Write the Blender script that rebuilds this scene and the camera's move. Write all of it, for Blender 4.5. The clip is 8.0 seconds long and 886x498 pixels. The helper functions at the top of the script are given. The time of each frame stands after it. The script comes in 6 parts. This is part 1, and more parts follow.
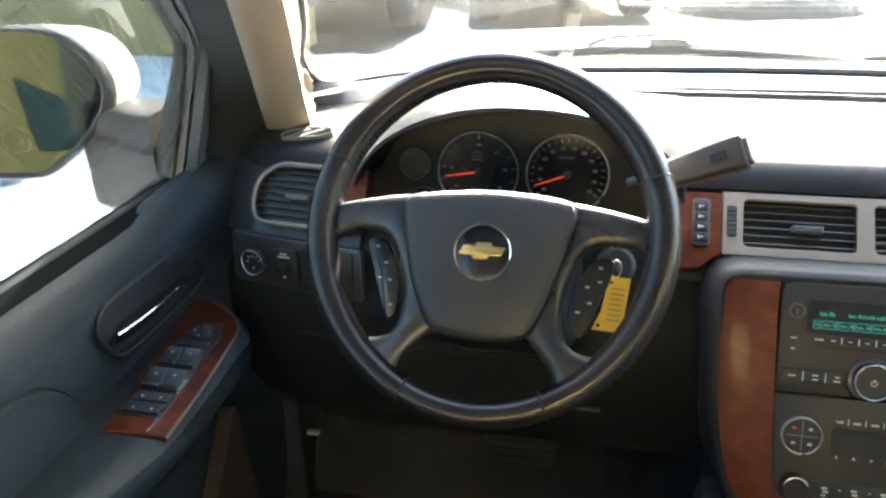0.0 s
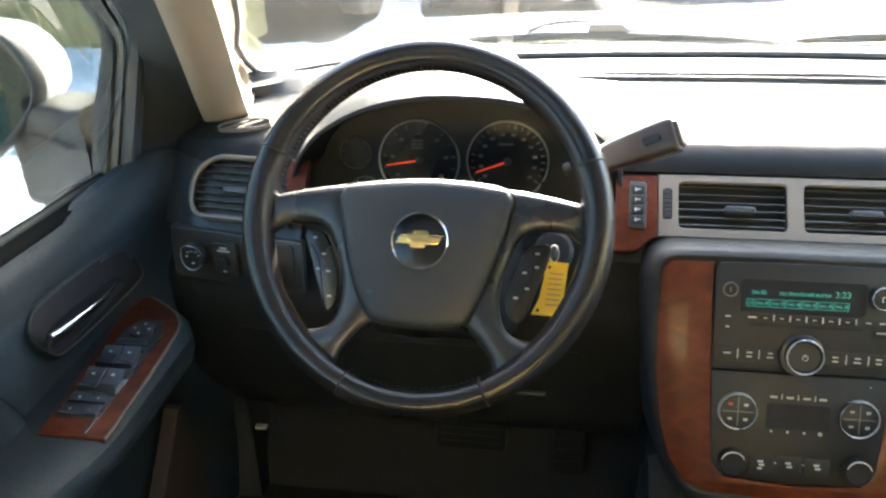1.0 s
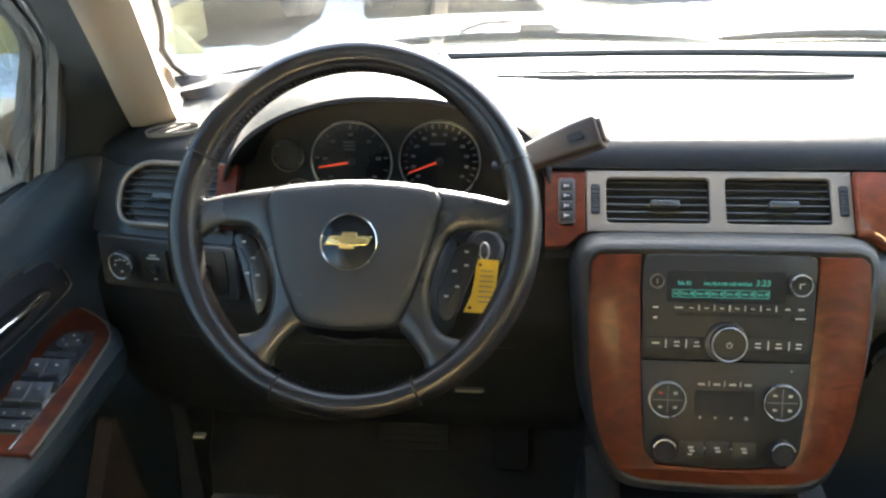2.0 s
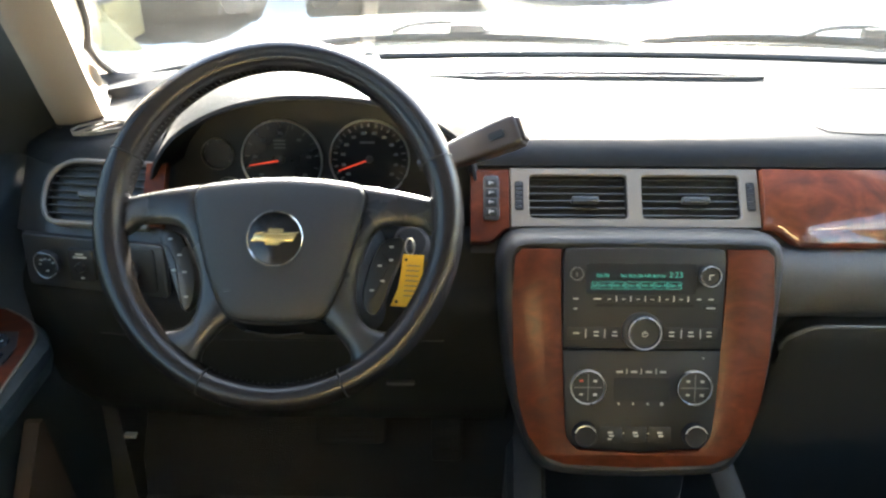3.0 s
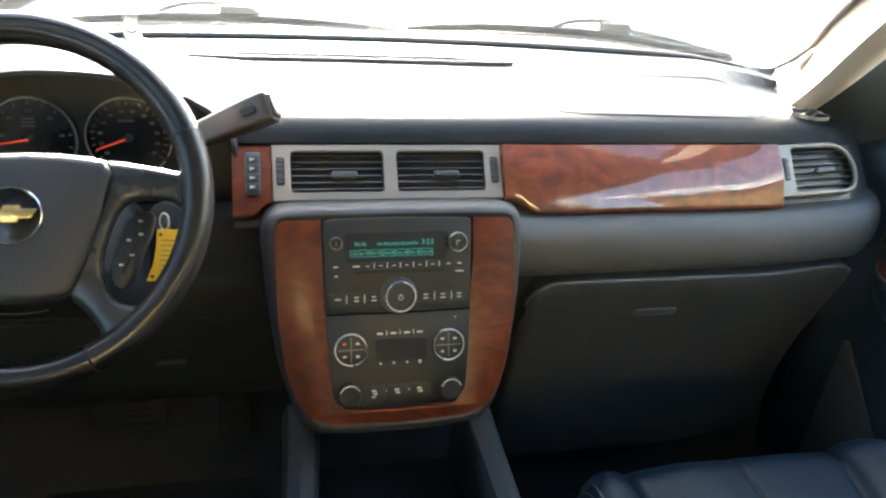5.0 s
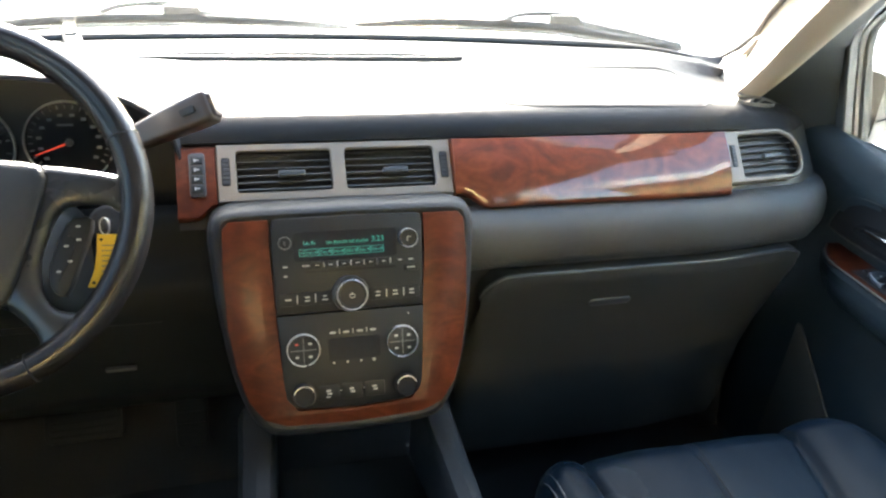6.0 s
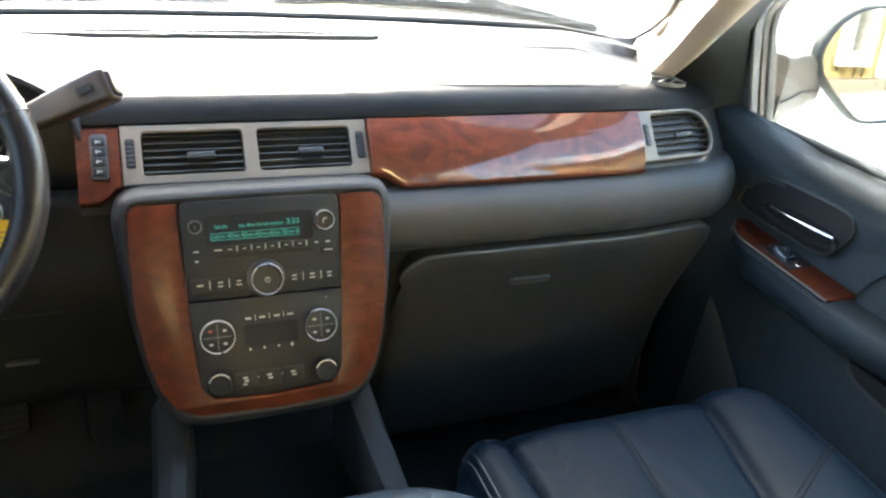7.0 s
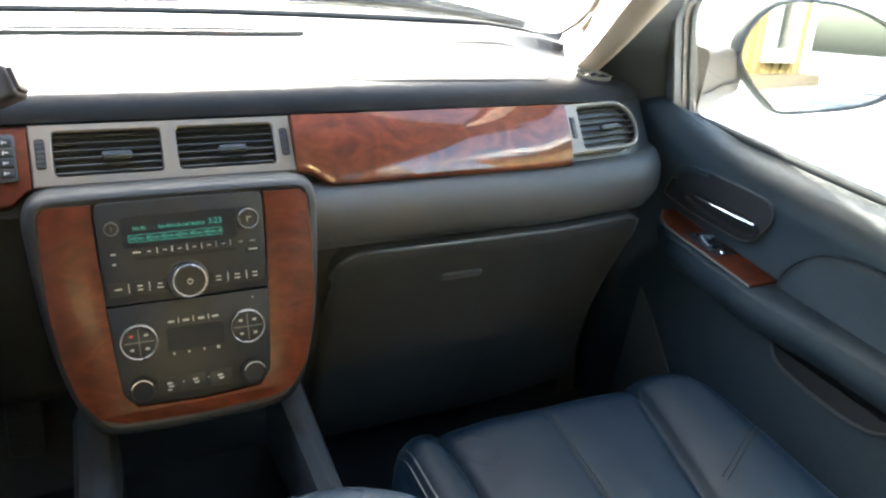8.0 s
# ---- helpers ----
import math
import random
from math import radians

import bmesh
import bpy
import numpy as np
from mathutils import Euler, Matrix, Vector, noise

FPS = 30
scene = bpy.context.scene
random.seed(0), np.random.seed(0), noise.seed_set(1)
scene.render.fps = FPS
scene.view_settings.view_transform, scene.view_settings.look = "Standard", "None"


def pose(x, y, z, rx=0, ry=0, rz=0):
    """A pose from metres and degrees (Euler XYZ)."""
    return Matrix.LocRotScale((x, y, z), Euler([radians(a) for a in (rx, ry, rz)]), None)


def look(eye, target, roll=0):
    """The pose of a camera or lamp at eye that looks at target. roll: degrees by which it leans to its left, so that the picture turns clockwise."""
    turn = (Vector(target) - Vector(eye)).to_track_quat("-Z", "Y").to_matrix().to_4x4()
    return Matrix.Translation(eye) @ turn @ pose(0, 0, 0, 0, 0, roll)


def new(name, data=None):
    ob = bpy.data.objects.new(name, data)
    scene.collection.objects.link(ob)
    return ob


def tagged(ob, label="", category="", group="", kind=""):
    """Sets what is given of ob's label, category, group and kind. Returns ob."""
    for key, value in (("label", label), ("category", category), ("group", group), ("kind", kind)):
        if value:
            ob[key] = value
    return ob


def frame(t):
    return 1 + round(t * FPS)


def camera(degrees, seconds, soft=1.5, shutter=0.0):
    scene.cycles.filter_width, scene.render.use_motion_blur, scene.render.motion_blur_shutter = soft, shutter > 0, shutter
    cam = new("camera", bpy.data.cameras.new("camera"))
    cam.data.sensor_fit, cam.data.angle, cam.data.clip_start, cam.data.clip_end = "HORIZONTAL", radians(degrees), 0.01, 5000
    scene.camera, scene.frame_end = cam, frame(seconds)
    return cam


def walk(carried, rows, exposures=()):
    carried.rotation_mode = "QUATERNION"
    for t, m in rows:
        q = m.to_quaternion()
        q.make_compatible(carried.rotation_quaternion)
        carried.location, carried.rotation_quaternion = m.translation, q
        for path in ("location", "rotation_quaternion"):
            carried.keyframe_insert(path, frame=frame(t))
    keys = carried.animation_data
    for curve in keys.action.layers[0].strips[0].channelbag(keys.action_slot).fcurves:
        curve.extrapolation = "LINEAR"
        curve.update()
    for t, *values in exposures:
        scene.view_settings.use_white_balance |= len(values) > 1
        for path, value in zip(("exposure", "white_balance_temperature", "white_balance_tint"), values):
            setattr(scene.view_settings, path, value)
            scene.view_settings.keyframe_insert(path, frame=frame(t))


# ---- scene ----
cam = camera(60.91, 8.0, soft=2.4)
PATH = [
    (0.0, -0.3066, 0.0000, 1.6000, 64.91, 1.12, 11.69),
    (0.5, -0.2938, 0.0037, 1.5995, 64.29, 1.59, 10.67),
    (1.0, -0.2838, 0.0056, 1.5995, 63.95, 1.25, 8.29),
    (1.5, -0.2740, 0.0058, 1.5976, 63.98, 1.05, 5.54),
    (3.0, -0.2364, -0.0177, 1.6052, 63.88, -0.20, 0.44),
    (3.5, -0.2265, -0.0399, 1.6070, 63.83, -2.27, -4.32),
    (4.0, -0.2024, -0.0582, 1.6105, 63.76, -2.55, -5.72),
    (4.5, -0.1796, -0.0728, 1.6099, 63.59, -4.22, -9.77),
    (6.0, -0.1346, -0.0850, 1.6050, 63.72, -3.46, -15.12),
    (6.5, -0.1255, -0.0857, 1.6037, 62.86, -4.06, -17.34),
    (7.0, -0.1180, -0.0841, 1.5986, 62.89, -4.91, -20.38),
    (7.5, -0.1077, -0.0886, 1.5930, 63.36, -5.79, -23.53),
    (8.0, -0.0961, -0.0904, 1.5912, 63.34, -5.37, -24.82),
]
walk(cam, [(t, pose(x, y, z, rx, ry, rz)) for t, x, y, z, rx, ry, rz in PATH], exposures=[(0.0, 6.48, 6450, 8), (8.0, 6.48, 6450, 8)])

# ---- light: a low winter sun ahead of the car, clear sky ----
SUN_AZ, SUN_EL = 1.5, 24.5
world = bpy.data.worlds.new("world")
scene.world = world
world.use_nodes = True
wn = world.node_tree
sky = wn.nodes.new("ShaderNodeTexSky")
sky.sky_type = "NISHITA"
sky.sun_disc = False
sky.sun_elevation, sky.sun_rotation = radians(SUN_EL), radians(SUN_AZ)
sky.air_density, sky.dust_density = 1.0, 3.5
wn.links.new(sky.outputs[0], wn.nodes["Background"].inputs[0])
wn.nodes["Background"].inputs[1].default_value = 0.13
sun_data = bpy.data.lights.new("sun", "SUN")
sun_data.energy, sun_data.angle, sun_data.color = 2.3, radians(0.55), (1.0, 0.95, 0.88)
sun = new("sun", sun_data)
SUN_DIR = Vector((math.sin(radians(SUN_AZ)) * math.cos(radians(SUN_EL)), math.cos(radians(SUN_AZ)) * math.cos(radians(SUN_EL)), math.sin(radians(SUN_EL))))
sun.matrix_world = look(SUN_DIR * 40, (0, 0, 0))


# ---- materials ----
def material(name, base, rough=0.5, metal=0.0, vary=0.12, scale=6.0, fine=240.0, bump=0.0, bump_dist=0.0004, coat=0.0, emit=None, strength=0.0, spec=0.5, leather=False):
    m = bpy.data.materials.new(name)
    m.use_nodes = True
    nt = m.node_tree
    b = nt.nodes["Principled BSDF"]
    b.inputs["Roughness"].default_value = rough
    b.inputs["Metallic"].default_value = metal
    b.inputs["Coat Weight"].default_value = coat
    b.inputs["Coat Roughness"].default_value = 0.08
    b.inputs["Specular IOR Level"].default_value = spec
    tc = nt.nodes.new("ShaderNodeTexCoord")
    n1 = nt.nodes.new("ShaderNodeTexNoise")
    n1.inputs["Scale"].default_value, n1.inputs["Detail"].default_value = scale, 5
    n2 = nt.nodes.new("ShaderNodeTexNoise")
    n2.inputs["Scale"].default_value, n2.inputs["Detail"].default_value = fine, 3
    nt.links.new(tc.outputs["Object"], n1.inputs["Vector"])
    nt.links.new(tc.outputs["Object"], n2.inputs["Vector"])
    add = nt.nodes.new("ShaderNodeMath")
    add.operation = "ADD"
    nt.links.new(n1.outputs[0], add.inputs[0])
    nt.links.new(n2.outputs[0], add.inputs[1])
    ramp = nt.nodes.new("ShaderNodeMapRange")
    ramp.inputs[1].default_value, ramp.inputs[2].default_value = 0.7, 1.3
    ramp.inputs[3].default_value, ramp.inputs[4].default_value = 1 - vary, 1 + vary
    nt.links.new(add.outputs[0], ramp.inputs[0])
    col = nt.nodes.new("ShaderNodeVectorMath")
    col.operation = "SCALE"
    col.inputs[0].default_value = base
    nt.links.new(ramp.outputs[0], col.inputs["Scale"])
    nt.links.new(col.outputs[0], b.inputs["Base Color"])
    rr = nt.nodes.new("ShaderNodeMapRange")
    rr.inputs[1].default_value, rr.inputs[2].default_value = 0.3, 0.7
    rr.inputs[3].default_value, rr.inputs[4].default_value = max(0.0, rough - min(0.06, rough * 0.3)), min(1, rough + min(0.06, rough * 0.3))
    nt.links.new(n1.outputs[0], rr.inputs[0])
    nt.links.new(rr.outputs[0], b.inputs["Roughness"])
    if bump:
        bp = nt.nodes.new("ShaderNodeBump")
        bp.inputs["Strength"].default_value, bp.inputs["Distance"].default_value = bump, bump_dist
        src = n2.outputs[0]
        if leather:
            vo = nt.nodes.new("ShaderNodeTexVoronoi")
            vo.feature = "DISTANCE_TO_EDGE"
            vo.inputs["Scale"].default_value = fine * 1.6
            nt.links.new(tc.outputs["Object"], vo.inputs["Vector"])
            mx = nt.nodes.new("ShaderNodeMath")
            mx.operation = "MULTIPLY_ADD"
            mx.inputs[1].default_value = 1.5
            nt.links.new(vo.outputs[0], mx.inputs[0])
            nt.links.new(n2.outputs[0], mx.inputs[2])
            src = mx.outputs[0]
        nt.links.new(src, bp.inputs["Height"])
        nt.links.new(bp.outputs[0], b.inputs["Normal"])
    if emit:
        b.inputs["Emission Color"].default_value = (*emit, 1)
        b.inputs["Emission Strength"].default_value = strength
    return m


def burl_wood(name, coat, gloss, tone=1.0):
    m = bpy.data.materials.new(name)
    m.use_nodes = True
    nt = m.node_tree
    b = nt.nodes["Principled BSDF"]
    tc = nt.nodes.new("ShaderNodeTexCoord")
    mp = nt.nodes.new("ShaderNodeMapping")
    mp.inputs["Scale"].default_value = (1.0, 1.6, 1.6)
    nt.links.new(tc.outputs["Object"], mp.inputs[0])
    n1 = nt.nodes.new("ShaderNodeTexNoise")
    n1.inputs["Scale"].default_value, n1.inputs["Detail"].default_value, n1.inputs["Distortion"].default_value = 16, 8, 2.2
    nt.links.new(mp.outputs[0], n1.inputs["Vector"])
    n2 = nt.nodes.new("ShaderNodeTexNoise")
    n2.inputs["Scale"].default_value, n2.inputs["Detail"].default_value = 90, 4
    nt.links.new(mp.outputs[0], n2.inputs["Vector"])
    r = nt.nodes.new("ShaderNodeValToRGB")
    e = r.color_ramp.elements
    e[0].position, e[0].color = 0.30, (0.085 * tone, 0.019 * tone, 0.009 * tone, 1)
    e[1].position, e[1].color = 0.72, (0.20 * tone, 0.049 * tone, 0.018 * tone, 1)
    mid = e.new(0.5)
    mid.color = (0.140 * tone, 0.029 * tone, 0.0105 * tone, 1)
    nt.links.new(n1.outputs[0], r.inputs[0])
    mx = nt.nodes.new("ShaderNodeMix")
    mx.data_type, mx.blend_type = "RGBA", "MULTIPLY"
    mx.inputs[0].default_value = 0.45
    nt.links.new(r.outputs[0], mx.inputs[6])
    nt.links.new(n2.outputs[0], mx.inputs[7])
    nt.links.new(mx.outputs[2], b.inputs["Base Color"])
    b.inputs["Roughness"].default_value = 0.42
    b.inputs["Specular IOR Level"].default_value = 0.17
    b.inputs["Coat IOR"].default_value = 1.55
    b.inputs["Coat Weight"].default_value, b.inputs["Coat Roughness"].default_value = coat, gloss
    return m


def pane_glass(name, tint, rough=0.0, dust=0.0):
    m = bpy.data.materials.new(name)
    m.use_nodes = True
    nt = m.node_tree
    nt.nodes.remove(nt.nodes["Principled BSDF"])
    tr = nt.nodes.new("ShaderNodeBsdfTransparent")
    tr.inputs[0].default_value = (*tint, 1)
    gl = nt.nodes.new("ShaderNodeBsdfGlossy")
    gl.inputs["Roughness"].default_value = rough
    lw = nt.nodes.new("ShaderNodeLayerWeight")
    lw.inputs[0].default_value = 0.5
    pw = nt.nodes.new("ShaderNodeMath")
    pw.operation = "POWER"
    pw.inputs[1].default_value = 4.0
    nt.links.new(lw.outputs["Facing"], pw.inputs[0])
    fr = nt.nodes.new("ShaderNodeMath")
    fr.operation = "MULTIPLY_ADD"
    fr.inputs[1].default_value, fr.inputs[2].default_value = 0.6, 0.035
    nt.links.new(pw.outputs[0], fr.inputs[0])
    mx = nt.nodes.new("ShaderNodeMixShader")
    nt.links.new(fr.outputs[0], mx.inputs[0])
    nt.links.new(tr.outputs[0], mx.inputs[1])
    nt.links.new(gl.outputs[0], mx.inputs[2])
    last = mx.outputs[0]
    if dust:
        # a thin film of road dust that scatters the sun, in smears and specks
        film = nt.nodes.new("ShaderNodeBsdfTranslucent")
        film.inputs[0].default_value = (0.80, 0.78, 0.70, 1)
        tc = nt.nodes.new("ShaderNodeTexCoord")
        smear = nt.nodes.new("ShaderNodeTexNoise")
        smear.inputs["Scale"].default_value, smear.inputs["Detail"].default_value, smear.inputs["Distortion"].default_value = 3.5, 4, 1.2
        specks = nt.nodes.new("ShaderNodeTexNoise")
        specks.inputs["Scale"].default_value, specks.inputs["Detail"].default_value = 260, 2
        for n in (smear, specks):
            nt.links.new(tc.outputs["Object"], n.inputs["Vector"])
        low = nt.nodes.new("ShaderNodeMapRange")
        low.inputs[1].default_value, low.inputs[2].default_value = 0.3, 0.7
        low.inputs[3].default_value, low.inputs[4].default_value = dust * 0.5, dust * 1.4
        nt.links.new(smear.outputs[0], low.inputs[0])
        spot = nt.nodes.new("ShaderNodeMapRange")
        spot.inputs[1].default_value, spot.inputs[2].default_value = 0.64, 0.74
        spot.inputs[3].default_value, spot.inputs[4].default_value = 0.0, dust * 2.5
        nt.links.new(specks.outputs[0], spot.inputs[0])
        both = nt.nodes.new("ShaderNodeMath")
        both.operation = "ADD"
        nt.links.new(low.outputs[0], both.inputs[0])
        nt.links.new(spot.outputs[0], both.inputs[1])
        over = nt.nodes.new("ShaderNodeMixShader")
        nt.links.new(both.outputs[0], over.inputs[0])
        nt.links.new(last, over.inputs[1])
        nt.links.new(film.outputs[0], over.inputs[2])
        last = over.outputs[0]
    nt.links.new(last, nt.nodes["Material Output"].inputs[0])
    return m


def snowy_ground():
    m = bpy.data.materials.new("snowy_ground")
    m.use_nodes = True
    nt = m.node_tree
    b = nt.nodes["Principled BSDF"]
    tc = nt.nodes.new("ShaderNodeTexCoord")
    big = nt.nodes.new("ShaderNodeTexNoise")
    big.inputs["Scale"].default_value, big.inputs["Detail"].default_value, big.inputs["Distortion"].default_value = 0.55, 7, 0.8
    small = nt.nodes.new("ShaderNodeTexNoise")
    small.inputs["Scale"].default_value, small.inputs["Detail"].default_value = 7, 6
    for n in (big, small):
        nt.links.new(tc.outputs["Object"], n.inputs["Vector"])
    mixn = nt.nodes.new("ShaderNodeMath")
    mixn.operation = "MULTIPLY_ADD"
    mixn.inputs[1].default_value = 0.45
    nt.links.new(small.outputs[0], mixn.inputs[0])
    nt.links.new(big.outputs[0], mixn.inputs[2])
    r = nt.nodes.new("ShaderNodeValToRGB")
    e = r.color_ramp.elements
    e[0].position, e[0].color = 0.585, (0.10, 0.10, 0.105, 1)
    e[1].position, e[1].color = 0.70, (0.78, 0.80, 0.83, 1)
    nt.links.new(mixn.outputs[0], r.inputs[0])
    # thawed gravel and dead grass further out
    dirt = nt.nodes.new("ShaderNodeValToRGB")
    d = dirt.color_ramp.elements
    d[0].position, d[0].color = 0.35, (0.010, 0.0098, 0.0082, 1)
    d[1].position, d[1].color = 0.68, (0.038, 0.036, 0.028, 1)
    grit = nt.nodes.new("ShaderNodeTexNoise")
    grit.inputs["Scale"].default_value, grit.inputs["Detail"].default_value = 26, 8
    nt.links.new(tc.outputs["Object"], grit.inputs["Vector"])
    nt.links.new(grit.outputs[0], dirt.inputs[0])
    sep = nt.nodes.new("ShaderNodeSeparateXYZ")
    nt.links.new(tc.outputs["Object"], sep.inputs[0])
    far = nt.nodes.new("ShaderNodeMapRange")
    far.inputs[1].default_value, far.inputs[2].default_value = 9.9, 10.9
    slant = nt.nodes.new("ShaderNodeMath")
    slant.operation = "MULTIPLY_ADD"
    slant.inputs[1].default_value = -0.3
    nt.links.new(sep.outputs[0], slant.inputs[0])
    nt.links.new(sep.outputs[1], slant.inputs[2])
    nt.links.new(slant.outputs[0], far.inputs[0])
    side = nt.nodes.new("ShaderNodeMapRange")
    side.inputs[1].default_value, side.inputs[2].default_value = 3.6, 2.6
    nt.links.new(sep.outputs[0], side.inputs[0])
    both = nt.nodes.new("ShaderNodeMath")
    both.operation = "MULTIPLY"
    nt.links.new(far.outputs[0], both.inputs[0])
    nt.links.new(side.outputs[0], both.inputs[1])
    # bare ground beside the shed
    near = nt.nodes.new("ShaderNodeMapRange")
    near.inputs[1].default_value, near.inputs[2].default_value = 7.6, 8.6
    nt.links.new(sep.outputs[1], near.inputs[0])
    west = nt.nodes.new("ShaderNodeMapRange")
    west.inputs[1].default_value, west.inputs[2].default_value = -2.45, -2.85
    nt.links.new(sep.outputs[0], west.inputs[0])
    yard = nt.nodes.new("ShaderNodeMath")
    yard.operation = "MULTIPLY"
    nt.links.new(near.outputs[0], yard.inputs[0])
    nt.links.new(west.outputs[0], yard.inputs[1])
    most = nt.nodes.new("ShaderNodeMath")
    most.operation = "MAXIMUM"
    nt.links.new(both.outputs[0], most.inputs[0])
    nt.links.new(yard.outputs[0], most.inputs[1])
    # a strip of packed snow runs between the parked cars
    lane = nt.nodes.new("ShaderNodeMath")
    lane.operation = "MULTIPLY_ADD"
    lane.inputs[1].default_value = 0.17
    nt.links.new(sep.outputs[1], lane.inputs[0])
    nt.links.new(sep.outputs[0], lane.inputs[2])
    off = nt.nodes.new("ShaderNodeMath")
    off.operation = "ADD"
    off.inputs[1].default_value = 0.653
    nt.links.new(lane.outputs[0], off.inputs[0])
    dist = nt.nodes.new("ShaderNodeMath")
    dist.operation = "ABSOLUTE"
    nt.links.new(off.outputs[0], dist.inputs[0])
    strip = nt.nodes.new("ShaderNodeMapRange")
    strip.inputs[1].default_value, strip.inputs[2].default_value = 0.34, 0.22
    nt.links.new(dist.outputs[0], strip.inputs[0])
    bare = nt.nodes.new("ShaderNodeMath")
    bare.operation = "SUBTRACT"
    nt.links.new(most.outputs[0], bare.inputs[0])
    nt.links.new(strip.outputs[0], bare.inputs[1])
    edge = nt.nodes.new("ShaderNodeMath")
    edge.operation = "ADD"
    nt.links.new(bare.outputs[0], edge.inputs[0])
    nt.links.new(mixn.outputs[0], edge.inputs[1])
    cut = nt.nodes.new("ShaderNodeMapRange")
    cut.inputs[1].default_value, cut.inputs[2].default_value = 1.28, 1.42
    nt.links.new(edge.outputs[0], cut.inputs[0])
    pick = nt.nodes.new("ShaderNodeMix")
    pick.data_type = "RGBA"
    nt.links.new(cut.outputs[0], pick.inputs[0])
    nt.links.new(r.outputs[0], pick.inputs[6])
    nt.links.new(dirt.outputs[0], pick.inputs[7])
    nt.links.new(pick.outputs[2], b.inputs["Base Color"])
    b.inputs["Roughness"].default_value = 0.9
    b.inputs["Specular IOR Level"].default_value = 0.05
    bp = nt.nodes.new("ShaderNodeBump")
    bp.inputs["Strength"].default_value, bp.inputs["Distance"].default_value = 0.6, 0.03
    nt.links.new(mixn.outputs[0], bp.inputs["Height"])
    nt.links.new(bp.outputs[0], b.inputs["Normal"])
    return m


# one vinyl in four copies; each part's light level is painted into its base
TOPVINYL = material("dash_top_vinyl", (0.0150, 0.0158, 0.0167), 0.38, spec=0.085, bump=0.6, fine=420, bump_dist=0.0006, leather=True)
VINYL = material("charcoal_vinyl", (0.039, 0.0385, 0.0365), 0.42, bump=0.7, fine=420, bump_dist=0.0008, leather=True)
DOORVINYL = material("door_vinyl", (0.0132, 0.0198, 0.0236), 0.37, spec=0.38, bump=0.7, fine=380, bump_dist=0.0009, leather=True)
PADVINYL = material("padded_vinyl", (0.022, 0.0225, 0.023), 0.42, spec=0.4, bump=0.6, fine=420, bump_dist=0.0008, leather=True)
PLASTIC = material("charcoal_plastic", (0.0172, 0.0190, 0.0188), 0.58, spec=0.26, bump=0.2, fine=1400, bump_dist=0.0002)
# lighter copy of the charcoal plastic, with the haze over the glovebox painted in
LIDPLASTIC = material("lightened_glovebox_plastic", (0.0265, 0.0270, 0.0250), 0.58, spec=0.26, bump=0.2, fine=1400, bump_dist=0.0002)
BELT = material("matt_black_strip", (0.0030, 0.0034, 0.0040), 0.75, spec=0.08)
# darker copy of the charcoal plastic, with the driver footwell's shade painted in
KNEE_SHADED = material("shaded_knee_plastic", (0.0070, 0.0082, 0.0082), 0.68, spec=0.14, bump=0.2, fine=1400, bump_dist=0.0002)
# pale blue base paints the sky's reflection on the console lid
ARMREST = material("armrest_leather", (0.055, 0.070, 0.086), 0.30, spec=0.5, bump=0.4, fine=700, bump_dist=0.0005, leather=True)
BLACK = material("black_plastic", (0.022, 0.023, 0.024), 0.36, bump=0.1, fine=1200, bump_dist=0.0002)
RECESS = material("recess_black", (0.013, 0.013, 0.014), 0.7, spec=0.25)
FACE = material("radio_face", (0.0090, 0.0098, 0.0098), 0.5, spec=0.35, bump=0.08, fine=1200, bump_dist=0.0001)
LEATHER = material("wheel_leather", (0.0125, 0.0108, 0.0096), 0.21, spec=0.45, bump=0.2, fine=900, bump_dist=0.0004, leather=True)
SPOKE = material("spoke_grey", (0.044, 0.0455, 0.0455), 0.38, bump=0.1, fine=1200, bump_dist=0.0002)
SEAT = material("seat_leather", (0.0040, 0.0102, 0.0185), 0.33, spec=0.15, bump=0.4, fine=700, bump_dist=0.0005, leather=True)
STITCH = material("grey_thread", (0.007, 0.0075, 0.009), 0.8)
HUB = material("airbag_cover", (0.0208, 0.0222, 0.0232), 0.45, spec=0.4, bump=0.35, fine=500, bump_dist=0.0004, leather=True)
WOOD = burl_wood("burl_wood", 0.04, 0.12, 0.65)
GLOSSWOOD = burl_wood("lacquered_burl_wood", 0.92, 0.03, 0.86)
SILVER = material("silver_trim", (0.20, 0.166, 0.130), 0.40, metal=0.35, vary=0.05, fine=900)
RIMSILVER = material("bright_silver_trim", (0.165, 0.143, 0.120), 0.36, metal=0.35, vary=0.05, fine=900)
CHROME = material("chrome", (0.82, 0.82, 0.84), 0.10, metal=1.0, vary=0.03)
RING = material("satin_ring", (0.50, 0.50, 0.50), 0.28, metal=0.9, vary=0.05)
GOLD = material("gold_badge", (0.82, 0.62, 0.27), 0.22, metal=0.9, vary=0.05)
BEIGE = material("beige_trim", (0.26, 0.21, 0.158), 0.65, vary=0.06, bump=0.25, fine=700, bump_dist=0.0003)
GREYTRIM = material("grey_trim", (0.13, 0.115, 0.095), 0.6, vary=0.08, bump=0.2, fine=600)
RUBBER = material("black_rubber", (0.016, 0.016, 0.016), 0.6)
WIPER = material("wiper_black", (0.020, 0.019, 0.016), 0.5, vary=0.25, fine=300)
CARPET = material("dark_carpet", (0.0095, 0.0105, 0.0105), 0.95, vary=0.35, fine=500, bump=0.8, bump_dist=0.003)
MARK = material("white_marking", (0.36, 0.36, 0.35), 0.5, vary=0.03)
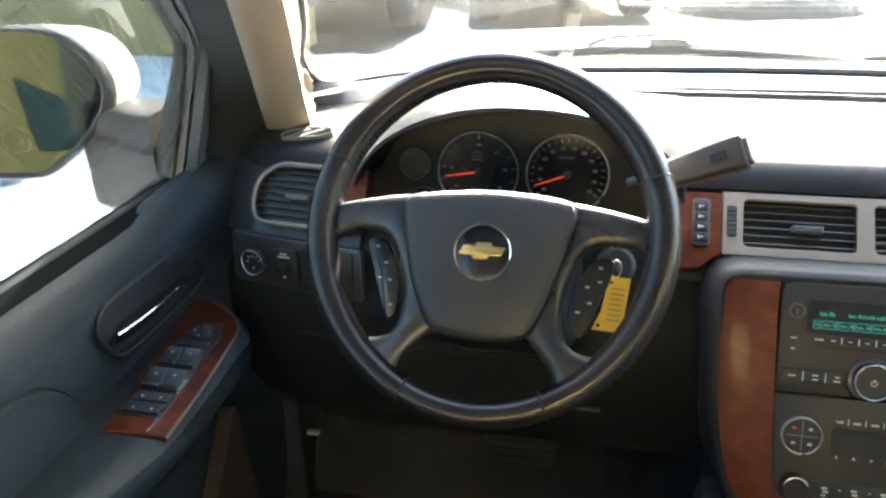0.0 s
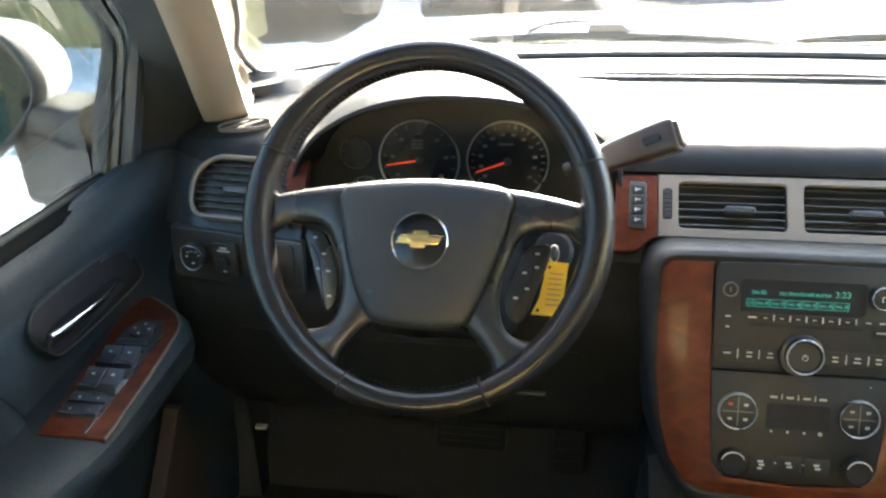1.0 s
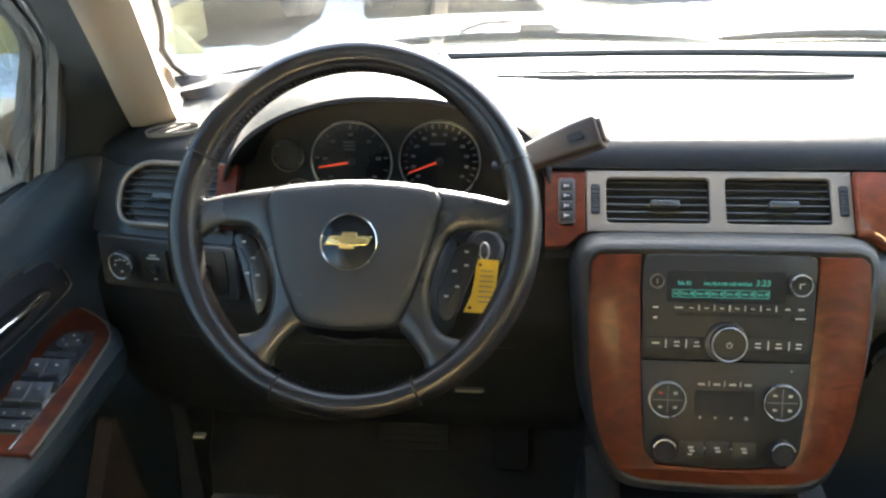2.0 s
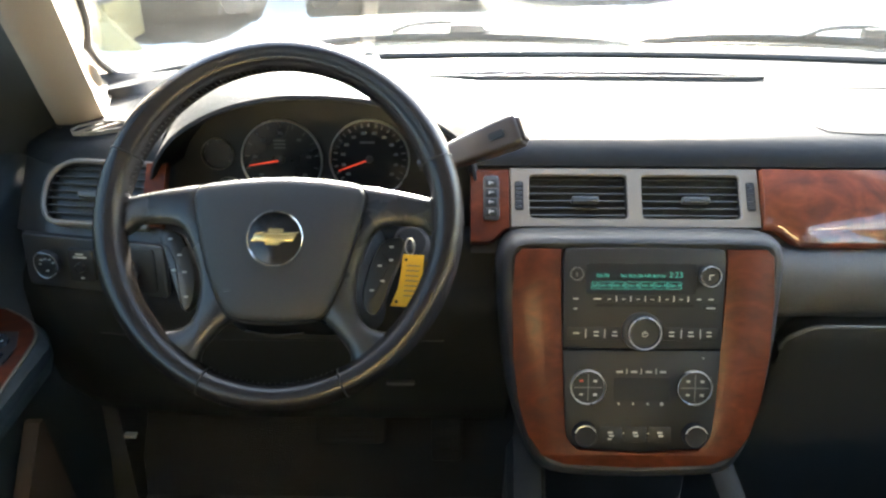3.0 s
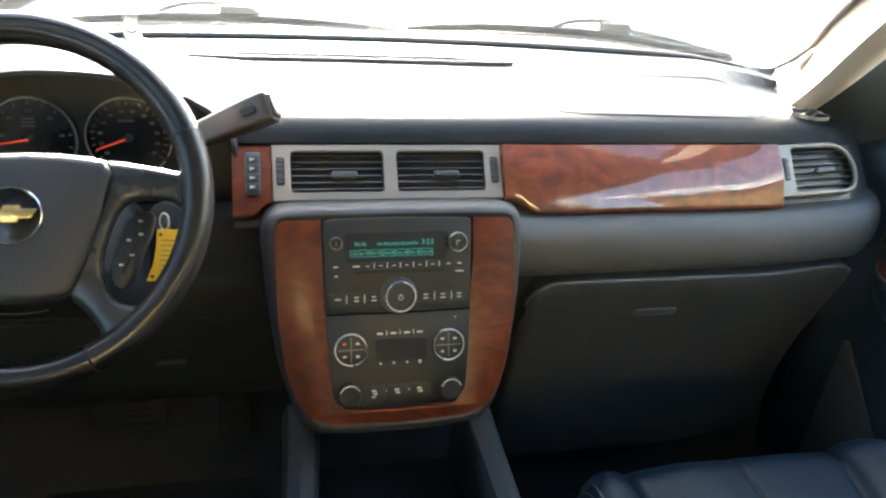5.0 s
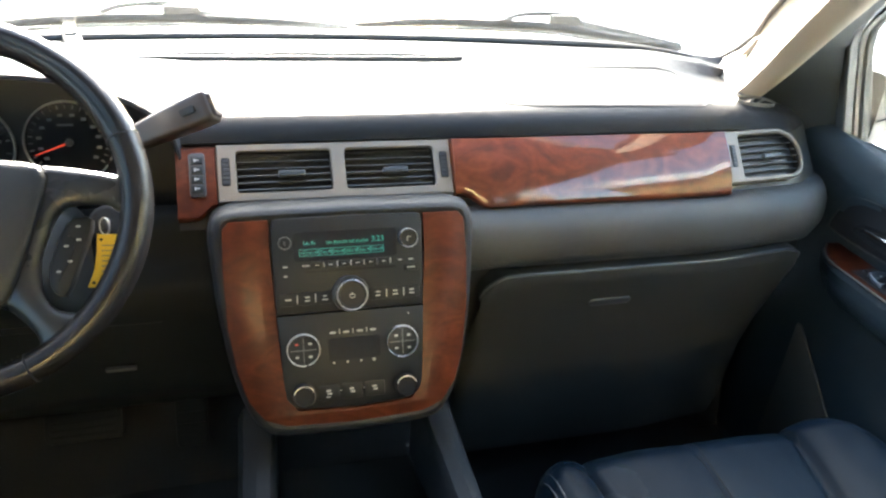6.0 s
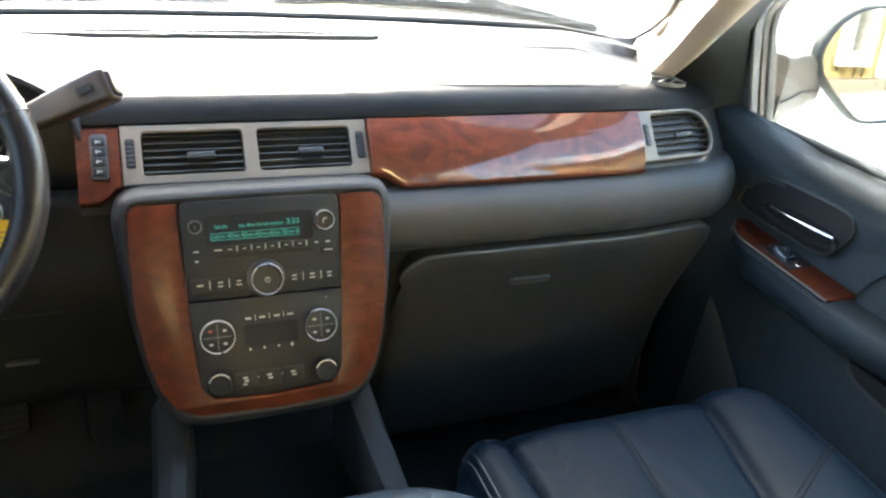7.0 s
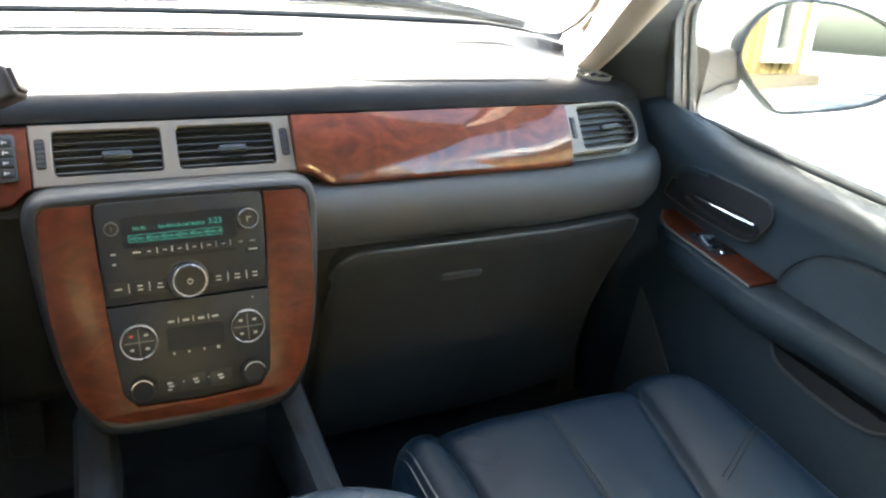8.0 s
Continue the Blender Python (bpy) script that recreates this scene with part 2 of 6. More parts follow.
FAINT = material("faint_marking", (0.105, 0.105, 0.105), 0.5, vary=0.03)
DIM = material("grey_marking", (0.34, 0.34, 0.33), 0.5, vary=0.03)
REDMARK = material("red_marking", (0.42, 0.035, 0.025), 0.5, vary=0.03)
NEEDLE = material("needle_red", (0.75, 0.06, 0.02), 0.4, vary=0.03, emit=(1.0, 0.08, 0.03), strength=0.0075)
GREEN = material("display_green", (0.02, 0.2, 0.15), 0.5, vary=0.02, emit=(0.05, 0.70, 0.52), strength=0.0052)
SCREEN = material("display_glass", (0.006, 0.007, 0.008), 0.22, vary=0.02)
YELLOW = material("yellow_card", (0.62, 0.36, 0.015), 0.5, vary=0.06, fine=300)
PAINT = material("white_paint", (0.80, 0.80, 0.78), 0.3, vary=0.04, coat=0.6, scale=3)
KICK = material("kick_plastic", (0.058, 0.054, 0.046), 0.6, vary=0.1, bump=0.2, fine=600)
LINING = material("roof_lining", (0.24, 0.235, 0.22), 0.9, vary=0.06, fine=500, bump=0.4, bump_dist=0.001)
SWITCH = material("switch_plastic", (0.034, 0.040, 0.048), 0.24, spec=0.9, bump=0.05, fine=1200, bump_dist=0.0001)
SPOKEDARK = material("spoke_dark", (0.0215, 0.0225, 0.0232), 0.29, bump=0.12, fine=1200, bump_dist=0.0002)
# brown base paints the sun's warm glow on the black shift lever
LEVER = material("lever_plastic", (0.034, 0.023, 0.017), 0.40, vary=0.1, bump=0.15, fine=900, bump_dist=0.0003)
TAUPE = material("taupe_plastic", (0.085, 0.069, 0.054), 0.55, vary=0.08, bump=0.15, fine=500)
SNOW = material("snow", (0.82, 0.84, 0.87), 0.7, vary=0.06, scale=9, fine=60, bump=0.5, bump_dist=0.02)
MIRROR = material("mirror_glass", (0.27, 0.27, 0.258), 0.0, metal=1.0, vary=0.02)
DIMMED = material("dimmed_mirror", (0.076, 0.095, 0.100), 0.0, metal=1.0, vary=0.02)
TYRE = material("tyre_rubber", (0.012, 0.012, 0.0125), 0.8, vary=0.3, scale=20, fine=120, bump=0.4, bump_dist=0.004)
DARKPAINT = material("dark_car_paint", (0.020, 0.024, 0.030), 0.3, vary=0.2, coat=0.6, scale=4)
TEAL = material("teal_paint", (0.056, 0.088, 0.090), 0.35, vary=0.15, scale=4)
YWALL = material("yellow_siding", (0.32, 0.25, 0.11), 0.75, vary=0.15, scale=2.5, fine=40, bump=0.3, bump_dist=0.004)
# darker wall behind the boards, so the gaps between them read as lines
YGAP = material("dark_underboard", (0.085, 0.062, 0.028), 0.85, vary=0.2, scale=3)
GRAVEL = material("dark_gravel", (0.034, 0.032, 0.026), 0.8, vary=0.35, scale=5, fine=60, bump=0.8, bump_dist=0.02)
# tints far below real glass hold down the outdoor light, driver's side most
GLASS = pane_glass("dimming_glass", (0.42, 0.435, 0.43), dust=0.0014)
SIDEGLASS = pane_glass("side_glass", (0.25, 0.265, 0.26))
GROUND = snowy_ground()
SIDEGLASS_LIGHTER = pane_glass("lighter_side_glass", (0.44, 0.46, 0.45))
PRIVACY = pane_glass("privacy_glass", (0.22, 0.23, 0.22))


# ---- building tools ----
def part(name, bm, material, parent=None, label="", sharp=38):
    """One mesh object of its own, under a thing or a part."""
    bmesh.ops.recalc_face_normals(bm, faces=bm.faces)
    me = bpy.data.meshes.new(name)
    bm.to_mesh(me)
    bm.free()
    for p in me.polygons:
        p.use_smooth = True
    me.set_sharp_from_angle(angle=radians(sharp))
    me.materials.append(material)
    ob = new(name, me)
    if parent is not None:
        ob.parent = parent
        if parent.type == "EMPTY":
            ob.matrix_parent_inverse = Matrix.Translation(-parent.location)
    if label:
        ob["label"] = label
    return ob


def thing(name, loc, label, category, group="", kind=""):
    ob = new(name)
    ob.location = loc
    ob.empty_display_size = 0.05
    return tagged(ob, label, category, group, kind)


class Frame:
    """A plane with its own right, up and outward axes."""

    def __init__(self, origin, up, right=(1, 0, 0)):
        self.o, self.u, self.v = Vector(origin), Vector(right).normalized(), Vector(up).normalized()
        self.n = self.u.cross(self.v) * 1.0

    def __call__(self, u, v, d=0.0):
        return self.o + self.u * u + self.v * v + self.n * d


def rrect(x0, x1, y0, y1, r, n=5):
    """A rounded rectangle; r is one radius or four (from the lower left, anticlockwise)."""
    rs = r if isinstance(r, (tuple, list)) else (r,) * 4
    pts = []
    for (cx, cy, a0), q in zip(((x0, y0, 180), (x1, y0, 270), (x1, y1, 0), (x0, y1, 90)), rs):
        ox = cx + q if cx == x0 else cx - q
        oy = cy + q if cy == y0 else cy - q
        for i in range(n + 1):
            a = radians(a0 + 90 * i / n)
            pts.append((ox + q * math.cos(a), oy + q * math.sin(a)))
    return pts


def circle(cx, cy, r, n=32):
    return [(cx + r * math.cos(2 * math.pi * i / n), cy + r * math.sin(2 * math.pi * i / n)) for i in range(n)]


def smooth_poly(pts, rounds=2):
    """Corner cutting, which rounds an outline."""
    for _ in range(rounds):
        out = []
        for a, b in zip(pts, pts[1:] + pts[:1]):
            out += [(a[0] * 0.75 + b[0] * 0.25, a[1] * 0.75 + b[1] * 0.25), (a[0] * 0.25 + b[0] * 0.75, a[1] * 0.25 + b[1] * 0.75)]
        pts = out
    return pts


def inset(pts, b):
    area = sum(p[0] * q[1] - q[0] * p[1] for p, q in zip(pts, pts[1:] + pts[:1]))
    s = 1 if area > 0 else -1
    out = []
    n = len(pts)
    for i in range(n):
        p, q, r = Vector(pts[i - 1]), Vector(pts[i]), Vector(pts[(i + 1) % n])
        t = (r - p)
        if t.length < 1e-9:
            out.append(tuple(q))
            continue
        t.normalize()
        out.append((q.x - s * t.y * b, q.y + s * t.x * b))
    return out


def loft(bm, rings, closed=True, cap0=False, cap1=False):
    vs = [[bm.verts.new(p) for p in r] for r in rings]
    for a, b in zip(vs, vs[1:]):
        n = len(a)
        for i in range(n if closed else n - 1):
            j = (i + 1) % n
            bm.faces.new((a[i], a[j], b[j], b[i]))
    if cap0:
        bm.faces.new(vs[0])
    if cap1:
        bm.faces.new(vs[-1])
    return vs


def plate(bm, at, pts, d0, d1, bevel=0.0):
    """A flat piece with an outline, from depth d0 to d1, with a chamfered front edge."""
    rings = [[at(u, v, d0) for u, v in pts]]
    if bevel:
        rings += [[at(u, v, d1 - bevel) for u, v in pts], [at(u, v, d1 - bevel * 0.3) for u, v in inset(pts, bevel * 0.35)], [at(u, v, d1) for u, v in inset(pts, bevel)]]
    else:
        rings.append([at(u, v, d1) for u, v in pts])
    loft(bm, rings, True, True, True)
    return bm


def hoop(bm, at, outer, inner, d0, d1, bevel=0.001):
    """A frame between two outlines with the same number of points."""
    rings = [[at(u, v, d0) for u, v in outer], [at(u, v, d1 - bevel) for u, v in outer], [at(u, v, d1) for u, v in inset(outer, bevel)],
             [at(u, v, d1) for u, v in inset(inner, -bevel)], [at(u, v, d1 - bevel) for u, v in inner], [at(u, v, d0) for u, v in inner]]
    rings.append(rings[0])
    vs = [[bm.verts.new(p) for p in r] for r in rings[:-1]]
    vs.append(vs[0])
    for a, b in zip(vs, vs[1:]):
        for i in range(len(a)):
            j = (i + 1) % len(a)
            bm.faces.new((a[i], a[j], b[j], b[i]))
    return bm


def tube(bm, pts, r, seg=10, closed=False, flat=1.0, up=(0, 0, 1)):
    """A swept round or oval bar; r is one radius or one a point."""
    pts = [Vector(p) for p in pts]
    n = len(pts)
    rs = r if isinstance(r, (list, tuple)) else [r] * n
    rings = []
    for i, p in enumerate(pts):
        a = pts[i - 1] if (i or closed) else p
        b = pts[(i + 1) % n] if (i < n - 1 or closed) else p
        t = (b - a).normalized()
        side = t.cross(Vector(up))
        if side.length < 1e-4:
            side = t.cross(Vector((1, 0, 0)))
        side.normalize()
        over = side.cross(t)
        rings.append([p + side * math.cos(2 * math.pi * k / seg) * rs[i] + over * math.sin(2 * math.pi * k / seg) * rs[i] * flat for k in range(seg)])
    if closed:
        vs = [[bm.verts.new(q) for q in ring] for ring in rings]
        vs.append(vs[0])
        for a, b in zip(vs, vs[1:]):
            for k in range(seg):
                j = (k + 1) % seg
                bm.faces.new((a[k], a[j], b[j], b[k]))
    else:
        loft(bm, rings, True, True, True)
    return bm


def curve(pts, n=8):
    """Points along a smooth line through pts."""
    P = [Vector(p) for p in pts]
    out = []
    for i in range(len(P) - 1):
        p0, p1, p2, p3 = P[max(i - 1, 0)], P[i], P[i + 1], P[min(i + 2, len(P) - 1)]
        for k in range(n):
            t = k / n
            out.append(0.5 * ((2 * p1) + (p2 - p0) * t + (2 * p0 - 5 * p1 + 4 * p2 - p3) * t * t + (3 * p1 - p0 - 3 * p2 + p3) * t ** 3))
    out.append(P[-1])
    return out


def box(bm, x0, x1, y0, y1, z0, z1, bevel=0.0, seg=2):
    g = bmesh.ops.create_cube(bm, size=1.0)
    for v in g["verts"]:
        v.co = Vector((x0 + (v.co.x + 0.5) * (x1 - x0), y0 + (v.co.y + 0.5) * (y1 - y0), z0 + (v.co.z + 0.5) * (z1 - z0)))
    if bevel:
        es = list({e for v in g["verts"] for e in v.link_edges})
        bmesh.ops.bevel(bm, geom=es, offset=bevel, segments=seg, affect="EDGES", profile=0.6)
    return bm


def sheet(bm, grid, thick=0.0):
    """A surface through a grid of points; with a thickness it becomes a shell, grown along its normals' far side."""
    vs = [[bm.verts.new(p) for p in row] for row in grid]
    for a, b in zip(vs, vs[1:]):
        for i in range(len(a) - 1):
            bm.faces.new((a[i], a[i + 1], b[i + 1], b[i]))
    if thick:
        bmesh.ops.recalc_face_normals(bm, faces=bm.faces)
        bmesh.ops.solidify(bm, geom=list(bm.faces), thickness=thick)
    return bm


def step(a, b, x):
    t = min(1, max(0, (x - a) / (b - a)))
    return t * t * (3 - 2 * t)


def span(a, b, n):
    return [a + (b - a) * i / (n - 1) for i in range(n)]


def loft_box(bm, at, x0, x1, y0, y1, q0, q1):
    b = 0.0006
    o0 = [(x0, y0), (x1, y0), (x1, y1), (x0, y1)]
    o1 = [(x0 + b, y0 + b), (x1 - b, y0 + b), (x1 - b, y1 - b), (x0 + b, y1 - b)]
    loft(bm, [[at(x, y, q0) for x, y in o0], [at(x, y, q1 - b) for x, y in o0], [at(x, y, q1) for x, y in o1]], True, True, True)
    return bm


# ---- setting: ground, cabin shell ----
bm = bmesh.new()
g = [[(x, y, 0.015 * math.sin(x * 1.3 + y * 0.7) * math.cos(y * 0.9)) for y in span(-30, 30, 61)] for x in span(-30, 30, 61)]
sheet(bm, g)
for x0, x1, y0, y1 in ((-600, -30, -600, 600), (30, 600, -600, 600), (-30, 30, 30, 600), (-30, 30, -600, -30)):
    bm.faces.new([bm.verts.new((x, y, 0)) for x, y in ((x0, y0), (x1, y0), (x1, y1), (x0, y1))])
tagged(part("ground", bm, GROUND), "packed snow and ice with bare wet asphalt showing through", "ground", kind="structure")


def ws_line(x):
    """Where the dashboard's top meets the windshield."""
    return 1.240 - 0.20 * x * x


def glass_point(x, s):
    """The windshield: s runs from its foot, 0, to the roof, 1."""
    return Vector((x * (1 - 0.14 * s), ws_line(x) + 0.065 - 0.90 * s, 1.325 + 0.56 * s - 0.03 * (x / 0.8) ** 2 * s))


bm = bmesh.new()
sheet(bm, [[glass_point(x, s) for x in span(-0.80, 0.80, 21)] for s in span(0, 1, 9)], 0.005)
wind = tagged(part("windshield", bm, GLASS), "raked windshield glass above the dashboard, tinted to dim the outdoors", "windshield", kind="structure")
wind.visible_shadow = False

# roof lining, floor, and the plain body behind
bm = bmesh.new()
sheet(bm, [[(x, y, 1.89 - 0.05 * (x / 0.75) ** 2 - 0.06 * step(-0.3, 0.45, y)) for x in span(-0.76, 0.76, 13)] for y in span(0.44, -1.6, 7)], 0.03)
tagged(part("ceiling", bm, LINING), "light grey cloth roof lining", "ceiling", kind="structure")
# unseen flap under the glass, added to darken what the wood trim reflects
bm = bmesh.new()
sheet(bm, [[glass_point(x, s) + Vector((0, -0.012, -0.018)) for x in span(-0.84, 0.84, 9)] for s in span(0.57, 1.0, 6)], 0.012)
tagged(part("trim_reflection_blocker", bm, PADVINYL), "unseen dark flap under the windshield top, added to darken reflections", "roof trim", kind="structure")
for s, nm in ((-1, "trim_roof_left"), (1, "trim_roof_right")):
    bm = bmesh.new()
    sheet(bm, [[(s * x, y, z - 0.05 * step(-0.3, 0.45, y)) for x, z in ((0.735, 1.745), (0.700, 1.748), (0.672, 1.765), (0.660, 1.795), (0.668, 1.84), (0.70, 1.875), (0.77, 1.90))] for y in span(0.50, -1.62, 9)], 0.012)
    tagged(part(nm, bm, LINING), "grey cloth covered roof edge above the doors", "roof trim", kind="structure")
bm = bmesh.new()
box(bm, -0.90, 0.90, -1.6, 1.40, 0.52, 0.575)
tagged(part("floor", bm, CARPET), "dark charcoal carpeted cabin floor", "floor", kind="structure")
bm = bmesh.new()
sheet(bm, [[(x, 1.05 + 0.25 * step(0.58, 0.95, z) , z) for x in span(-0.93, 0.93, 5)] for z in span(0.54, 1.28, 8)], 0.02)
tagged(part("wall_front", bm, CARPET), "dark carpeted bulkhead behind the pedals", "bulkhead", kind="structure")
for s, nm in ((-1, "wall_left"), (1, "wall_right")):
    bm = bmesh.new()
    box(bm, min(s * 0.86, s * 0.95), max(s * 0.86, s * 0.95), -1.6, -0.42, 0.52, 1.235, 0.01)
    box(bm, min(s * 0.74, s * 0.86), max(s * 0.74, s * 0.86), -0.55, -0.42, 1.235, 1.86, 0.01)
    tagged(part(nm, bm, LINING), "plain grey trimmed body side behind the front doors", "body side", kind="structure")
for s, nm in ((-1, "window_rear_left"), (1, "window_rear_right")):
    bm = bmesh.new()
    sheet(bm, [[(s * x, y, z) for x, z in ((0.89, 1.225), (0.80, 1.55), (0.735, 1.87))] for y in span(-1.62, -0.50, 3)], 0.004)
    tagged(part(nm, bm, PRIVACY), "dark tinted rear side window", "window", kind="structure")
bm = bmesh.new()
box(bm, -0.95, 0.95, -1.66, -1.60, 0.52, 1.38)
box(bm, -0.95, 0.95, -1.66, -1.60, 1.58, 1.90)
box(bm, -0.95, -0.45, -1.66, -1.60, 1.38, 1.58)
box(bm, 0.45, 0.95, -1.66, -1.60, 1.38, 1.58)
tagged(part("wall_back", bm, GREYTRIM), "plain dark partition with a small rear window", "partition", kind="structure")
for s, nm in ((-1, "wall_cowl_left"), (1, "wall_cowl_right")):
    bm = bmesh.new()
    box(bm, min(s * 0.88, s * 0.97), max(s * 0.88, s * 0.97), 0.93, 1.42, 0.50, 1.215)
    box(bm, min(s * 0.79, s * 0.93), max(s * 0.79, s * 0.93), 1.0, 1.42, 0.52, 1.250)
    tagged(part(nm, bm, BLACK), "dark body side in front of the door", "body side", kind="structure")

def edge_x(q):
    """The half width of the visible glass at height q of the windshield."""
    pts = ((-0.02, 0.725), (0.026, 0.757), (0.085, 0.764), (0.157, 0.755), (0.235, 0.728), (0.35, 0.70), (0.8, 0.66))
    for (a, b), (c, d) in zip(pts, pts[1:]):
        if q <= c:
            return b + (d - b) * (q - a) / (c - a)
    return 0.66


# pillar trims with their round clips
PILLAR_YZ = [(1.03, 1.287), (0.945, 1.355), (0.83, 1.453), (0.58, 1.662), (0.42, 1.79)]
PILLAR_EDGE = {-1: (0.790, 0.759, 0.7165, 0.628, 0.575), 1: (0.744, 0.731, 0.709, 0.664, 0.635)}
for s, nm in ((-1, "left"), (1, "right")):
    pillar = thing("windshield_pillar", (s * 0.72, 1.0, 1.31), "beige moulded trim on the windshield pillar", "pillar trim", "windshield pillars")
    inner = curve([(a, y, z) for a, (y, z) in zip((0.724, 0.697, 0.658, 0.573, 0.520) if s < 0 else (0.702, 0.685, 0.652, 0.590, 0.550), PILLAR_YZ)], 6)
    outer = curve([(a, y, z - 0.004) for a, (y, z) in zip(PILLAR_EDGE[s], PILLAR_YZ)], 6)
    bm = bmesh.new()
    rings = []
    for a, b in zip(inner, outer):
        ring = []
        for t in span(0, 1, 8):
            p = a.lerp(b, t)
            ring.append(Vector((s * p.x, p.y - 0.022 * math.sin(math.pi * t) - 0.012 * t, p.z + 0.006 * math.sin(math.pi * t))))
        ring.append(Vector((s * b.x, b.y + 0.05, b.z)))
        q = min(0.75, max(0.0, (a.z - 1.325) / 0.56 + 0.03))
        g_ = glass_point(edge_x(q), q)
        toe = 0.024 * step(0.20, 0.06, q) if s < 0 else 0.0
        ring.append(Vector((s * (g_.x + 0.012 + toe * 0.5), g_.y + 0.004, g_.z - 0.004)))
        ring.append(Vector((s * (g_.x + toe), g_.y - 0.006, g_.z - 0.008)))
        rings.append(ring)
    loft(bm, rings, True, True, True)
    part("trim", bm, BEIGE, pillar)
    at = Frame((-0.700, 0.968, 1.372), (0.15, -0.62, 0.77), (0.72, 0.62, 0.2)) if s < 0 else Frame((0.7225, 1.032, 1.378), (-0.05, -0.71, 0.70), (-0.53, -0.58, -0.62))
    bm = bmesh.new()
    hoop(bm, at, [(0.006 * a, 0.026 * b) for a, b in circle(0, 0, 1, 24)], [(0.0045 * a, 0.022 * b) for a, b in circle(0, 0, 1, 24)], -0.004, 0.0012)
    plate(bm, at, [(0.0048 * a, 0.0225 * b) for a, b in circle(0, 0, 1, 24)], -0.004, 0.0024, 0.0008)
    part("clip_cover", bm, BEIGE, pillar, "oval raised clip cover")

# black rubber edge round the windshield foot
bm = bmesh.new()
tube(bm, [glass_point(x, 0.012) + Vector((0, -0.012, -0.004)) for x in span(-0.60, 0.60, 25)], 0.006, 8, flat=0.6)
for s in (-1, 1):
    tube(bm, [glass_point(s * x, q) + Vector((0, -0.010, -0.008)) for x, q in [(0.56, 0.012), (0.64, 0.004), (0.70, 0.000), (0.738, 0.010)]] + [glass_point(s * (edge_x(q) - 0.002), q) + Vector((0, -0.012, -0.009)) for q in span(0.03, 0.75, 24)], 0.0065, 8)
tagged(part("trim_seal", bm, RUBBER), "black rubber seal round the windshield edge", "seal", kind="structure")


# dark strip where the dashboard ends under the glass
bm = bmesh.new()
tube(bm, [(x, ws_line(x) + 0.004, 1.3475 - 0.022 * step(0.58, 0.80, abs(x))) for x in span(-0.70, 0.70, 29)], [0.0085 - 0.005 * step(0.48, 0.66, abs(x)) for x in span(-0.70, 0.70, 29)], 8, flat=0.9)
tagged(part("trim_strip", bm, WIPER), "dark strip at the dashboard's far edge", "trim", kind="structure")

# ---- bonnet, cowl, wipers ----
def hood_z(x, y):
    a = abs(x)
    return 1.292 - 0.050 * (y - 1.45) - 0.045 * max(0, y - 2.15) ** 2 * 4 - 0.055 * (a / 0.9) ** 3 - 0.022 * step(0.60, 0.80, a)


hood = thing("bonnet", (0, 1.45, 1.20), "white bonnet of the car with a glare-white cowl", "bonnet")
bm = bmesh.new()
sheet(bm, [[(x, y, hood_z(x, y)) for x in span(-0.99, 0.99, 41)] for y in span(1.43, 2.75, 28)], 0.02)
part("panel", bm, PAINT, hood)
bm = bmesh.new()
sheet(bm, [[(x, ws_line(x) + 0.07 + t * (1.432 - ws_line(x) - 0.07), 1.318 - 0.03 * t - 0.05 * (abs(x) / 0.9) ** 3) for x in span(-0.9, 0.9, 25)] for t in span(0, 1, 4)], 0.01)
# the white material stands for glare on the cowl below the wipers
part("cowl", bm, SNOW, hood, "cowl panel in white for the glare below the wipers")


def wiper(points):
    line = curve(points, 6)
    w = thing("windshield_wiper", line[len(line) // 2], "black windshield wiper resting on the glass", "wiper", "windshield wipers")
    bm = bmesh.new()
    tube(bm, line, [0.0035 + 0.0055 * math.sin(math.pi * i / 24) ** 0.5 if 0 < i < 24 else 0.003 for i in range(25)], 8, flat=1.0)
    part("blade", bm, WIPER, w)
    bm = bmesh.new()
    tube(bm, [p + Vector((0, -0.008, -0.010)) for p in line], 0.003, 6)
    part("rubber_strip", bm, RUBBER, w)
    c = line[12]
    bm = bmesh.new()
    tube(bm, curve([c + Vector((-0.085, 0.0, 0.008)), c + Vector((-0.04, 0.012, 0.020)), c + Vector((0.03, 0.014, 0.022)), c + Vector((0.065, 0.006, 0.015)), c + Vector((0.085, 0.0, 0.006))], 5), 0.0045, 8)
    part("bridge", bm, WIPER, w)
    bm = bmesh.new()
    box(bm, c.x + 0.015, c.x + 0.075, c.y - 0.004, c.y + 0.016, c.z - 0.004, c.z + 0.022, 0.005)
    part("adapter", bm, WIPER, w)
    bm = bmesh.new()
    tube(bm, [c + Vector((0.05, 0.012, 0.012)), c + Vector((0.20, 0.055, -0.020)), c + Vector((0.36, 0.09, -0.055))], [0.006, 0.008, 0.010], 8)
    part("arm", bm, WIPER, w)
    return w


wiper([(-0.52, 1.262, 1.352), (-0.40, 1.295, 1.358), (-0.25, 1.312, 1.361), (-0.08, 1.298, 1.361), (0.075, 1.272, 1.357)])
wiper([(0.09, 1.300, 1.357), (0.25, 1.310, 1.362), (0.45, 1.290, 1.360), (0.58, 1.250, 1.350), (0.70, 1.195, 1.339)])

# ---- dashboard ----
BAND = Frame((0, 0.870, 1.246), (0, 0.627, 0.779))


def fwd(x):
    """How far the dashboard curves away towards its ends."""
    a = abs(x)
    return 0.020 * step(0.55, 0.76, a) + 0.05 * step(0.74, 0.83, a)


def drop(x):
    return 0.022 * step(0.58, 0.80, abs(x))


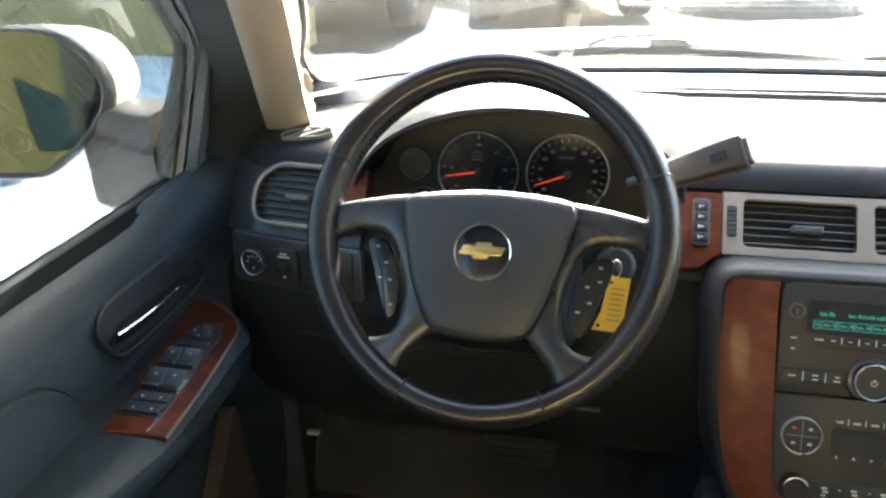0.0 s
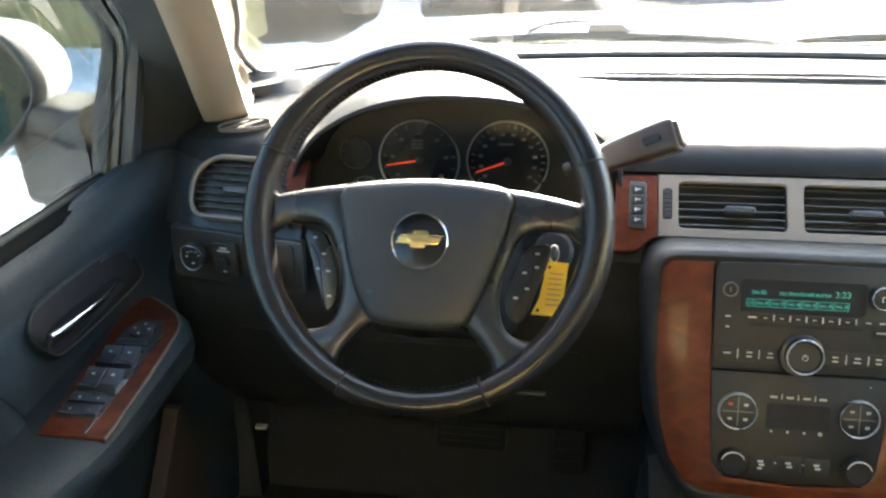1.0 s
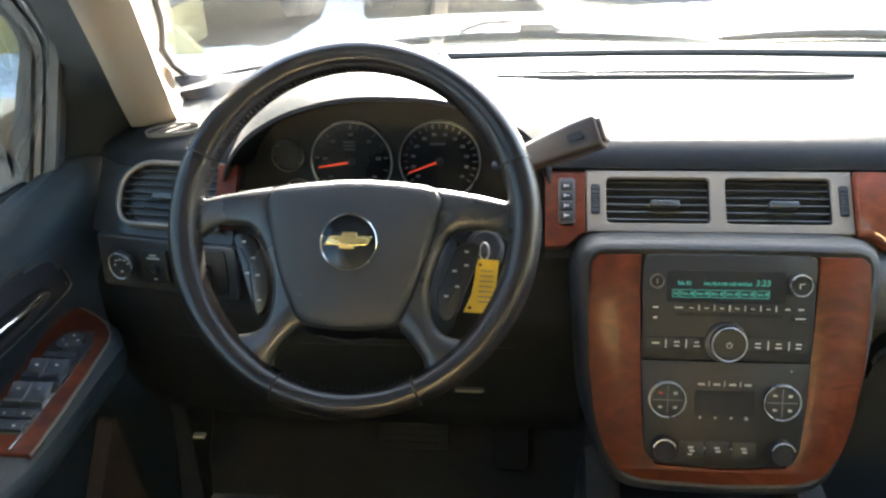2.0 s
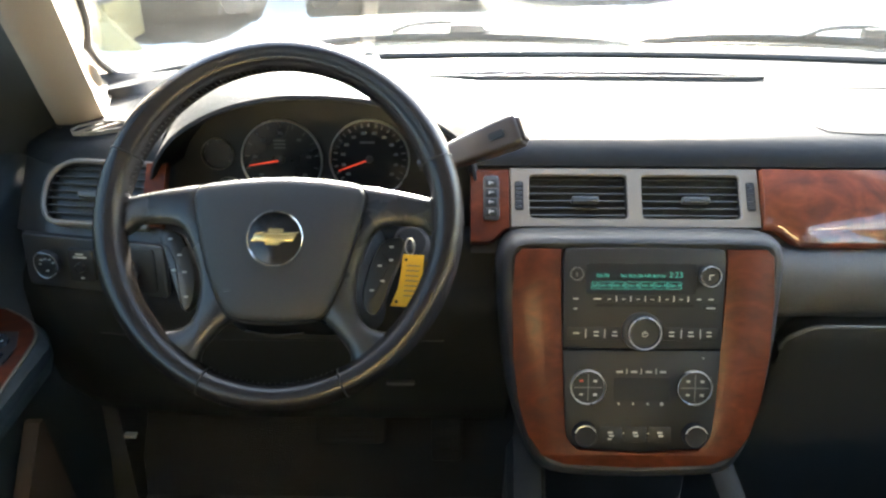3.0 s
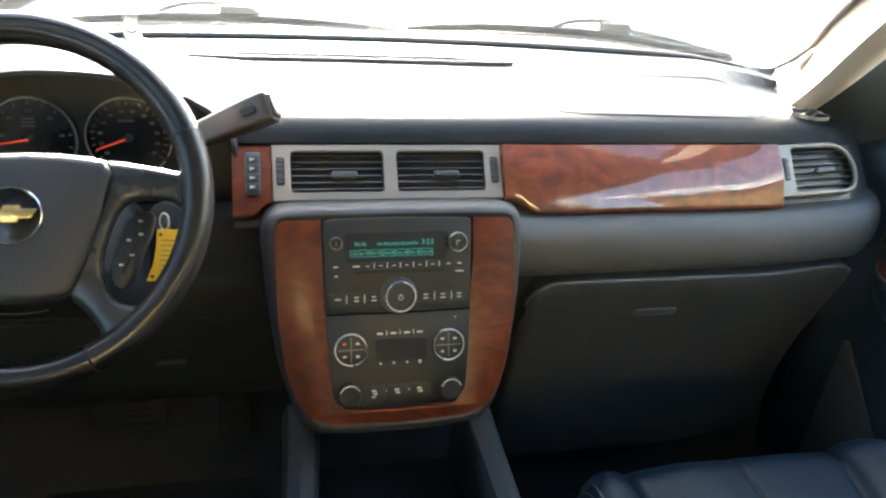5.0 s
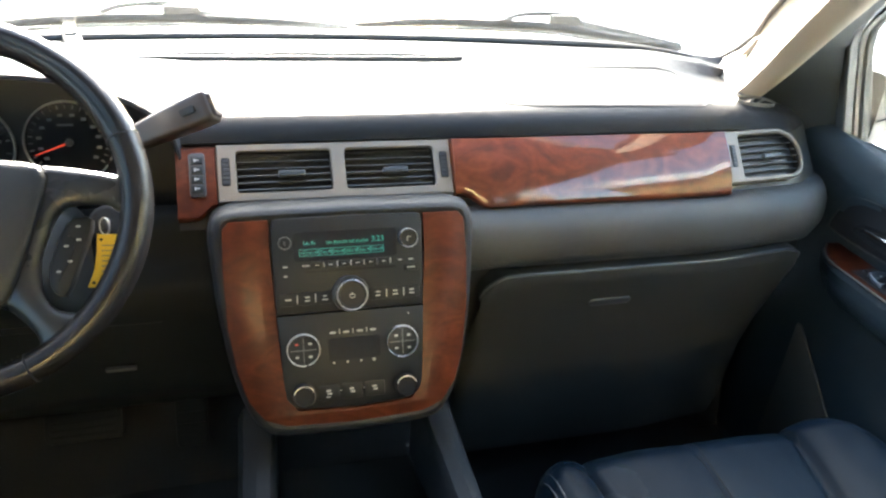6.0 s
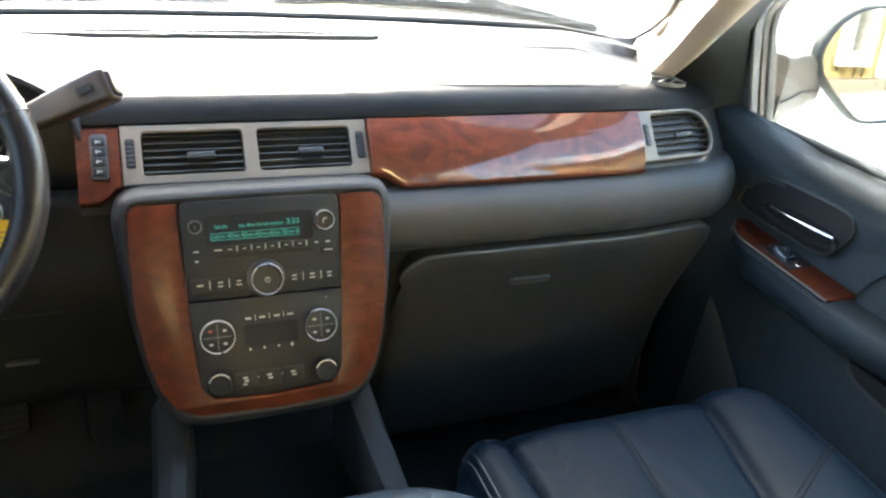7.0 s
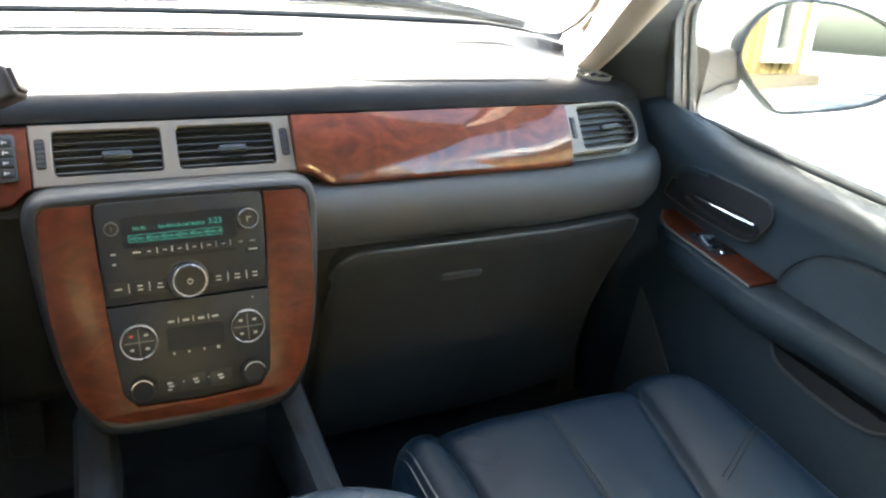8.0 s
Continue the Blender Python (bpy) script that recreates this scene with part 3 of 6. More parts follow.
def band(u, v, d=0.0):
    return BAND(u, v, d) + Vector((0, fwd(u), 0))


dash = thing("dashboard", (0, 1.0, 1.0), "charcoal grained dashboard with wood trim and silver vents", "dashboard")


def top_profile(x):
    w = ws_line(x)
    f, z = fwd(x), drop(x)
    return [(w + 0.03, 1.300), (w + 0.004, 1.338), (w - 0.01, 1.3455 - z), (w - 0.05, 1.343 - z), (1.08, 1.329 - z), (1.00, 1.320 - z), (0.955 + f, 1.3135 - z), (0.930 + f, 1.309 - z), (0.917 + f, 1.304 - z),
            (0.905 + f, 1.296 - z), (0.897 + f, 1.286 - z), (0.8935 + f, 1.2775 - z * 0.6), (0.900 + f, 1.2735 - z * 0.6), (0.93 + f, 1.270 - z * 0.6)]


bm = bmesh.new()
# the pad is left open where the instruments sit
for a, b, n, last in ((-0.815, -0.606, 11, None), (-0.606, -0.211, 17, 6), (-0.211, 0.815, 43, None)):
    sheet(bm, [[(x, y, z) for y, z in top_profile(x)[:last]] for x in span(a, b, n)])
part("top_pad", bm, TOPVINYL, dash)

# backing behind the trim band, left open for the instruments
bm = bmesh.new()
for a, b, n in ((-0.815, -0.60, 10), (-0.2065, 0.815, 36)):
    sheet(bm, [[band(x, v, -0.012) for v in (0.05, 0.03, 0.0, -0.03, -0.072)] for x in span(a, b, n)])
part("trim_backing", bm, BLACK, dash)


def lower_profile(x):
    f = fwd(x)
    return [(0.870 + f, 1.194), (0.836 + f, 1.1935), (0.822 + f, 1.190), (0.808 + f, 1.180), (0.799 + f, 1.165), (0.796 + f, 1.148), (0.796 + f, 1.130), (0.800 + f, 1.117), (0.808 + f, 1.108), (0.83 + f, 1.104)]


bm = bmesh.new()
sheet(bm, [[(x, y, z) for y, z in lower_profile(x)] for x in span(0.15, 0.815, 24)])
part("lower_pad", bm, VINYL, dash, "padded roll below the wood trim")
glove = thing("glovebox", (0.48, 0.83, 0.86), "closed charcoal glovebox lid with a slim latch", "glovebox")
bm = bmesh.new()
prof = [(0.85, 1.100), (0.812, 1.1005), (0.803, 1.097), (0.801, 1.088), (0.806, 1.070), (0.818, 1.035), (0.838, 0.98), (0.862, 0.92), (0.880, 0.86), (0.894, 0.79), (0.904, 0.72), (0.915, 0.675), (0.95, 0.665)]
rings, rim = [], []
for x in [0.2000, 0.2008, 0.2025, 0.2055, 0.210, 0.216, 0.224, 0.232, 0.242] + span(0.262, 0.725, 20) + [0.742, 0.752, 0.759, 0.763, 0.765]:
    e = min(x - 0.200, 0.765 - x)
    k = 0.012 * max(0, 1 - e / 0.02) ** 2
    h = 0.042 * (1 - math.sqrt(max(0, 1 - max(0, 1 - e / 0.042) ** 2)))
    ring = [(x, y + fwd(x) + k, z - h * step(1.00, 1.08, z)) for y, z in prof]
    rings.append(ring)
    rim.append(Vector(ring[2]) + Vector((0, -0.0005, 0.0)))
sheet(bm, rings)
part("lid", bm, LIDPLASTIC, glove)
# paler tube paints the highlight along the lid's rounded edge
bm = bmesh.new()
tube(bm, rim, 0.0030, 6)
part("lid_highlight", bm, SPOKE, glove, "lighter line for the highlight on the lid's rounded edge")
bm = bmesh.new()
at = Frame((0.415, 0.8205, 1.030), (0, -0.32, 0.947))
plate(bm, at, rrect(-0.036, 0.036, -0.0075, 0.0075, 0.007), -0.004, 0.003, 0.0015)
part("latch", bm, SPOKE, glove, "slim grey latch")
# sides and underside below the glovebox
bm = bmesh.new()
sheet(bm, [[(x, y + fwd(x), z) for y, z in ((0.83, 1.112), (0.835, 1.05), (0.87, 0.93), (0.905, 0.82), (0.93, 0.66), (1.25, 0.65))] for x in span(0.16, 0.815, 16)])
part("under_panel", bm, LIDPLASTIC, dash)

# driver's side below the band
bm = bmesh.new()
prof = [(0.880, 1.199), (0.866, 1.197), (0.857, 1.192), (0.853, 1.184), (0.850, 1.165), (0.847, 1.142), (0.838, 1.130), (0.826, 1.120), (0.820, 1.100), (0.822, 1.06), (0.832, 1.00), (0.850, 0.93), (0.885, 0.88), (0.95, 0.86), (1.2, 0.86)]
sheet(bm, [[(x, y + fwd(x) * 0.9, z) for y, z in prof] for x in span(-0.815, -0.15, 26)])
part("knee_panel", bm, KNEE_SHADED, dash, "charcoal knee panel under the steering column, shade in its colour")
bm = bmesh.new()
tube(bm, [(x, 0.823 + fwd(x) * 0.9, 1.058) for x in span(-0.70, -0.24, 12)], 0.0016, 5)
part("panel_seam", bm, RECESS, dash)
bm = bmesh.new()
box(bm, -0.318, -0.280, 0.826, 0.833, 0.983, 0.987)
part("release_lever", bm, KICK, dash)

# airbag seam in the top pad
bm = bmesh.new()


def top_z(x, y):
    p = top_profile(x)
    q = sorted([(b, c) for b, c in p[2:9]])
    for (y0, z0), (y1, z1) in zip(q, q[1:]):
        if y0 <= y <= y1:
            return z0 + (z1 - z0) * (y - y0) / max(1e-6, y1 - y0)
    return q[-1][1] if y > q[-1][0] else q[0][1]


pts = [(0.250, 0.952), (0.262, 0.938), (0.30, 0.933), (0.40, 0.930), (0.50, 0.927), (0.58, 0.924), (0.602, 0.936), (0.612, 1.0), (0.606, 1.070), (0.58, 1.084), (0.50, 1.088), (0.40, 1.090), (0.33, 1.090)]
tube(bm, [(x, y, top_z(x, y) + 0.0001) for x, y in pts], 0.0009, 5)
part("airbag_seam", bm, RECESS, dash)

# long defroster slot and the small slots at the ends
slot = thing("defroster_slot", (-0.02, 1.14, 1.33), "long narrow defroster grille in the dashboard top", "air vent")
bm = bmesh.new()
def slot_edge(x, w):
    """The slot bows with the windshield and tapers at its ends."""
    t = (x + 0.021) / 0.265
    return 1.128 + 0.019 * (1 - t * t) ** 0.5 * w + 0.016 * (1 - t * t)


xs = [-0.021 + 0.2645 * math.sin(math.pi / 2 * q) for q in span(-1, 1, 41)]
o = [(x, slot_edge(x, -1)) for x in xs] + [(x, slot_edge(x, 1)) for x in xs[::-1]][1:-1]
lay = lambda u, v, d=0.0: Vector((u, v, top_z(0, 1.14) + d))
hoop(bm, lay, o, inset(o, 0.0025), -0.006, 0.0030, 0.0008)
part("frame", bm, KICK, slot)
bm = bmesh.new()
plate(bm, lay, inset(o, 0.002), -0.006, 0.0012)
part("opening", bm, BLACK, slot)
for w in (-0.45, 0.0, 0.45):
    bm = bmesh.new()
    tube(bm, [lay(x, slot_edge(x, w), 0.0022) for x in xs[3:-3]], 0.0011, 5)
    part("slat", bm, LEVER, slot)
sensor = thing("light_sensor", (-0.362, 1.190, 1.343), "small grey ribbed sensor housing at the windshield's foot", "sensor")
SEN = Frame((-0.362, 1.190, 1.3445), (-0.22, 0.85, 0.10), (0.95, 0.25, 0))
bm = bmesh.new()
rings = []
for v, w, h in ((-0.062, 0.010, 0.010), (-0.060, 0.012, 0.014), (-0.030, 0.012, 0.017), (0.010, 0.011, 0.019), (0.036, 0.009, 0.018), (0.040, 0.007, 0.014)):
    rings.append([SEN(u, v, d) for u, d in ((-w, 0.0), (-w, h * 0.8), (-w * 0.7, h), (w * 0.7, h), (w, h * 0.8), (w, 0.0))])
loft(bm, rings, True, True, True)
part("housing", bm, GREYTRIM, sensor)
for v in (-0.014, 0.0, 0.014, 0.026):
    part("rib", loft_box(bmesh.new(), lambda x, y, q: SEN(x, y, q), -0.008, 0.008, v - 0.0022, v + 0.0022, 0.016, 0.0205), BLACK, sensor)
for s in (-1, 1):
    v = thing("side_window_vent", (s * 0.70, 0.955, 1.30), "small black side window vent beside the pillar", "air vent", "side window vents")
    a, b = Vector((s * 0.752, 0.962, 1.2985)), Vector((s * 0.664, 0.948, 1.3085))
    r = (b - a).normalized()
    at = Frame((a + b) / 2 + Vector((0, 0.006, 0.0)), (0, 0.97, 0.22), r if s < 0 else -r)
    bm = bmesh.new()
    o = [(-0.046, -0.012), (0.046, -0.010), (0.040, 0.018), (-0.030, 0.016)]
    if s > 0:
        o = [(-u, w) for u, w in o][::-1]
    i_ = inset(o, 0.0032)
    hoop(bm, at, smooth_poly(o, 2), smooth_poly(inset(o, 0.0016), 2), -0.006, 0.0016, 0.0005)
    part("frame", bm, GREYTRIM, v)
    bm = bmesh.new()
    plate(bm, at, smooth_poly(inset(o, 0.0016), 2), -0.006, -0.0025)
    part("opening", bm, RECESS, v)
    # pale grey slats paint the sunlight that falls on this black vent
    for k in (-0.012, 0.012):
        bm = bmesh.new()
        plate(bm, at, [(k - 0.018, -0.006), (k - 0.0145, -0.006), (k + 0.018, 0.012), (k + 0.0135, 0.012)], -0.004, 0.0008)
        part("slat", bm, GREYTRIM, v)


# ---- air vents in the trim band ----
def vent_inside(parent, hole, x0, x1, v0, v1, knob_x, slats=6):
    bm = bmesh.new()
    rings = [[band(u, v, -0.002) for u, v in hole], [band(u, v, -0.045) for u, v in inset(hole, 0.003)]]
    loft(bm, rings, True, False, True)
    part("duct", bm, RECESS, parent)
    poly = hole
    for i in range(slats):
        v = v0 + (v1 - v0) * (i + 0.6) / slats
        # the slat ends at the opening's outline
        cut = []
        for (ax, ay), (bx, by) in zip(poly, poly[1:] + poly[:1]):
            if (ay - v) * (by - v) < 0:
                cut.append(ax + (bx - ax) * (v - ay) / (by - ay))
        if len(cut) < 2:
            continue
        a, b = min(cut) + 0.001, max(cut) - 0.001
        bm = bmesh.new()
        rings = []
        for u in span(a, b, 6):
            rings.append([band(u, v + dv, dd) for dv, dd in ((0.0012, -0.004), (-0.0004, -0.003), (-0.0012, -0.0045), (0.0040, -0.020), (0.0056, -0.020))])
        loft(bm, rings, True, True, True)
        part("slat", bm, SPOKE, parent)
    bm = bmesh.new()
    vm = (v0 + v1) / 2 - 0.003
    plate(bm, band, rrect(knob_x - 0.017, knob_x + 0.017, vm - 0.004, vm + 0.004, 0.002), -0.006, 0.003, 0.0015)
    part("tab", bm, SPOKE, parent)


def thumbwheel(parent, x, half, v0, v1, top):
    """The exposed edge of a ribbed vent wheel, one connected band."""
    prof = [(v0, -0.001)]
    for i in range(6):
        v = v0 + (v1 - v0) * (i + 0.5) / 6
        q = (v1 - v0) / 12
        prof += [(v - q * 0.98, top - 0.0016), (v - q * 0.75, top), (v + q * 0.75, top), (v + q * 0.98, top - 0.0016)]
    prof.append((v1, -0.001))
    bm = bmesh.new()
    loft(bm, [[band(u, v, d) for v, d in prof] for u in (x - half, x + half)], True, True, True)
    part("thumbwheel", bm, BLACK, parent)


cv = thing("centre_air_vents", (0, 0.87, 1.246), "pair of black air vents in a silver frame", "air vent", "dashboard vents")
bm = bmesh.new()
HL = rrect(-0.133, -0.009, -0.030, 0.0265, 0.006)
hoop(bm, band, rrect(-0.157, 0.0, -0.042, 0.036, 0.001), HL, -0.010, 0.003, 0.0015)
hoop(bm, band, rrect(0.0, 0.157, -0.042, 0.036, 0.001), rrect(0.009, 0.133, -0.030, 0.0265, 0.006), -0.010, 0.003, 0.0015)
part("frame", bm, SILVER, cv, "matt silver frame")
bm = bmesh.new()
plate(bm, band, [(-0.0085, -0.0405), (0.0085, -0.0405), (0.0085, 0.0345), (-0.0085, 0.0345)], -0.008, 0.00325)
part("centre_bar", bm, SILVER, cv)
vent_inside(cv, HL, -0.133, -0.009, -0.030, 0.0265, -0.062)
vent_inside(cv, rrect(0.009, 0.133, -0.030, 0.0265, 0.006), 0.009, 0.133, -0.030, 0.0265, 0.078)
for s in (-1, 1):
    bm = bmesh.new()
    plate(bm, band, rrect(s * 0.146 - 0.0055, s * 0.146 + 0.0055, -0.020, 0.018, 0.003), 0.0, 0.0034)
    part("wheel_slot", bm, RECESS, cv)
    thumbwheel(cv, s * 0.146, 0.004, -0.0185, 0.0165, 0.0050)

for s in (-1, 1):
    v = thing("side_air_vent", (s * 0.69, 0.88, 1.24), "black air vent with a rounded silver frame at the dashboard end", "air vent", "dashboard vents")
    if s > 0:
        outer = rrect(0.600, 0.758, -0.050, 0.034, (0.001, 0.034, 0.052, 0.001), 8)
        hole = rrect(0.630, 0.7505, -0.0430, 0.0270, (0.006, 0.026, 0.042, 0.006), 8)
    else:
        outer = rrect(-0.764, -0.615, -0.050, 0.040, (0.030, 0.001, 0.001, 0.052), 8)
        hole = rrect(-0.7565, -0.611, -0.0432, 0.0335, (0.022, 0.004, 0.004, 0.042), 8)
    bm = bmesh.new()
    hoop(bm, band, outer, hole, -0.010, 0.004, 0.002)
    part("frame", bm, RIMSILVER, v, "rounded silver frame")
    us = [p[0] for p in hole]
    vent_inside(v, hole, min(us), max(us), -0.040, 0.030 if s < 0 else 0.0255, s * 0.695, 7 if s < 0 else 6)
    if s > 0:
        bm = bmesh.new()
        plate(bm, band, rrect(0.610, 0.620, -0.024, 0.012, 0.003), 0.0, 0.0046)
        part("wheel_slot", bm, RECESS, v)
        thumbwheel(v, 0.615, 0.0035, -0.0235, 0.0115, 0.0062)


# ---- wood trim ----
def bent_plate(name, top, bottom, x0, x1, n, parent, label="", bulge=0.010, mat=None):
    """A strip on the band between two edges given as functions of x."""
    bm = bmesh.new()
    rings = []
    for u in span(x0, x1, n):
        a, b = top(u), bottom(u)
        rings.append([band(u, a, -0.010), band(u, a, 0.001), band(u, a - 0.002, 0.003)] + [band(u, a + (b - a) * t, 0.003 + bulge * (0.82 + 0.18 * min(1, t / 0.34)) * min(1, (t + 0.02) / 0.06) * (1 - (max(0, t - 0.34) / 0.66) ** 2)) for t in (0.04, 0.08, 0.13, 0.2, 0.3, 0.4, 0.5, 0.6, 0.7, 0.8, 0.87, 0.94)] + [band(u, b + 0.002, 0.003), band(u, b, 0.001), band(u, b, -0.010)])
    loft(bm, rings, True, True, True)
    return part(name, bm, mat or WOOD, parent, label)


bent_plate("wood_trim", lambda u: 0.036, lambda u: -0.044 - 0.021 * step(0.172, 0.205, u), 0.1585, 0.5985, 40, dash, "glossy reddish burl wood strip", bulge=0.012, mat=GLOSSWOOD)
bent_plate("wood_trim", lambda u: 0.034, lambda u: -0.062 + 0.018 * step(-0.185, -0.160, u), -0.207, -0.1585, 8, dash, "glossy reddish burl wood end piece", bulge=0.002)
bent_plate("wood_trim", lambda u: 0.040, lambda u: -0.045, -0.622, -0.596, 6, dash, "glossy reddish burl wood end piece", bulge=0.002)
buttons = part("button_strip", plate(bmesh.new(), band, rrect(-0.191, -0.171, -0.034, 0.024, 0.004), 0.0, 0.0078, 0.001), BLACK, dash, "black button strip with white symbols")
for i in range(4):
    v = 0.014 - 0.0125 * i
    part("button", plate(bmesh.new(), band, rrect(-0.1885, -0.1735, v - 0.0052, v + 0.0052, 0.0015), 0.0, 0.0092, 0.001), PLASTIC, buttons)
    bm = bmesh.new()
    plate(bm, band, rrect(-0.1835, -0.1785, v - 0.0007, v + 0.0007, 0.0004), 0.009, 0.0096)
    plate(bm, band, rrect(-0.1845, -0.1830, v - 0.0025, v + 0.0020, 0.0004), 0.009, 0.0096)
    part("symbol", bm, DIM, buttons)

# ---- instrument hood and cluster ----
ARCH = [(-0.612, 1.262), (-0.600, 1.288), (-0.570, 1.319), (-0.525, 1.345), (-0.480, 1.360), (-0.435, 1.3675), (-0.390, 1.3685), (-0.335, 1.364), (-0.282, 1.349), (-0.238, 1.325), (-0.211, 1.296), (-0.202, 1.262)]
arch = [(p.x, p.y) for p in curve([(a, b, 0) for a, b in ARCH], 4)]
cx, cz = -0.405, 1.25


def arch_row(y, k, rise=0.0, wide=1.0):
    return [(cx + (x - cx) * k * wide, y + 0.012 * (abs(x - cx) / 0.2) ** 2, cz + (z - cz) * k + rise * step(1.262, 1.33, z)) for x, z in arch]


bm = bmesh.new()
far = []
for x, z in arch:
    q = (x - cx) / 0.2
    far.append((cx + (x - cx) * 1.30, 1.135, top_z(x, 1.135) - 0.006))
far2 = [(cx + (x - cx) * 1.18, 1.05, top_z(cx + (x - cx) * 1.18, 1.05) - 0.008 + 0.036 * step(1.275, 1.368, z)) for x, z in arch]
sheet(bm, [arch_row(0.962, 0.93), arch_row(0.90, 0.965), arch_row(0.872, 0.985), arch_row(0.864, 1.0, 0.001), arch_row(0.866, 1.015, 0.004), arch_row(0.885, 1.03, 0.009), arch_row(0.92, 1.05, 0.014), arch_row(0.955, 1.07, 0.013), arch_row(0.99, 1.09, 0.007, 1.02), far2, far])
part("instrument_hood", bm, TOPVINYL, dash, "arched hood over the instruments")
CL = Frame((0, 0.966, 1.262), (0, 0.10, 0.995))
cluster = thing("instrument_cluster", (-0.405, 0.966, 1.18), "dark instrument cluster with chrome-ringed gauges", "instrument cluster")
bm = bmesh.new()
pts = [(cx + (x - cx) * 1.0, z - 1.262) for x, z in arch]
plate(bm, CL, pts + [(-0.19, -0.09), (-0.62, -0.09)], -0.02, 0.0)
part("face", bm, FACE, cluster)


def gauge(u, v, r, needle, ticks):
    bm = bmesh.new()
    plate(bm, CL, circle(u, v, r * 0.97, 40), 0.0, 0.0012)
    dial = part("dial", bm, SCREEN, cluster)
    bm = bmesh.new()
    hoop(bm, CL, circle(u, v, r, 48), circle(u, v, r * 0.962, 48), 0.0, 0.006, 0.0008)
    part("ring", bm, RING if r > 0.03 else GREYTRIM, dial, "thin silver ring")
    bm = bmesh.new()
    for i in range(ticks):
        a = radians(215 - 250 * i / (ticks - 1))
        c, s_ = math.cos(a), math.sin(a)
        w = 0.0009 if i % 2 == 0 else 0.0005
        q = [(u + c * k1 - s_ * k2, v + s_ * k1 + c * k2) for k1, k2 in ((r * 0.80, -w), (r * 0.90, -w), (r * 0.90, w), (r * 0.80, w))]
        plate(bm, CL, q, 0.001, 0.0018)
        if i % 2 == 0 and r > 0.03:
            q = [(u + c * r * 0.66 + k1, v + s_ * r * 0.66 + k2) for k1, k2 in ((-0.003, -0.0018), (0.003, -0.0018), (0.003, 0.0018), (-0.003, 0.0018))]
            plate(bm, CL, q, 0.001, 0.0018)
    part("markings", bm, FAINT, dial)
    if needle is not None:
        a = radians(needle)
        c, s_ = math.cos(a), math.sin(a)
        bm = bmesh.new()
        q = [(u + c * k1 - s_ * k2, v + s_ * k1 + c * k2) for k1, k2 in ((0.003, -0.0011), (r * 0.82, -0.0005), (r * 0.82, 0.0005), (0.003, 0.0011))]
        plate(bm, CL, q, 0.004, 0.0052)
        part("needle", bm, NEEDLE, dial, "orange-red needle")
        bm = bmesh.new()
        plate(bm, CL, circle(u, v, 0.005, 16), 0.001, 0.0065, 0.001)
        part("needle_cap", bm, BLACK, dial)
    return dial


gauge(-0.4637, -0.0035, 0.056, 189.5, 13)
gauge(-0.3435, -0.002, 0.0555, 200.5, 23)
gauge(-0.5515, 0.0045, 0.022, None, 7)
gauge(-0.5390, -0.050, 0.022, None, 7)
for i in range(3):
    part("text_bar", plate(bmesh.new(), CL, rrect(-0.474, -0.458, 0.022 - 0.005 * i, 0.0245 - 0.005 * i, 0.0005), 0.0, 0.0018), FAINT, cluster)
part("text_bar", plate(bmesh.new(), CL, rrect(-0.356, -0.336, 0.020, 0.0225, 0.0005), 0.0, 0.0018), FAINT, cluster)

# ---- centre stack ----
ST = Frame((0, 0.7598, 1.1139), (0, 0.336, 0.942))
stack = thing("centre_stack", (0, 0.80, 0.90), "centre stack with burl wood surround and padded edge", "centre console")


def stack_outline(k=0.0):
    r = [(0.095, -0.190), (0.130, -0.172), (0.154, -0.108), (0.168, -0.02), (0.173, 0.05), (0.176, 0.095), (0.160, 0.1215), (0.11, 0.1235)]
    r = [(a + k, b + (k if b > 0.09 else (-k if b < -0.16 else 0))) for a, b in r]
    return smooth_poly(r + [(-a, b) for a, b in r[::-1]], 2)


bm = bmesh.new()
base = stack_outline()
rings = [[ST(u * s_, v, d) for u, v in inset(base, q)] for q, d, s_ in ((0.0, -0.16, 1.0), (0.0, -0.06, 1.0), (0.001, -0.022, 1.0), (0.004, -0.009, 1.0), (0.010, -0.001, 1.0), (0.016, 0.001, 1.0), (0.024, -0.002, 1.0), (0.03, -0.006, 1.0))]
loft(bm, rings, True, True, True)
part("housing", bm, PADVINYL, stack, "padded charcoal vinyl surround")
w_out = [(-0.099, 0.101), (-0.146, 0.101), (-0.155, 0.092), (-0.158, 0.04), (-0.156, -0.03), (-0.148, -0.09), (-0.136, -0.130), (-0.118, -0.156), (-0.090, -0.167), (0, -0.171)]
w_in = [(0, -0.1515), (-0.074, -0.1475), (-0.086, -0.134), (-0.0915, -0.09), (-0.099, 0.06)]
half = w_out + w_in
full = w_out + [(-u, v) for u, v in w_out[::-1]][1:] + [(-u, v) for u, v in w_in[::-1]] + w_in[1:]
bm = bmesh.new()
plate(bm, ST, full, -0.010, 0.003, 0.0015)
part("wood_surround", bm, WOOD, stack, "glossy reddish burl wood surround")

radio = thing("car_radio", (0, 0.75, 1.08), "black car radio with green display and round volume knob", "radio")
bm = bmesh.new()
plate(bm, ST, [(-0.0955, -0.0205), (0.0955, -0.0205), (0.0970, 0.04), (0.0975, 0.092), (0.0945, 0.100), (0.088, 0.102), (0, 0.103), (-0.088, 0.102), (-0.0945, 0.100), (-0.0975, 0.092), (-0.0970, 0.04)], -0.008, 0.004, 0.002)
part("fascia", bm, FACE, radio)
bm = bmesh.new()
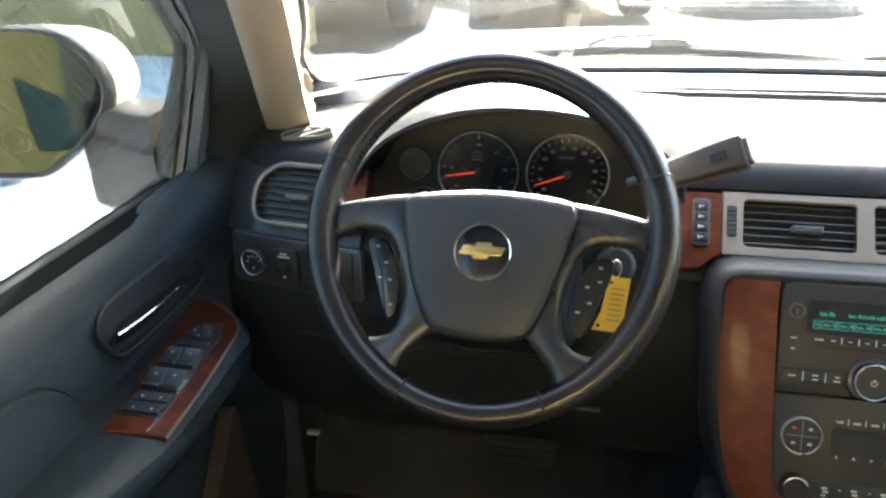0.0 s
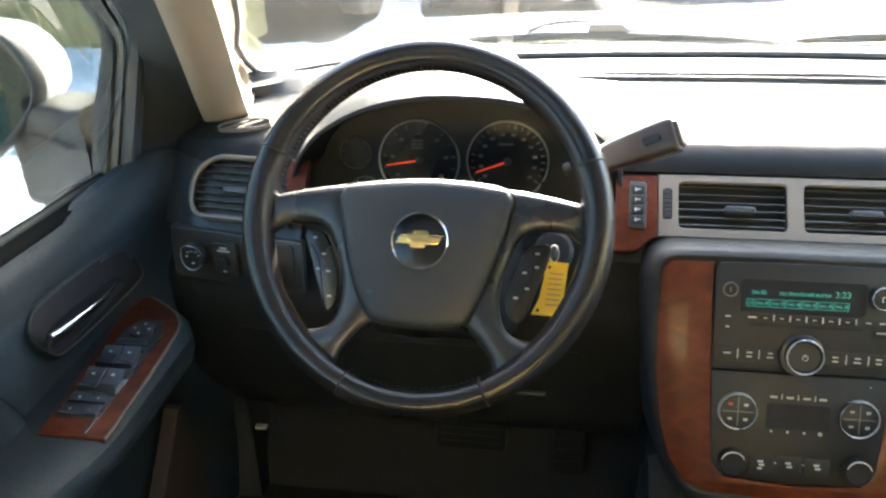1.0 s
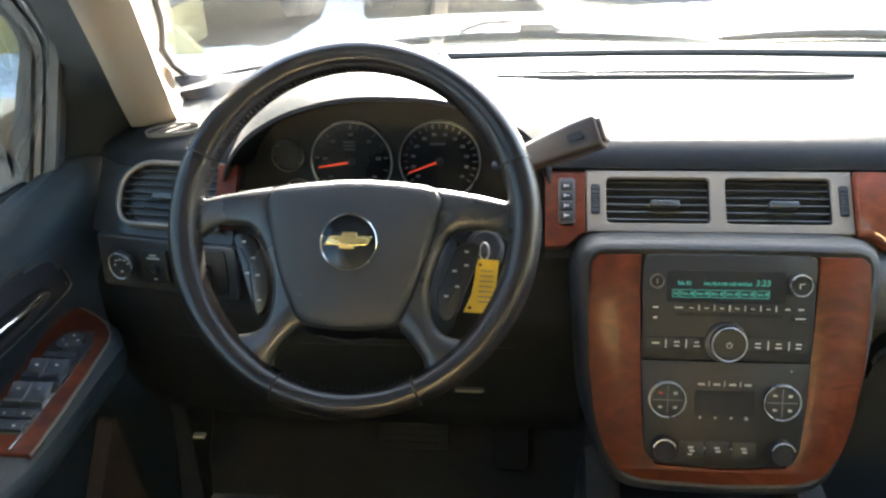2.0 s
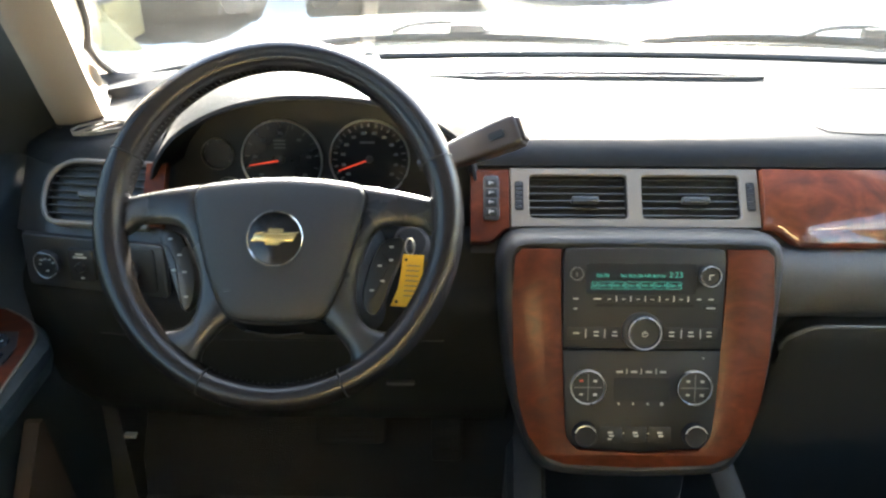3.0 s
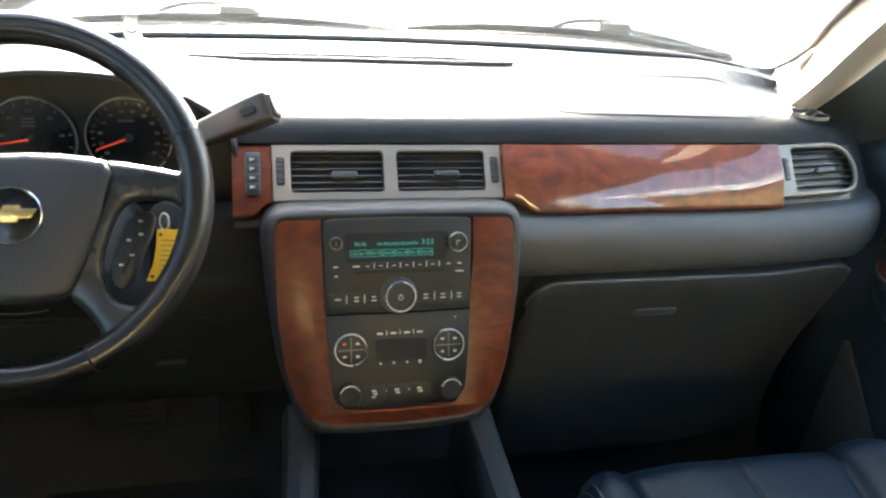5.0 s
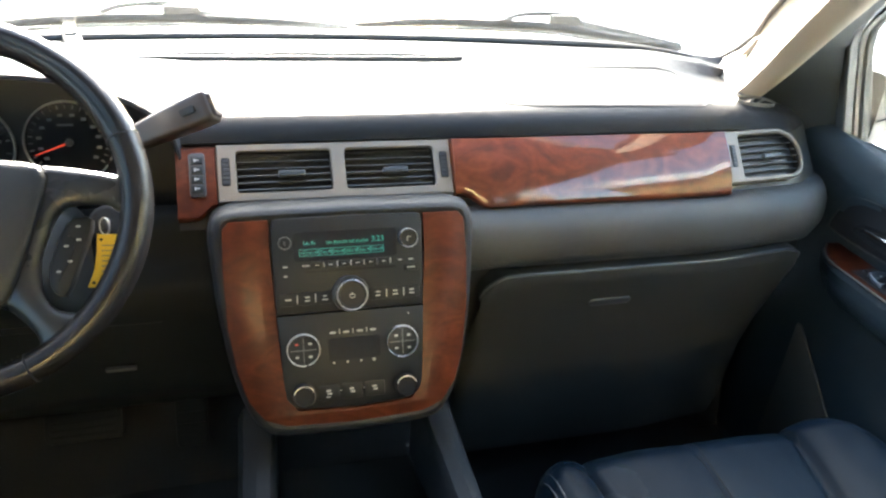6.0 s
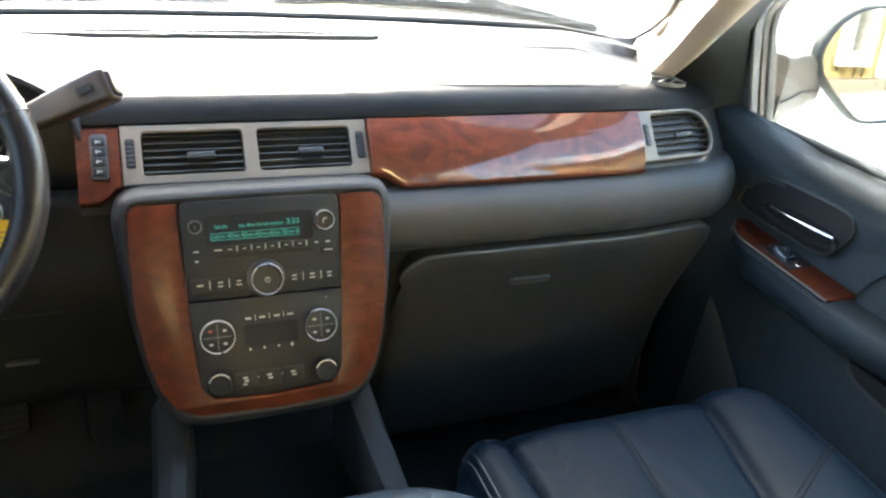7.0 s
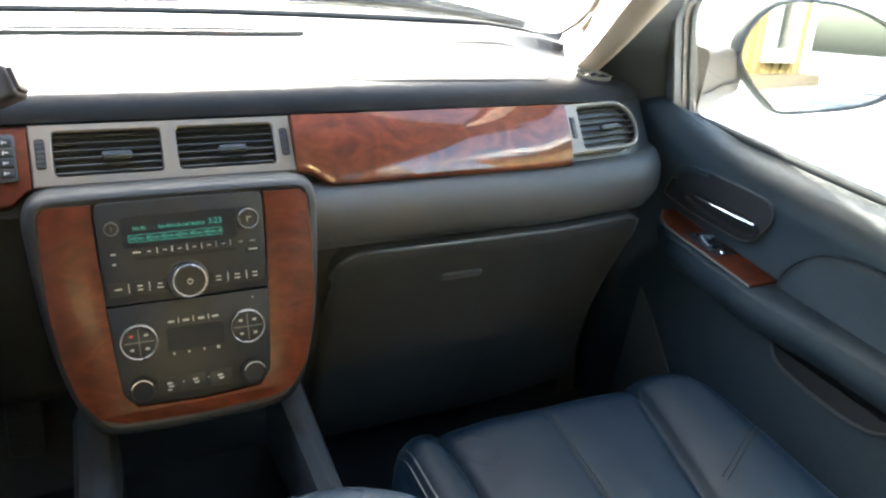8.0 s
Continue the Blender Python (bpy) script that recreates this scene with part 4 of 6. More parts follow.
plate(bm, ST, rrect(-0.070, 0.062, 0.047, 0.084, 0.004), 0.0, 0.0046)
disp = part("display", bm, RECESS, radio, "dark display with green characters")


def text(body, at, u, v, size, mat, parent, name="writing", d=0.0):
    c = bpy.data.curves.new(name, "FONT")
    c.body, c.size, c.align_x, c.align_y, c.extrude = body, size, "LEFT", "BOTTOM", 0.0001
    tmp = bpy.data.objects.new(name, c)
    me = bpy.data.meshes.new_from_object(tmp)
    bpy.data.objects.remove(tmp)
    bmx = bmesh.new()
    bmx.from_mesh(me)
    bpy.data.meshes.remove(me)
    for w in bmx.verts:
        w.co = at(u + w.co.x, v + w.co.y, d + w.co.z)
    return part(name, bmx, mat, parent)


text("3:23", ST, 0.0290, 0.0655, 0.0098, GREEN, disp, d=0.0052)
def small_print(u0, u1, v, h):
    """A line of print too small to read: short upright strokes of uneven height."""
    bm = bmesh.new()
    u, i = u0, 0
    while u < u1:
        q = h * (1.0, 0.7, 0.85, 0.6, 0.95)[i % 5]
        plate(bm, ST, rrect(u, u + 0.0007, v, v + q, 0.0002), 0.0044, 0.0052)
        if i % 3 == 1:
            plate(bm, ST, rrect(u, u + 0.0022, v + q * 0.5, v + q * 0.5 + 0.0007, 0.0002), 0.0044, 0.0052)
        u, i = u + 0.0021 + 0.0010 * (i % 4 == 3), i + 1
    part("text_bar", bm, GREEN, disp)


small_print(-0.057, -0.042, 0.0672, 0.0050)
small_print(-0.028, 0.024, 0.0672, 0.0044)
for i in range(7):
    a = -0.0630 if i == 0 else -0.0545 + 0.0167 * (i - 1)
    w = 0.0070 if i == 0 else 0.0158
    bm = bmesh.new()
    hoop(bm, ST, rrect(a, a + w, 0.0530, 0.0620, 0.001), rrect(a + 0.0005, a + w - 0.0005, 0.0535, 0.0615, 0.001), 0.0044, 0.0050, 0.0002)
    part("preset_box", bm, GREEN, disp)
    small_print(a + 0.0022, a + w - 0.0020, 0.0558, 0.0036)


def knob(at, u, v, r, h, parent, name="knob", ring=True, mat=None, face=None):
    bm = bmesh.new()
    rings = []
    for q, d in ((r, 0.002), (r, h * 0.75), (r * 0.97, h * 0.92), (r * 0.90, h), (r * 0.84, h), (r * 0.80, h - 0.0012)):
        rings.append([at(a, b, d) for a, b in circle(u, v, q, 36)])
    loft(bm, rings, True, True, True)
    k = part(name, bm, mat or FACE, parent)
    if ring:
        bm = bmesh.new()
        hoop(bm, at, circle(u, v, r * 0.985, 40), circle(u, v, r * 0.93, 40), h * 0.9, h + 0.0010, 0.0005)
        part("chrome_ring", bm, RING, k, "bright chrome ring")
    return k


part("knob_collar", plate(bmesh.new(), ST, circle(-0.001, 0.0015, 0.0240, 40), 0.0, 0.0085, 0.003), BLACK, radio)
vol = knob(ST, 0.0, 0.0015, 0.0200, 0.017, radio, "volume_knob")
bm = bmesh.new()
hoop(bm, ST, circle(0, 0.0005, 0.0034, 20), circle(0, 0.0005, 0.0026, 20), 0.0155, 0.0165, 0.0002)
plate(bm, ST, rrect(-0.0004, 0.0004, 0.0008, 0.0045, 0.0002), 0.0155, 0.0167)
part("power_symbol", bm, DIM, vol)
kt = knob(ST, 0.0765, 0.070, 0.0125, 0.014, radio, "tuning_knob")
bm = bmesh.new()
plate(bm, ST, rrect(0.0745, 0.0755, 0.066, 0.072, 0.0003), 0.012, 0.0136)
plate(bm, ST, rrect(0.0745, 0.080, 0.0712, 0.0722, 0.0003), 0.012, 0.0136)
part("note_symbol", bm, MARK, kt)
bm = bmesh.new()
hoop(bm, ST, circle(-0.0805, 0.071, 0.0085, 24), circle(-0.0805, 0.071, 0.0068, 24), 0.0, 0.0062, 0.0004)
plate(bm, ST, rrect(-0.0812, -0.0798, 0.068, 0.0735, 0.0003), 0.003, 0.006)
part("info_button", bm, SPOKE, radio)
bm = bmesh.new()
plate(bm, ST, rrect(-0.058, 0.060, 0.0315, 0.0345, 0.001), 0.002, 0.0044)
part("disc_slot", bm, RECESS, radio)
for i in range(6):
    a = -0.049 + 0.0172 * i
    part("preset_button", plate(bmesh.new(), ST, rrect(a, a + 0.0155, 0.0375, 0.0455, 0.001), 0.002, 0.0052, 0.0006), FACE, radio)
    part("button_mark", plate(bmesh.new(), ST, rrect(a + 0.0052, a + 0.0098, 0.0404, 0.0414, 0.0002), 0.004, 0.0056), MARK, radio)
    part("divider", plate(bmesh.new(), ST, rrect(a + 0.0158, a + 0.0168, 0.0380, 0.0448, 0.0002), 0.002, 0.0058), MARK, radio)
for u, v, w in ((-0.0555, 0.041, 0.009), (0.066, 0.041, 0.005), (-0.0815, 0.041, 0.006), (-0.0815, 0.029, 0.004), (0.0805, 0.041, 0.006), (0.0805, 0.0305, 0.011),
                (-0.080, -0.001, 0.008), (-0.056, 0.0008, 0.006), (-0.056, -0.0038, 0.006), (-0.0335, 0.0008, 0.005), (-0.0335, -0.0038, 0.007),
                (0.035, 0.0008, 0.006), (0.035, -0.0038, 0.006), (0.058, 0.0008, 0.006), (0.058, -0.0038, 0.007), (0.080, 0.0008, 0.006), (0.080, -0.0038, 0.006)):
    part("button_mark", plate(bmesh.new(), ST, rrect(u - w / 2, u + w / 2, v - 0.0008, v + 0.0008, 0.0003), 0.003, 0.0056), MARK, radio)
for u in (-0.0685, -0.0455, 0.0465, 0.0695):
    part("divider", plate(bmesh.new(), ST, rrect(u - 0.0005, u + 0.0005, -0.0065, 0.0040, 0.0002), 0.003, 0.0058), MARK, radio)
for u0, u1 in ((-0.091, -0.0690), (-0.068, -0.046), (-0.045, -0.024), (0.024, 0.046), (0.047, 0.069), (0.070, 0.091)):
    part("radio_button", plate(bmesh.new(), ST, rrect(u0, u1, -0.0095, 0.0065, 0.001), 0.002, 0.0050, 0.0006), FACE, radio)
part("eject_button", plate(bmesh.new(), ST, rrect(0.071, 0.090, 0.0265, 0.0345, 0.001), 0.002, 0.0048, 0.0006), FACE, radio)

clim = thing("climate_control_panel", (0, 0.71, 1.0), "black climate control panel with four round dials", "climate panel")
bm = bmesh.new()
plate(bm, ST, [(-0.0905, -0.118), (-0.0885, -0.131), (-0.080, -0.142), (-0.066, -0.1465), (0.0, -0.1500), (0.066, -0.1465), (0.080, -0.142), (0.0885, -0.131), (0.0905, -0.118), (0.0935, -0.07), (0.0953, -0.0215), (-0.0953, -0.0215), (-0.0935, -0.07)], -0.008, 0.004, 0.002)
part("fascia", bm, FACE, clim)
for s in (-1, 1):
    k = part("dial", plate(bmesh.new(), ST, circle(s * 0.0645, -0.067, 0.0205, 40), 0.0, 0.0095, 0.002), FACE, clim)
    bm = bmesh.new()
    hoop(bm, ST, circle(s * 0.0645, -0.067, 0.0211, 44), circle(s * 0.0645, -0.067, 0.0200, 44), 0.0, 0.0108, 0.0005)
    part("chrome_ring", bm, RING, k, "bright chrome ring")
    bm = bmesh.new()
    plate(bm, ST, rrect(s * 0.0645 - 0.0005, s * 0.0645 + 0.0005, -0.084, -0.050, 0.0002), 0.008, 0.0100)
    plate(bm, ST, rrect(s * 0.0645 - 0.017, s * 0.0645 + 0.017, -0.0675, -0.0665, 0.0002), 0.008, 0.0100)
    part("cross_line", bm, FAINT, k)
    for j, (a, b, m_) in enumerate(((-0.0085, 0.0085, REDMARK if s < 0 else DIM), (0.0085, 0.0085, MARK if s < 0 else DIM), (-0.0085, -0.0085, DIM), (0.0085, -0.0085, MARK if s < 0 else DIM))):
        part("symbol", plate(bmesh.new(), ST, rrect(s * 0.0645 + a - 0.0022, s * 0.0645 + a + 0.0022, -0.067 + b - 0.0012 - 0.0006 * (j % 2), -0.067 + b + 0.0012, 0.0005), 0.008, 0.0101), m_, k)
    kb = knob(ST, s * 0.067, -0.1265, 0.0150, 0.016, clim, "seat_heat_knob", ring=False, mat=RECESS)
    # bright arc paints a highlight over the upper half of the knob
    bm = bmesh.new()
    arc = [ST(s * 0.067 + 0.0135 * math.cos(a), -0.1265 + 0.0135 * math.sin(a), 0.0155) for a in span(radians(20), radians(160), 14)]
    tube(bm, arc, 0.0008, 6)
    part("highlight_arc", bm, RING, kb, "bright arc for the highlight on the knob's upper edge")
part("screen", plate(bmesh.new(), ST, rrect(-0.0330, 0.0350, -0.0850, -0.0555, 0.003), 0.0, 0.0048), RECESS, clim)
for i, u in enumerate((-0.0260, -0.0085, 0.0095, 0.0265)):
    part("symbol", plate(bmesh.new(), ST, rrect(u - 0.0038, u + 0.0038, -0.0497, -0.0474, 0.0005), 0.002, 0.0052), MARK, clim)
    part("symbol", plate(bmesh.new(), ST, circle(u, -0.0885, 0.0014 if i < 3 else 0.0022, 8), 0.002, 0.0052), MARK, clim)
    if i < 3:
        part("divider", plate(bmesh.new(), ST, rrect(u + 0.0083, u + 0.0091, -0.0510, -0.0445, 0.0002), 0.002, 0.0054), MARK, clim)
for u in (-0.0190, 0.0113):
    part("indicator", plate(bmesh.new(), ST, circle(u, -0.1255, 0.0008, 8), 0.002, 0.0056), MARK, clim)
for i, u in enumerate((-0.0345, -0.0044, 0.0258)):
    bm = bmesh.new()
    plate(bm, ST, rrect(u - 0.0035, u + 0.0025, -0.126, -0.1235, 0.0005), 0.002, 0.0054)
    plate(bm, ST, rrect(u - 0.0020, u + 0.0038, -0.130, -0.1275, 0.0005), 0.002, 0.0054)
    if i == 0:
        plate(bm, ST, rrect(u - 0.0035, u + 0.0015, -0.134, -0.132, 0.0005), 0.002, 0.0054)
    part("symbol", bm, MARK, clim)
    part("lower_button", plate(bmesh.new(), ST, rrect(u - 0.0135, u + 0.0135, -0.1375, -0.1175, 0.002), 0.002, 0.0050, 0.0008), FACE, clim)
part("indicator", plate(bmesh.new(), ST, circle(0.0745, -0.031, 0.0009, 8), 0.002, 0.0052), MARK, clim)

# ---- storage bin, console sides, console lid ----
cons = thing("floor_console", (0, 0.6, 0.576), "charcoal floor console with an open storage bin", "centre console")
for s in (-1, 1):
    bm = bmesh.new()
    rings = []
    for y, z, x, w in ((0.80, 0.925, 0.125, 0.050), (0.72, 0.905, 0.130, 0.046), (0.62, 0.880, 0.137, 0.042), (0.52, 0.862, 0.146, 0.040), (0.36, 0.85, 0.155, 0.040)):
        rings.append([(s * (x - w * 0.5), y, 0.56), (s * (x - w * 0.5), y, z - 0.012), (s * (x - w * 0.38), y, z - 0.002), (s * x, y, z + 0.002), (s * (x + w * 0.38), y, z - 0.006), (s * (x + w * 0.55), y, z - 0.025), (s * (x + w * 0.7), y, 0.56)])
    loft(bm, rings, True, True, True)
    part("side_rail", bm, PADVINYL, cons)
bm = bmesh.new()
sheet(bm, [[(x, y, z) for y, z in ((0.735, 0.955), (0.722, 0.947), (0.720, 0.937), (0.730, 0.933), (0.86, 0.925))] for x in span(-0.098, 0.098, 5)], -0.004)
part("bin_lip", bm, RECESS, cons)
# thin pale tube paints the highlight on the dark lip
part("lip_highlight", tube(bmesh.new(), [(x, 0.7195, 0.942) for x in span(-0.096, 0.096, 5)], 0.0012, 6), GREYTRIM, cons, "thin pale line for the highlight on the bin's lip")
bm = bmesh.new()
sheet(bm, [[(x, y, z) for y, z in ((0.88, 0.93), (0.87, 0.80), (0.60, 0.78), (0.36, 0.775))] for x in span(-0.135, 0.135, 5)])
part("bin_floor", bm, BLACK, cons)
bm = bmesh.new()
box(bm, -0.10, 0.10, 0.50, 0.80, 0.785, 0.795, 0.004)
part("bin_mat", bm, PLASTIC, cons, "ribbed rubber mat in the bin")

LID_RECT = list(rrect(-0.165, 0.228, -0.05, 0.034, 0.026, 6))
lid = thing("console_armrest", (0.02, 0.35, 0.576), "leather armrest lid of the floor console, sky sheen in its pale blue-grey", "armrest")
bm = bmesh.new()
rings = []
lid_section = []
for (xa, za), (xb, zb) in zip(LID_RECT, LID_RECT[1:] + LID_RECT[:1]):
    n = max(1, round(abs(xb - xa) / 0.016))
    lid_section += [(xa + (xb - xa) * i / n, za + (zb - za) * i / n) for i in range(n)]
for y, k in ((0.538, 0.0), (0.534, 0.45), (0.524, 0.75), (0.508, 0.92), (0.48, 1.0), (0.30, 1.0), (0.05, 1.0)):
    rings.append([(x, y + 0.017 - 0.062 * (max(0, abs(x - 0.032) - 0.058) / 0.138) ** 2.2 * step(0.25, 0.48, y), 0.905 + z * (0.35 + 0.65 * k)) for x, z in lid_section])
loft(bm, rings, True, True, True)
part("cushion", bm, ARMREST, lid)
bm = bmesh.new()
box(bm, -0.15, 0.19, 0.05, 0.50, 0.56, 0.858, 0.01)
part("box", bm, PLASTIC, lid)

# ---- steering wheel ----
WH = Frame((-0.413, 0.693, 1.264), (0, 0.547, 0.837))
wheel = thing("steering_wheel", WH(0, 0.0235, -0.03), "black leather steering wheel with grey airbag pad", "steering wheel")
RC, RT = 0.0235, 0.0166


def rim_q(a):
    """The rim's radius: a little deeper at the bottom and at the top."""
    return 0.1774 + 0.0072 * max(0, -math.sin(a)) ** 3 + 0.0018 * max(0, math.sin(a)) ** 4


def rim_t(a):
    return RT * (1 - 0.12 * max(0, -math.sin(a)) ** 4)


bm = bmesh.new()
ang = span(0, 2 * math.pi, 97)[:-1]
pts = []
for a in ang:
    deg = math.degrees(a) % 360
    fat = 0
    for c0 in (38, 142):
        fat = max(fat, math.exp(-((deg - c0) / 16) ** 2))
    pts.append((a, rim_t(a) + RT * 0.05 * fat))
vs = []
for a, r in pts:
    ring = []
    for k in range(32):
        b = 2 * math.pi * k / 32
        crease = 1 - 0.10 * math.exp(-((math.degrees(b) - 104) / 13) ** 2) * step(0.25, 0.42, math.sin(a))
        q = rim_q(a) + r * crease * math.cos(b)
        ring.append(bm.verts.new(WH(q * math.cos(a), RC + q * math.sin(a), r * crease * math.sin(b) * 1.3)))
    vs.append(ring)
for i in range(len(vs)):
    a, b = vs[i], vs[(i + 1) % len(vs)]
    for k in range(32):
        bm.faces.new((a[k], b[k], b[(k + 1) % 32], a[(k + 1) % 32]))
part("rim", bm, LEATHER, wheel)
for deg in (21, 157, 247, 293):
    a = radians(deg)
    bm = bmesh.new()
    loop = [WH((rim_q(a) + rim_t(a) * 1.002 * math.cos(b)) * math.cos(a), RC + (rim_q(a) + rim_t(a) * 1.002 * math.cos(b)) * math.sin(a), rim_t(a) * 1.303 * math.sin(b)) for b in span(0, 2 * math.pi, 21)[:-1]]
    tube(bm, loop, 0.0009, 5, closed=True, up=WH.v)
    part("rim_seam", bm, RECESS, wheel)
# stitches along the inside of the rim
bm = bmesh.new()
for deg in list(range(24, 158, 2)) + list(range(160, 180, 2)) + list(range(249, 293, 2)):
    a = radians(deg)
    q = rim_q(a) - rim_t(a) * 0.99
    c = WH(q * math.cos(a), RC + q * math.sin(a), 0.004)
    t = (WH.u * -math.sin(a) + WH.v * math.cos(a))
    o = (WH.u * math.cos(a) + WH.v * math.sin(a))
    tube(bm, [c - WH.n * 0.003 - t * 0.0007, c - o * 0.0010, c + WH.n * 0.004 + t * 0.0007], 0.0005, 4, up=t)
tagged(part("stitching", bm, STITCH, wheel), kind="stuff")

spoke = [(-0.078, 0.062), (-0.110, 0.058), (-0.152, 0.050), (-0.170, 0.044), (-0.172, 0.020), (-0.166, 0.004), (-0.156, 0.010), (-0.148, 0.018), (-0.112, 0.018), (-0.100, 0.010), (-0.090, -0.012), (-0.081, -0.040), (-0.083, -0.070), (-0.092, -0.088),
         (-0.112, -0.094), (-0.128, -0.092), (-0.134, -0.105), (-0.112, -0.128), (-0.084, -0.142), (-0.078, -0.128), (-0.078, -0.116), (-0.066, -0.100), (-0.052, -0.086), (-0.030, -0.078), (-0.030, 0.04)]
for s in (-1, 1):
    bm = bmesh.new()
    o = [(-s * u, v) for u, v in smooth_poly(spoke, 1)]
    if s > 0:
        o = o[::-1]
    rings = [[WH(u, v, d) for u, v in inset(o, q)] for q, d in ((0.002, -0.016), (0.0, -0.006), (0.0012, -0.001), (0.0045, 0.0025), (0.009, 0.0045))]
    loft(bm, rings, True, True, True)
    part("spoke", bm, SPOKEDARK, wheel, "dark grey plastic spoke")
pad = [(-0.091, 0.056), (-0.064, 0.062), (0.0, 0.068), (0.066, 0.064), (0.095, 0.056), (0.087, 0.019), (0.0755, -0.022), (0.056, -0.073), (0.046, -0.083), (0.0, -0.087), (-0.044, -0.083), (-0.055, -0.073), (-0.0725, -0.034), (-0.0845, 0.014)]
o = smooth_poly(pad, 1)
bm = bmesh.new()
rings = []
for k, d in ((1.0, -0.02), (1.0, 0.0045), (0.985, 0.0085), (0.95, 0.0115), (0.88, 0.0135), (0.70, 0.0155), (0.45, 0.0165), (0.2, 0.0168)):
    rings.append([WH(u * k, -0.012 + (v + 0.012) * k, d) for u, v in o])
loft(bm, rings, True, True, True)
hubpad = part("airbag_pad", bm, HUB, wheel, "smooth grey airbag cover")
bm = bmesh.new()
hoop(bm, WH, [(u * 1.012, v * 1.012) for u, v in o], [(u * 0.998, v * 0.998) for u, v in o], -0.006, 0.0052, 0.0004)
part("pad_gap", bm, RECESS, wheel)
bm = bmesh.new()
plate(bm, WH, circle(0, 0.001, 0.0275, 40), 0.010, 0.0180, 0.0005)
part("badge_disc", bm, SCREEN, hubpad, "round black badge")
bm = bmesh.new()
hoop(bm, WH, circle(0, 0.001, 0.0290, 44), circle(0, 0.001, 0.0277, 44), 0.010, 0.0196, 0.0008)
part("badge_ring", bm, CHROME, hubpad, "thin chrome ring")
bm = bmesh.new()
bow = [(-0.0245, -0.0048), (-0.0085, -0.0048), (-0.0095, -0.0085), (0.0060, -0.0085), (0.0070, -0.0048), (0.0190, -0.0048), (0.0245, 0.0050), (0.0085, 0.0050), (0.0092, 0.0090), (-0.0065, 0.0090), (-0.0072, 0.0050), (-0.0195, 0.0050)]
plate(bm, WH, [(u, v + 0.002) for u, v in bow], 0.017, 0.0212, 0.0012)
part("badge_shape", bm, GOLD, hubpad, "plain gold badge shape")
bm = bmesh.new()
plate(bm, WH, rrect(-0.052, -0.032, -0.0535, -0.0505, 0.0006), 0.009, 0.0149)
part("text_bar", bm, BLACK, hubpad)
bm = bmesh.new()
tube(bm, curve([WH(-0.030, -0.093, 0.002), WH(0, -0.0975, 0.002), WH(0.030, -0.0945, 0.002)], 6), 0.0011, 6)
part("lower_edge", bm, RECESS, wheel)
# button pods in the spokes
for s in (-1, 1):
    o = [(-0.131, 0.012), (-0.108, 0.012), (-0.096, -0.008), (-0.087, -0.036), (-0.089, -0.066), (-0.099, -0.076), (-0.108, -0.052), (-0.119, -0.020)]
    if s > 0:
        o = [(0.108, 0.004), (0.132, 0.008), (0.130, -0.012), (0.118, -0.040), (0.110, -0.066), (0.100, -0.078), (0.089, -0.068), (0.088, -0.048), (0.097, -0.020)]
    o = smooth_poly(o, 1)
    pod = part("switch_pod", plate(bmesh.new(), WH, o, -0.022, -0.006, 0.003), FACE if s > 0 else SPOKEDARK, wheel, "oval switch pod")
    marks = ((-0.116, 0.003), (-0.105, -0.014), (-0.110, -0.030), (-0.099, -0.032), (-0.096, -0.058)) if s < 0 else ((0.118, -0.004), (0.106, -0.024), (0.118, -0.018), (0.098, -0.050), (0.109, -0.040))
    for u, v in marks:
        part("symbol", plate(bmesh.new(), WH, rrect(u - 0.0022, u + 0.0022, v - 0.0011, v + 0.0011, 0.0005), -0.007, -0.0052), DIM, pod)
    edge = [(-0.131, 0.0), (-0.118, -0.006), (-0.110, -0.020), (-0.104, -0.050), (-0.100, -0.066)] if s < 0 else [(0.108, -0.012), (0.116, -0.020), (0.108, -0.040), (0.098, -0.060)]
    part("pod_groove", tube(bmesh.new(), [WH(u, v, -0.0058) for u, v in edge], 0.0007, 5), RECESS, pod)

# ---- steering column, shift lever, ignition with key tag ----
col = thing("steering_column", (-0.413, 0.80, 1.10), "charcoal plastic steering column shroud", "steering column")
bm = bmesh.new()
rings = []
for d, w, h, dv in ((-0.030, 0.055, 0.050, 0.0), (-0.045, 0.070, 0.062, -0.008), (-0.09, 0.088, 0.070, -0.014), (-0.16, 0.098, 0.074, -0.02), (-0.27, 0.10, 0.075, -0.02)):
    rings.append([WH(u, v + dv, d) for u, v in rrect(-w, w, -h, h, 0.035, 6)])
loft(bm, rings, True, True, True)
part("shroud", bm, PLASTIC, col)
lever = thing("shift_lever", (-0.30, 0.80, 1.30), "black column shift lever with a rounded grip", "shift lever")
bm = bmesh.new()
a, b = Vector((-0.340, 0.845, 1.272)), Vector((-0.226, 0.818, 1.318))
tube(bm, [a.lerp(b, 0.62), a.lerp(b, 0.7), a.lerp(b, 0.8)], [0.007, 0.007, 0.008], 10)
part("rod", bm, RECESS, lever)
bm = bmesh.new()
ax = (Vector((-0.148, 0.801, 1.357)) - b).normalized()
sd = ax.cross(Vector((0, -0.84, 0.54))).normalized()
no = sd.cross(ax)
rings = []
